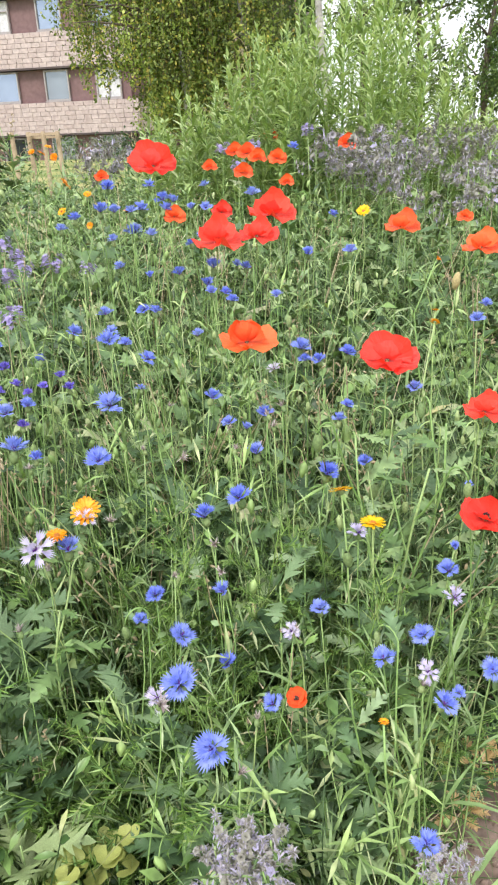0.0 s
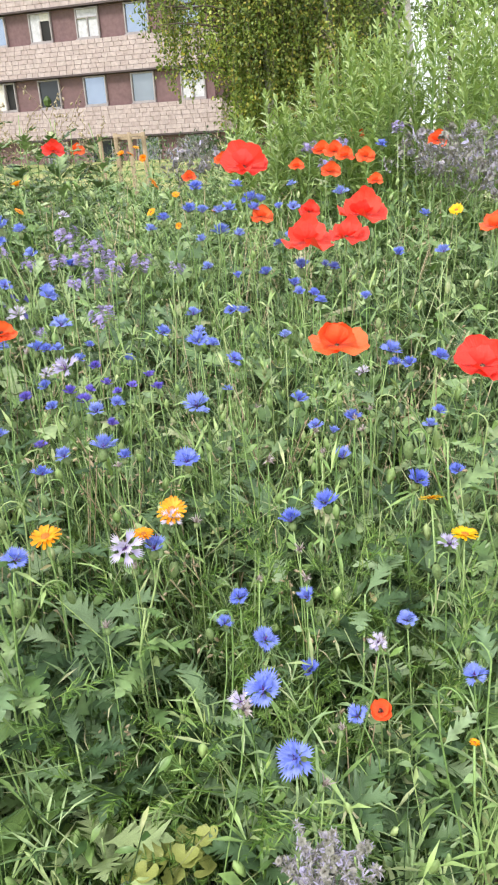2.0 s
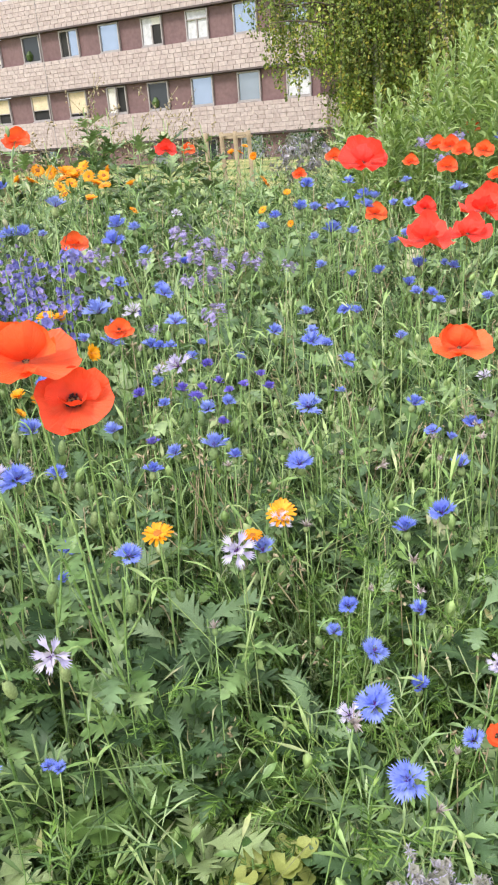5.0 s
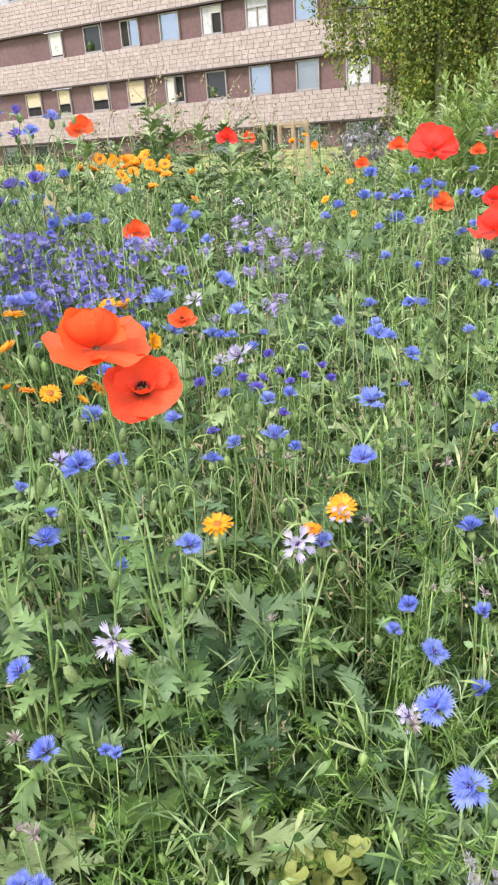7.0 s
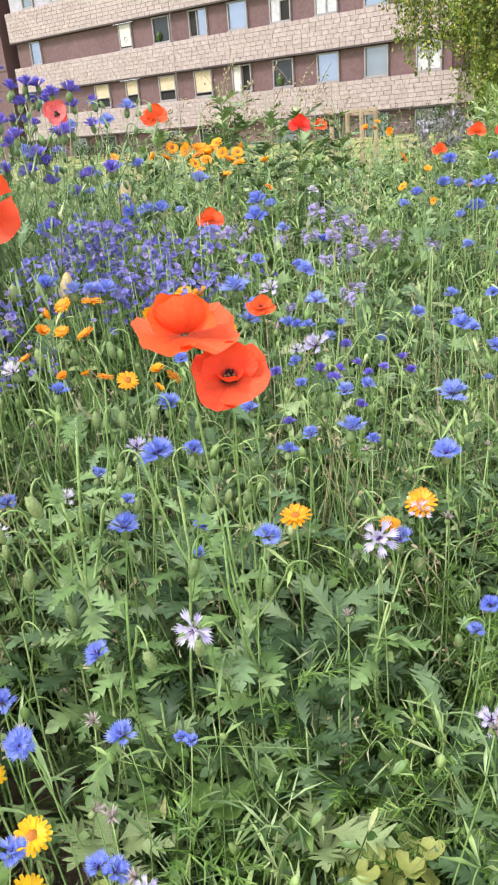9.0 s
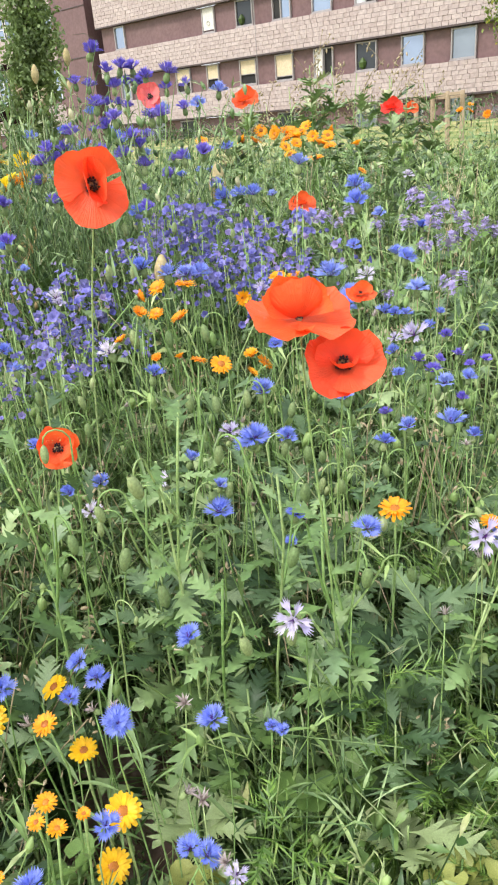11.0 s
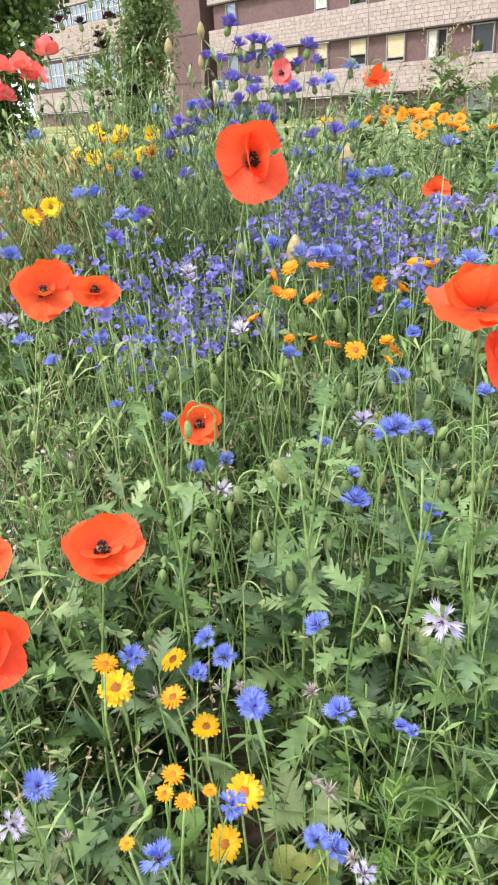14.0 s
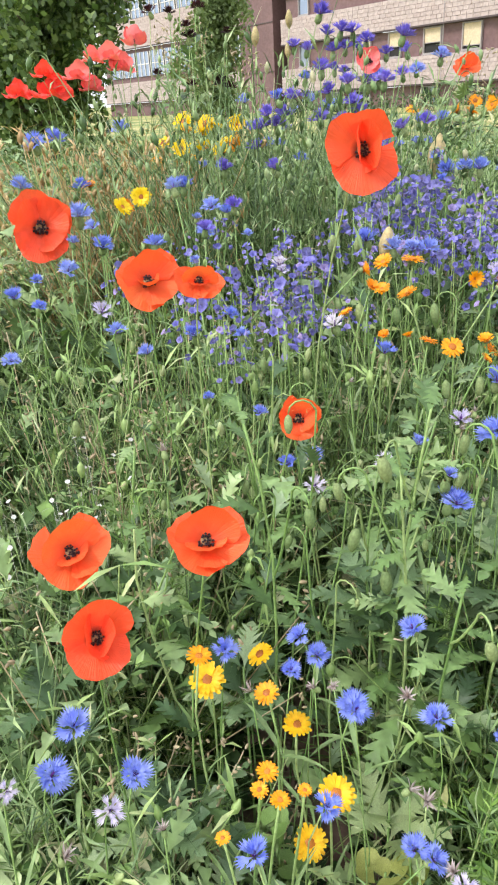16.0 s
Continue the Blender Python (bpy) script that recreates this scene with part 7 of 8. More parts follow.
poppy_bud(-0.734, 0.929, 0.729, 0.030)
poppy_bud(-0.788, 0.601, 0.610, 0.022)
poppy_bud(-0.884, 0.790, 0.722, 0.025)
poppy_bud(-0.937, 1.380, 0.918, 0.027)
poppy_bud(-0.783, 0.673, 0.634, 0.023)
poppy_bud(-0.650, 0.810, 0.651, 0.026)
poppy_bud(-0.513, 0.934, 0.674, 0.024)
poppy_bud(-0.645, 0.710, 0.601, 0.019)
poppy_bud(-0.986, 0.801, 0.759, 0.027)
poppy_bud(-0.922, 0.828, 0.749, 0.026)
poppy_bud(-0.676, 0.595, 0.565, 0.013)
poppy_bud(-1.357, 0.963, 0.903, 0.026)
poppy_bud(-1.106, 0.516, 0.727, 0.027)
poppy_bud(-0.826, 1.060, 0.803, 0.033)
poppy_bud(-0.697, 0.965, 0.730, 0.030)
poppy_bud(-0.626, 0.824, 0.650, 0.024)
poppy_bud(-1.168, 0.688, 0.791, 0.020)
poppy_bud(-1.090, 1.388, 0.931, 0.028)
poppy_bud(-0.942, 0.524, 0.651, 0.017)
poppy_bud(-0.844, 0.598, 0.636, 0.017)
poppy_bud(-0.758, 0.731, 0.650, 0.020)
poppy_bud(0.387, 1.381, 0.874, 0.034, ripe=True)
poppy_bud(-1.219, 1.806, 0.987, 0.101, ripe=True)
poppy_bud(-1.929, 1.943, 1.318, 0.053, ripe=True)
poppy_bud(-1.847, 2.010, 1.359, 0.049, ripe=True)
poppy_bud(-1.855, 2.010, 1.273, 0.041, ripe=True)
poppy_bud(-1.006, 1.204, 0.879, 0.064, ripe=True)
pincushion(-2.178, 1.738, 1.400, 0.053)
pincushion(-2.137, 1.782, 1.393, 0.049)
pincushion(-2.104, 1.819, 1.356, 0.045)
pincushion(-2.102, 1.825, 1.325, 0.057)
pincushion(-2.014, 1.906, 1.331, 0.045)
pincushion(-2.181, 1.750, 1.228, 0.045)
pincushion(-2.108, 1.827, 1.191, 0.041)
pincushion(-2.042, 1.890, 1.189, 0.070)
pincushion(-2.022, 1.908, 1.175, 0.053)
pincushion(-2.073, 1.843, 1.404, 0.049)
pincushion(-2.080, 1.777, 1.452, 0.053)
weed(-1.61, 3.30, 1.35)
weed(-1.50, 3.35, 1.22)
weed(-1.58, 3.32, 1.21)
weed(-1.45, 3.37, 1.28)
weed(-1.29, 3.44, 1.25)
weed(-1.22, 3.46, 1.22)
weed(-1.39, 3.40, 1.19)
weed(-1.17, 3.47, 1.14)
weed(-1.10, 3.49, 1.13)
weed(-1.76, 3.23, 1.19)
weed(-1.49, 3.10, 1.31)
weed(-1.39, 3.14, 1.31)
weed(-1.18, 3.23, 1.25)
weed(-1.29, 3.18, 1.22)
weed(-1.56, 3.06, 1.24)
weed(-1.19, 4.03, 1.24)
weed(-0.51, 4.17, 1.21)
weed(-0.33, 4.19, 1.21)
weed(-0.18, 4.20, 1.27)
weed(-0.11, 4.20, 1.35)
weed(0.01, 4.20, 1.53)
weed(-0.24, 4.19, 1.23)
weed(-1.62, 2.66, 1.18)
weed(-1.55, 2.70, 1.22)
weed(-1.65, 2.65, 1.13)
weed(-2.38, 2.08, 1.42)
weed(-2.33, 2.13, 1.33)
weed(-2.30, 2.16, 1.25)
weed(-2.43, 2.03, 1.35)
cornflower(-0.355, 1.941, 0.967, 0.040, 0.10, hue="blue")
cornflower(-0.211, 2.041, 0.979, 0.038, 0.10, hue="blue")
cornflower(-0.237, 1.720, 0.935, 0.035, 0.10, hue="blue")
cornflower(-0.119, 1.965, 0.967, 0.037, 0.10, hue="blue")
cornflower(-0.084, 1.424, 0.858, 0.029, 0.10, hue="blue")
cornflower(-0.034, 1.522, 0.893, 0.024, 0.10, hue="blue")
cornflower(-0.136, 1.636, 0.924, 0.026, 0.10, hue="blue")
cornflower(-0.213, 1.490, 0.881, 0.024, 0.10, hue="blue")
cornflower(-0.267, 1.303, 0.817, 0.025, 0.10, hue="blue")
cornflower(-0.236, 1.262, 0.802, 0.029, 0.10, hue="blue")
cornflower(-0.312, 1.943, 0.966, 0.040, 0.10, hue="blue")
cornflower(-0.226, 1.961, 0.967, 0.043, 0.10, hue="blue")
cornflower(-0.215, 1.373, 0.838, 0.026, 0.10, hue="blue")
cornflower(-0.627, 1.218, 0.818, 0.042, 0.10, hue="blue")
cornflower(-0.506, 1.129, 0.771, 0.027, 0.10, hue="blue")
cornflower(-1.532, 2.075, 1.034, 0.051, 0.10, hue="violet")
cornflower(-1.635, 2.126, 1.162, 0.070, 0.10, hue="violet")
cornflower(-1.546, 2.189, 1.182, 0.053, 0.10, hue="violet")
cornflower(-0.407, 1.150, 0.768, 0.023, 0.10, hue="violet")
cornflower(-1.367, 1.678, 0.984, 0.036, 0.10, hue="violet")
cornflower(-1.994, 2.131, 1.070, 0.044, 0.10, hue="blue")
cornflower(-1.307, 1.923, 1.005, 0.035, 0.10, hue="blue")
cornflower(-1.000, 1.699, 0.960, 0.030, 0.10, hue="blue")
cornflower(-0.591, 1.406, 0.877, 0.035, 0.10, hue="blue")
cornflower(-1.688, 1.419, 0.986, 0.039, 0.10, hue="blue")
cornflower(-1.410, 1.149, 0.935, 0.045, 0.10, hue="blue")
cornflower(-0.535, 1.225, 0.810, 0.025, 0.10, hue="blue")
cornflower(-1.082, 1.574, 0.951, 0.029, 0.10, hue="blue")
marigold(-0.866, 1.976, 0.987, 0.029, 0.25, hue="orange")
cornflower(-1.589, 1.244, 0.961, 0.052, 0.10, hue="blue")
cornflower(-1.479, 0.826, 0.910, 0.028, 0.10, hue="blue")
cornflower(-1.730, 1.737, 1.016, 0.050, 0.10, hue="blue")
cornflower(-1.685, 1.748, 1.015, 0.043, 0.10, hue="blue")
cornflower(-1.384, 1.073, 0.924, 0.025, 0.10, hue="blue")
cornflower(-1.246, 1.075, 0.900, 0.023, 0.10, hue="blue")
cornflower(-1.337, 1.911, 1.006, 0.035, 0.10, hue="blue")
marigold(-1.614, 1.140, 0.954, 0.034, 0.15, hue="yellow")
marigold(-0.800, 0.993, 0.777, 0.032, 0.25, hue="orange")
marigold(-0.702, 1.164, 0.814, 0.037, 0.25, hue="orange")
phacelia(-0.503, 1.560, 0.917, 0.038)
phacelia(-0.753, 1.577, 0.931, 0.035)
phacelia(-0.743, 1.490, 0.921, 0.031)
phacelia(-0.564, 1.272, 0.827, 0.028)
phacelia(-0.546, 1.439, 0.884, 0.035)
bugloss(-1.199, 1.437, 0.952, 0.074)
bugloss(-1.129, 1.471, 0.918, 0.069)
bugloss(-0.987, 1.357, 0.885, 0.062)
bugloss(-0.913, 1.291, 0.895, 0.062)
bugloss(-0.950, 1.477, 0.896, 0.059)
bugloss(-0.924, 1.443, 0.947, 0.063)
bugloss(-0.918, 1.308, 0.885, 0.061)
bugloss(-0.810, 1.261, 0.906, 0.057)
bugloss(-0.873, 1.383, 0.874, 0.058)
bugloss(-1.196, 1.537, 0.982, 0.065)
bugloss(-1.042, 1.260, 0.896, 0.060)
bugloss(-1.017, 1.151, 0.880, 0.056)
bugloss(-0.948, 1.550, 0.939, 0.063)
bugloss(-0.803, 1.326, 0.878, 0.054)
bugloss(-1.231, 0.890, 0.927, 0.058)
bugloss(-1.367, 1.115, 0.922, 0.056)
bugloss(-1.304, 0.806, 0.880, 0.055)
bugloss(-1.204, 1.121, 0.884, 0.056)
bugloss(-1.197, 1.131, 0.907, 0.054)
bugloss(-1.158, 1.012, 0.845, 0.055)
bugloss(-1.145, 0.873, 0.829, 0.051)
bugloss(-1.088, 1.045, 0.826, 0.050)
bugloss(-1.092, 0.847, 0.755, 0.049)
bugloss(-1.035, 0.997, 0.816, 0.050)
bugloss(-1.138, 1.051, 0.807, 0.049)
bugloss(-1.012, 0.927, 0.798, 0.050)
bugloss(-0.991, 0.995, 0.805, 0.047)
bugloss(-1.244, 1.533, 0.942, 0.071)
bugloss(-1.259, 1.669, 0.952, 0.070)
bugloss(-1.084, 1.461, 0.973, 0.063)
bugloss(-0.997, 1.522, 0.899, 0.057)
bugloss(-0.930, 1.480, 0.907, 0.058)
bugloss(-0.978, 1.370, 0.900, 0.055)
bugloss(-1.282, 0.915, 0.820, 0.052)
bugloss(-1.185, 1.003, 0.805, 0.049)
bugloss(-1.118, 0.988, 0.815, 0.047)
bugloss(-0.933, 1.021, 0.808, 0.048)
bugloss(-0.947, 1.184, 0.870, 0.053)
bugloss(-1.247, 0.985, 0.863, 0.052)
bugloss(-1.119, 0.941, 0.918, 0.052)
bugloss(-1.105, 0.851, 0.797, 0.046)
bugloss(-0.847, 1.311, 0.821, 0.055)
bugloss(-0.060, 0.518, 0.466, 0.041, grey=True)
bugloss(-0.049, 0.533, 0.464, 0.041, grey=True)
bugloss(-0.033, 0.523, 0.468, 0.041, grey=True)
bugloss(-0.019, 0.519, 0.464, 0.041, grey=True)
bugloss(-0.007, 0.514, 0.461, 0.041, grey=True)
bugloss(-0.042, 0.506, 0.456, 0.041, grey=True)
bugloss(-0.025, 0.500, 0.463, 0.040, grey=True)
bugloss(-0.010, 0.494, 0.459, 0.040, grey=True)
bugloss(-0.001, 0.523, 0.467, 0.041, grey=True)
bugloss(-0.054, 0.500, 0.452, 0.041, grey=True)
bugloss(0.164, 0.488, 0.474, 0.033, grey=True)
bugloss(0.179, 0.494, 0.482, 0.033, grey=True)
bugloss(0.193, 0.478, 0.474, 0.033, grey=True)
bugloss(0.169, 0.474, 0.477, 0.033, grey=True)
phacelia(-0.554, 1.523, 0.913, 0.051)
phacelia(-0.600, 1.516, 0.915, 0.046)
phacelia(-0.480, 1.513, 0.900, 0.043)
cornflower(-0.381, 1.219, 0.790, 0.025, 0.10, hue="blue")
cornflower(-0.470, 1.211, 0.794, 0.027, 0.10, hue="blue")
cornflower(-0.435, 1.110, 0.751, 0.030, 0.10, hue="violet")
cornflower(-0.462, 1.125, 0.761, 0.030, 0.10, hue="violet")
cornflower(-0.318, 1.151, 0.759, 0.024, 0.10, hue="violet")
cornflower(-1.513, 1.311, 0.994, 0.050, 0.10, hue="violet")
cornflower(-1.407, 1.371, 0.991, 0.049, 0.10, hue="violet")
cornflower(-1.581, 1.510, 1.023, 0.054, 0.10, hue="violet")
cornflower(-1.611, 1.564, 1.068, 0.056, 0.10, hue="violet")
cornflower(-1.564, 1.606, 1.096, 0.056, 0.10, hue="violet")
cornflower(-1.545, 1.622, 1.135, 0.056, 0.10, hue="violet")
cornflower(-1.472, 1.681, 1.143, 0.056, 0.10, hue="violet")
cornflower(-1.420, 1.719, 1.116, 0.056, 0.10, hue="violet")
cornflower(-1.401, 1.733, 1.040, 0.056, 0.10, hue="violet")
cornflower(-1.170, 1.407, 0.970, 0.045, 0.10, hue="violet")
cornflower(-1.311, 1.793, 1.051, 0.056, 0.10, hue="violet")
cornflower(-1.264, 1.821, 1.061, 0.056, 0.10, hue="violet")
cornflower(-1.285, 1.679, 1.014, 0.053, 0.10, hue="violet")
cornflower(-1.280, 0.991, 0.921, 0.039, 0.10, hue="violet")
cornflower(-1.294, 1.092, 0.949, 0.041, 0.10, hue="violet")
cornflower(-1.355, 1.764, 1.162, 0.056, 0.10, hue="violet")
cornflower(-1.485, 1.671, 1.198, 0.056, 0.10, hue="violet")
cornflower(-1.577, 1.594, 1.073, 0.056, 0.10, hue="violet")
cornflower(-1.597, 1.577, 1.099, 0.056, 0.10, hue="violet")
cornflower(-1.404, 1.731, 1.089, 0.056, 0.10, hue="violet")
cornflower(-1.442, 1.704, 1.071, 0.056, 0.10, hue="violet")
cornflower(-1.489, 1.667, 1.082, 0.056, 0.10, hue="violet")
marigold(-1.868, 1.628, 1.083, 0.062, 0.35, hue="lemon")
marigold(-1.873, 1.624, 1.060, 0.062, 0.35, hue="lemon")
marigold(-1.726, 1.473, 1.024, 0.056, 0.35, hue="lemon")
marigold(-1.794, 1.449, 1.029, 0.057, 0.35, hue="lemon")
marigold(-1.914, 1.496, 1.041, 0.061, 0.35, hue="lemon")
marigold(-1.741, 1.569, 1.034, 0.058, 0.35, hue="lemon")
marigold(-1.914, 1.583, 1.092, 0.062, 0.35, hue="lemon")
marigold(-1.801, 1.690, 1.075, 0.062, 0.35, hue="lemon")
marigold(-1.680, 1.490, 1.021, 0.056, 0.35, hue="lemon")
marigold(-1.537, 1.063, 0.963, 0.046, 0.35, hue="lemon")
marigold(-1.512, 0.984, 0.953, 0.044, 0.35, hue="lemon")
marigold(-1.850, 1.645, 1.079, 0.062, 0.35, hue="lemon")
marigold(-1.634, 2.417, 1.076, 0.049, 0.45, hue="orange")
marigold(-1.408, 2.559, 1.077, 0.050, 0.45, hue="orange")
marigold(-1.310, 2.452, 1.064, 0.047, 0.45, hue="orange")
marigold(-1.336, 2.628, 1.080, 0.050, 0.45, hue="orange")
marigold(-1.221, 2.472, 1.063, 0.046, 0.45, hue="orange")
marigold(-1.115, 2.300, 1.046, 0.044, 0.45, hue="orange")
marigold(-1.176, 2.492, 1.063, 0.046, 0.45, hue="orange")
marigold(-1.227, 2.258, 1.046, 0.044, 0.45, hue="orange")
marigold(-1.211, 2.311, 1.050, 0.044, 0.45, hue="orange")
marigold(-1.518, 2.659, 1.090, 0.052, 0.45, hue="orange")
marigold(-1.363, 2.737, 1.090, 0.052, 0.45, hue="orange")
marigold(-1.201, 2.601, 1.073, 0.049, 0.45, hue="orange")
spent_bloom(-0.300, 0.846, 0.596, 0.028)
spent_bloom(-0.038, 1.035, 0.689, 0.023)
spent_bloom(0.025, 1.067, 0.713, 0.024)
spent_bloom(-0.183, 1.043, 0.689, 0.022)
spent_bloom(-0.354, 0.997, 0.684, 0.024)
spent_bloom(-0.058, 0.841, 0.588, 0.024)


# ---- leafy poppy plants with nodding buds ----
STALK_LEAVES = [tri_mesh("leaf", *cutleaf(L, w, e, b, 4)) for L, w, e, b in ((0.1, 0.045, 42, 60), (0.085, 0.036, 30, 50), (0.115, 0.05, 55, 80), (0.07, 0.028, 25, 20), (0.095, 0.04, 10, 40))]


def poppy_plant(x, y, z, buds=1, lean=0.0):
    """An unopened poppy plant: a thick pale stalk, cut leaves held upward, buds nodding on hooked stalks."""
    fx, fy = x + rng.normal() * 0.03 + lean, y + rng.uniform(0.0, 0.05)
    root = new("poppy_plant")
    g = float(ground_z(fx, fy))
    root.location = (fx, fy, g)
    tagged(root, "leafy green poppy plant with nodding hairy buds", "poppy plant", "poppy plants not yet in bloom")
    head = np.array([x - fx, y - fy, z - g])
    line = stem_line((0, 0, 0), head, (0, 0, 1), 7)
    s = np.linspace(0, 1, 7)
    line[:, 0] += 0.02 * np.sin(5 * s + x * 40) * s
    line[:, 1] += 0.02 * np.cos(4 * s + y * 40) * s
    part("stem", hairy_stem(line, 0.0021), M_STEM, root)
    for k in range(11):
        q = 0.22 + 0.78 * k / 10
        at = [np.interp(q, s, line[:, i]) for i in range(3)]
        size = (1.15 - 0.55 * q) * rng.uniform(0.8, 1.25)
        part("leaf", STALK_LEAVES[rng.integers(5)], M_POPPYLEAF, root, at=pose(*at, rng.uniform(-25, 25), rng.uniform(-12, 12), 137.5 * k + rng.uniform(-25, 25)) @ Matrix.Scale(size, 4))
    for k in range(buds):
        q = rng.uniform(0.55, 0.9)
        base = np.array([np.interp(q, s, line[:, i]) for i in range(3)])
        a = rng.uniform(0, 6.28)
        out = np.array([np.cos(a), np.sin(a), 0])
        rise = rng.uniform(0.07, 0.15)
        t = np.linspace(0, 1, 6)[:, None]
        up = base + out * (0.05 * t ** 0.8) + np.array([0, 0, rise]) * t
        R = rng.uniform(0.012, 0.02)
        bow = np.array([up[-1] + out * R * (1 - np.cos(w)) + np.array([0, 0, R * np.sin(w)]) for w in np.linspace(0.5, 3.2, 6)])
        hook = np.vstack([up, bow])
        stalk = part("bud_stalk", hairy_stem(hook, 0.0015), M_STEM, root)
        h = rng.uniform(0.024, 0.036)
        part("bud", BUD_MESH, M_BUD, stalk, at=pose(*(hook[-1] - (0, 0, 0.45 * h)), 180 + rng.uniform(-15, 15), rng.uniform(-15, 15)) @ Matrix.Scale(h, 4))


for x, y, z, buds in ((-0.83, 0.579, 0.8, 1), (-0.617, 0.67, 0.84, 2), (-0.451, 0.687, 0.7, 2), (-0.727, 0.676, 0.7, 2), (-0.56, 0.619, 0.66, 1), (-0.914, 0.466, 0.66, 2),
                      (-0.65, 0.66, 0.76, 1), (-0.541, 0.72, 0.74, 2), (-0.454, 0.735, 0.72, 2), (-0.28, 0.804, 0.56, 1), (0.164, 0.988, 0.72, 2), (0.214, 0.875, 0.72, 2),
                      (0.26, 0.95, 0.76, 2), (-0.95, 0.7, 0.74, 2), (-1.05, 0.55, 0.7, 1), (-0.72, 0.82, 0.72, 1)):
    poppy_plant(x, y, z, buds)


# ---- leaf clumps, dry stems and litter low in the bed ----
FORMS = {}


def leaf_forms(material, broad_leaf):
    """Leaf shapes of unit length, kept for each material."""
    key = (material.name, broad_leaf)
    if key not in FORMS:
        FORMS[key] = [tri_mesh("leaf", *(lobed(0.36, 0.5, e) if broad_leaf else cutleaf(1.3, 0.66, e, b, 5))) for e, b in ((20, 20), (35, 50), (50, 30), (60, 60), (30, 35), (45, 45))]
    return FORMS[key]


def leaf_clump(x, y, z, size, material, label, n=7, broad_leaf=False):
    """A clump of large leaves fanned out on short stalks."""
    root = new("leaf_clump")
    g = float(ground_z(x, y))
    root.location = (x, y, g)
    tagged(root, label, "leaves", "leaf clumps in the bed")
    part("stalk", tube([(0, 0, -0.01), (0, 0, (z - g) * 0.55), (0, 0, z - g)], [0.0025, 0.002, 0.0015], 5), M_STEM, root)
    for k in range(n):
        forms = leaf_forms(material, broad_leaf)
        part("leaf", forms[rng.integers(len(forms))], material, root, at=pose(0, 0, (z - g) * rng.uniform(0.7, 1.0), 0, 0, 137.5 * k + rng.uniform(-20, 20)) @ Matrix.Scale(size * rng.uniform(0.8, 1.15), 4))


PALE = "pale grey-green deeply lobed leaves low in the bed"
GOLD = "yellowing lobed leaves low in the bed"
leaf_clump(-0.6, 0.56, 0.3, 0.08, M_PALELEAF, PALE)
leaf_clump(-0.334, 0.66, 0.29, 0.08, M_PALELEAF, PALE)
leaf_clump(-0.262, 0.65, 0.28, 0.052, M_YELLOWLEAF, GOLD, 13, True)
leaf_clump(-0.215, 0.675, 0.27, 0.05, M_YELLOWLEAF, GOLD, 9, True)
leaf_clump(-0.569, 0.5, 0.25, 0.075, M_YELLOWLEAF, GOLD, 4, True)
RUST = "withered yellow-brown leaves over the bare soil"
for x, y, z, m in ((0.27, 0.9, 0.22, M_YELLOWLEAF), (0.22, 0.97, 0.28, M_DRY), (0.31, 0.83, 0.14, M_DRY), (0.18, 0.86, 0.24, M_YELLOWLEAF), (0.36, 0.9, 0.16, M_DRY), (0.13, 1.0, 0.36, M_YELLOWLEAF)):
    leaf_clump(x, y, z, 0.04, m, RUST, 6)
GREY = "grey-green feathery lobed leaves on an upright stalk"
for x, y, z, s in ((0.096, 0.8, 0.32, 0.09), (0.095, 0.715, 0.27, 0.08), (-0.43, 0.857, 0.45, 0.11), (-0.364, 0.854, 0.5, 0.1), (-0.7, 0.77, 0.5, 0.11),
                   (-0.64, 0.79, 0.47, 0.1), (-0.526, 0.93, 0.5, 0.1), (-0.8, 0.32, 0.33, 0.09), (-1.0, 0.33, 0.43, 0.1), (-0.84, 0.55, 0.4, 0.1),
                   (-0.37, 0.75, 0.36, 0.09), (-0.47, 0.74, 0.4, 0.1), (-0.72, 0.7, 0.52, 0.1), (-0.6, 0.85, 0.54, 0.1), (-0.2, 0.82, 0.38, 0.09)):
    leaf_clump(x, y, z, s * 0.75, M_BLADE, GREY, 10)
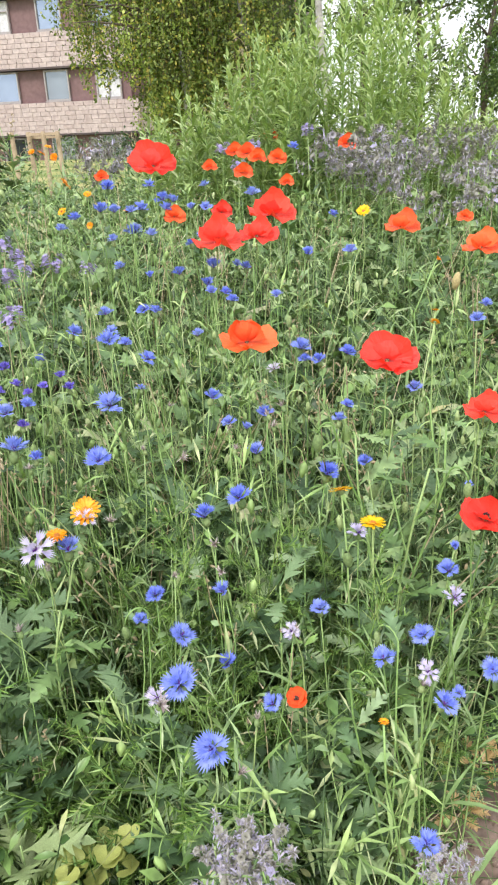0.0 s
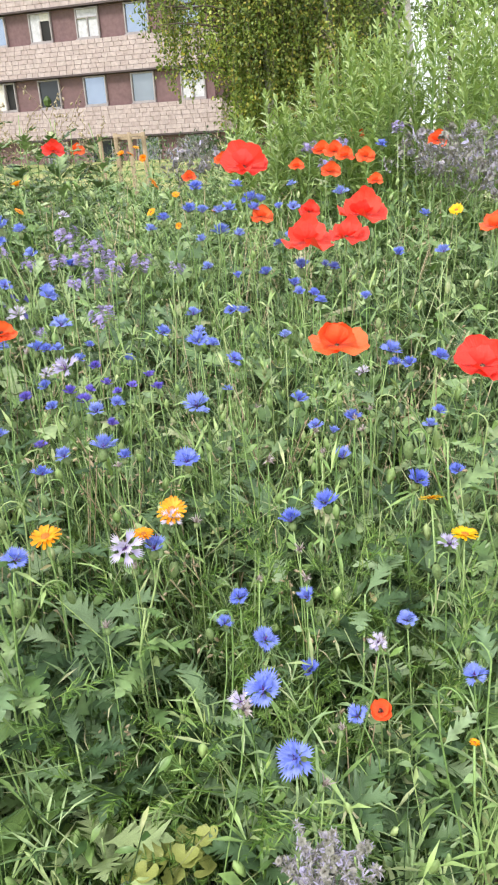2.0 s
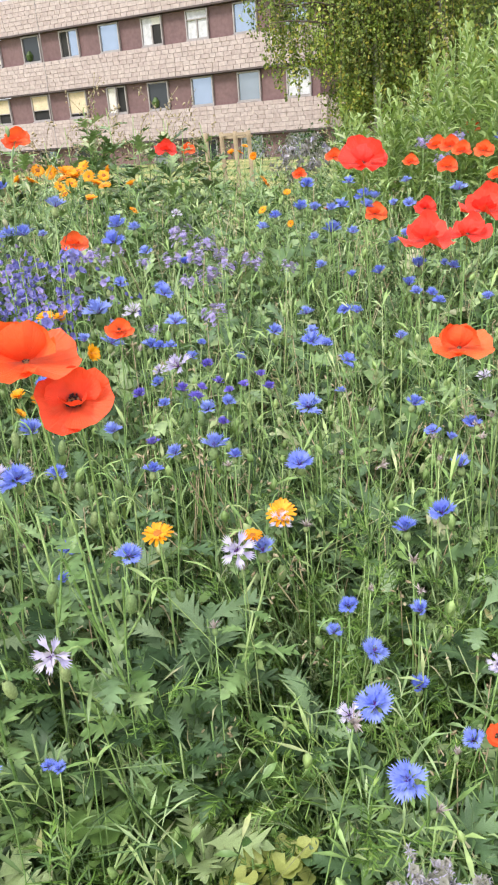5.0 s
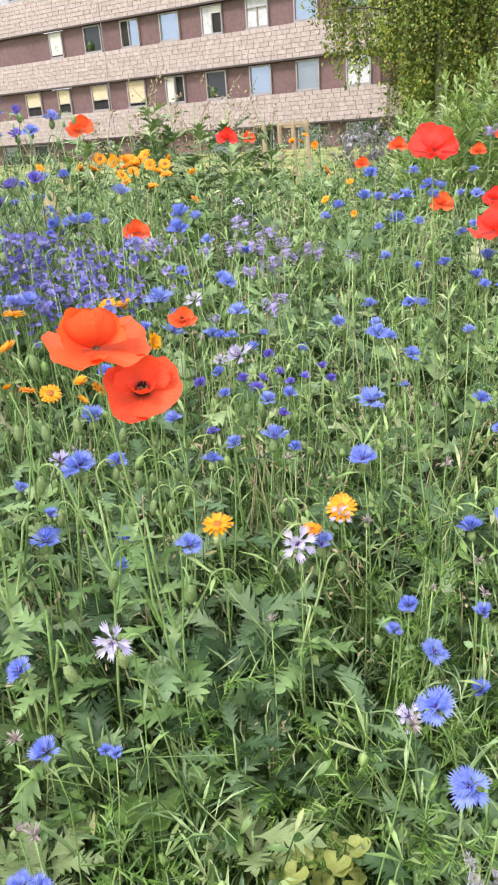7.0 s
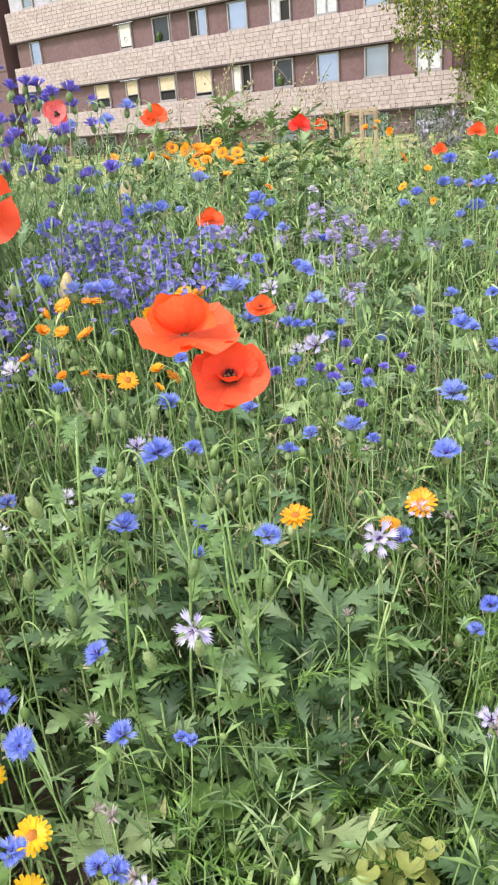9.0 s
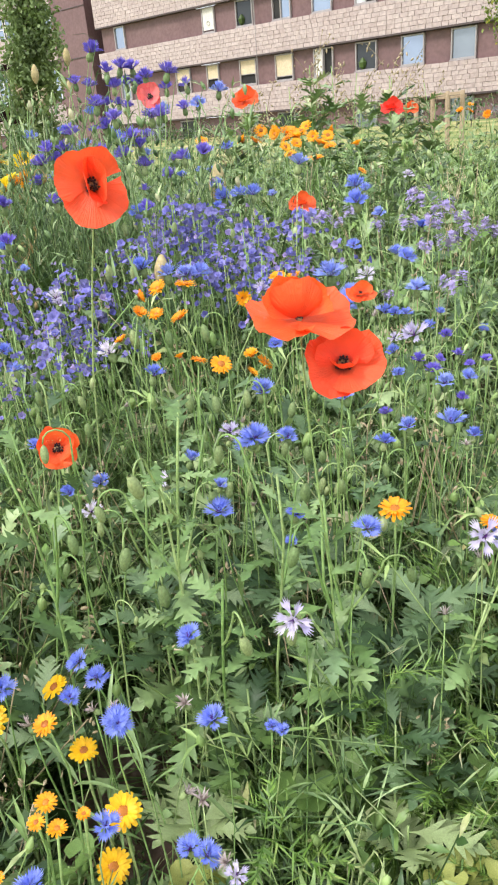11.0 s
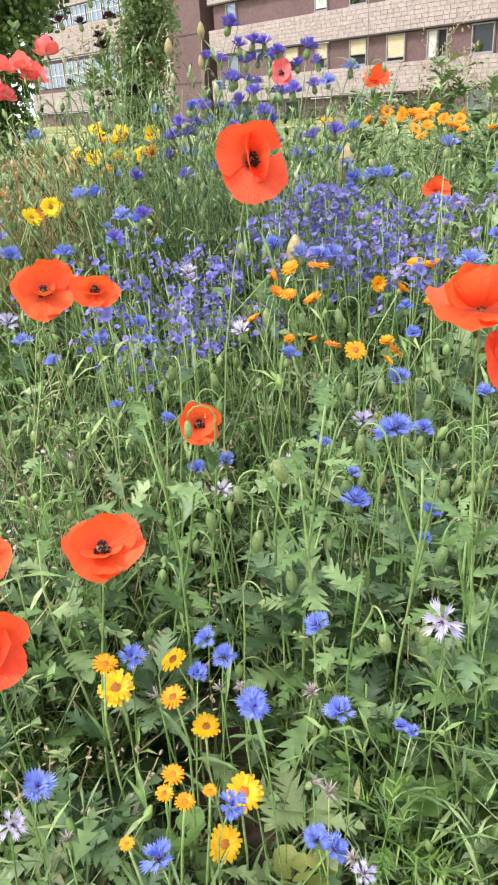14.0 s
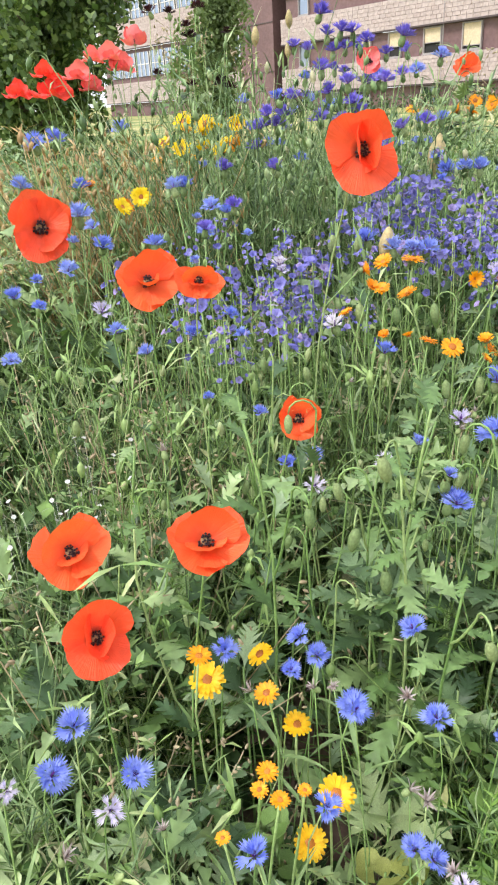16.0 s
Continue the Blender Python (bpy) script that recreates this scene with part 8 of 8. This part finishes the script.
for x, y, z in ((-0.356, 0.84, 0.36), (-0.37, 0.74, 0.31), (-0.3, 0.76, 0.3), (-0.42, 0.68, 0.3), (-0.48, 0.64, 0.3), (-0.7, 0.42, 0.3)):
    leaf_clump(x, y, z, 0.07, M_LEAF, "rounded green scalloped leaves low in the bed", 8, True)

for k in range(74):
    r, a = math.sqrt(rng.uniform(0.5 ** 2, 1.25 ** 2)), radians(rng.uniform(-20, 62))
    x, y = HEART[0] - r * math.sin(a), HEART[1] + r * math.cos(a)
    if off_bare(x, y) > 0.9:
        g = float(ground_z(x, y))
        leaf_clump(x, y, g + (float(canopy_z(x, y)) - g) * rng.uniform(0.5, 0.88), rng.uniform(0.05, 0.075), M_BLADE, GREY, 7)

white = Soup()
for k in range(45):
    x, y = -1.25 + rng.normal() * 0.07, 0.52 + rng.normal() * 0.1
    z = 0.55 + rng.normal() * 0.05
    petals = np.array([(0, 0, 0)] + [(0.0045 * np.cos(t), 0.0045 * np.sin(t), 0.001) for t in np.arange(8) * np.pi / 4])
    white.add((petals, np.array([(0, 1 + q, 1 + (q + 1) % 8) for q in range(8)])), turn(rng.uniform(-40, 40), rng.uniform(-40, 40)), (x, y, z))
    white.add(tube([(x, y, z - 0.12), (x, y, z)], 0.0003, 3))
stuff("white_blossom", white, M_WHITEFL, "tiny white blossoms on thread-like stems", "blossom")

dry = Soup()
for k in range(90):
    x, y = -2.02 + rng.normal() * 0.09, 1.36 + rng.normal() * 0.12
    g = float(ground_z(x, y))
    dry.add(shoot((1.1 - g) * rng.uniform(0.7, 1.0)), turn(rng.normal() * 9, rng.normal() * 9, rng.uniform(0, 360)), (x, y, g))
stuff("dry_stems", dry, M_DRY, "patch of dry straw-coloured stems among the flowers", "dry stems")

clods = Soup()
for k in range(260):
    x, y = 0.34 + rng.normal() * 0.12, 0.72 + rng.normal() * 0.16
    q = rng.uniform(0.003, 0.012)
    clods.add(lathe([(0.0, -0.5), (0.6, -0.3), (0.8, 0.1), (0.4, 0.5), (0.0, 0.55)], 6), turn(rng.uniform(0, 360), rng.uniform(0, 360)), (x, y, float(ground_z(x, y))), q)
stuff("soil_clods", clods, M_GROUND, "loose crumbs of brown soil on the bare patch", "soil")
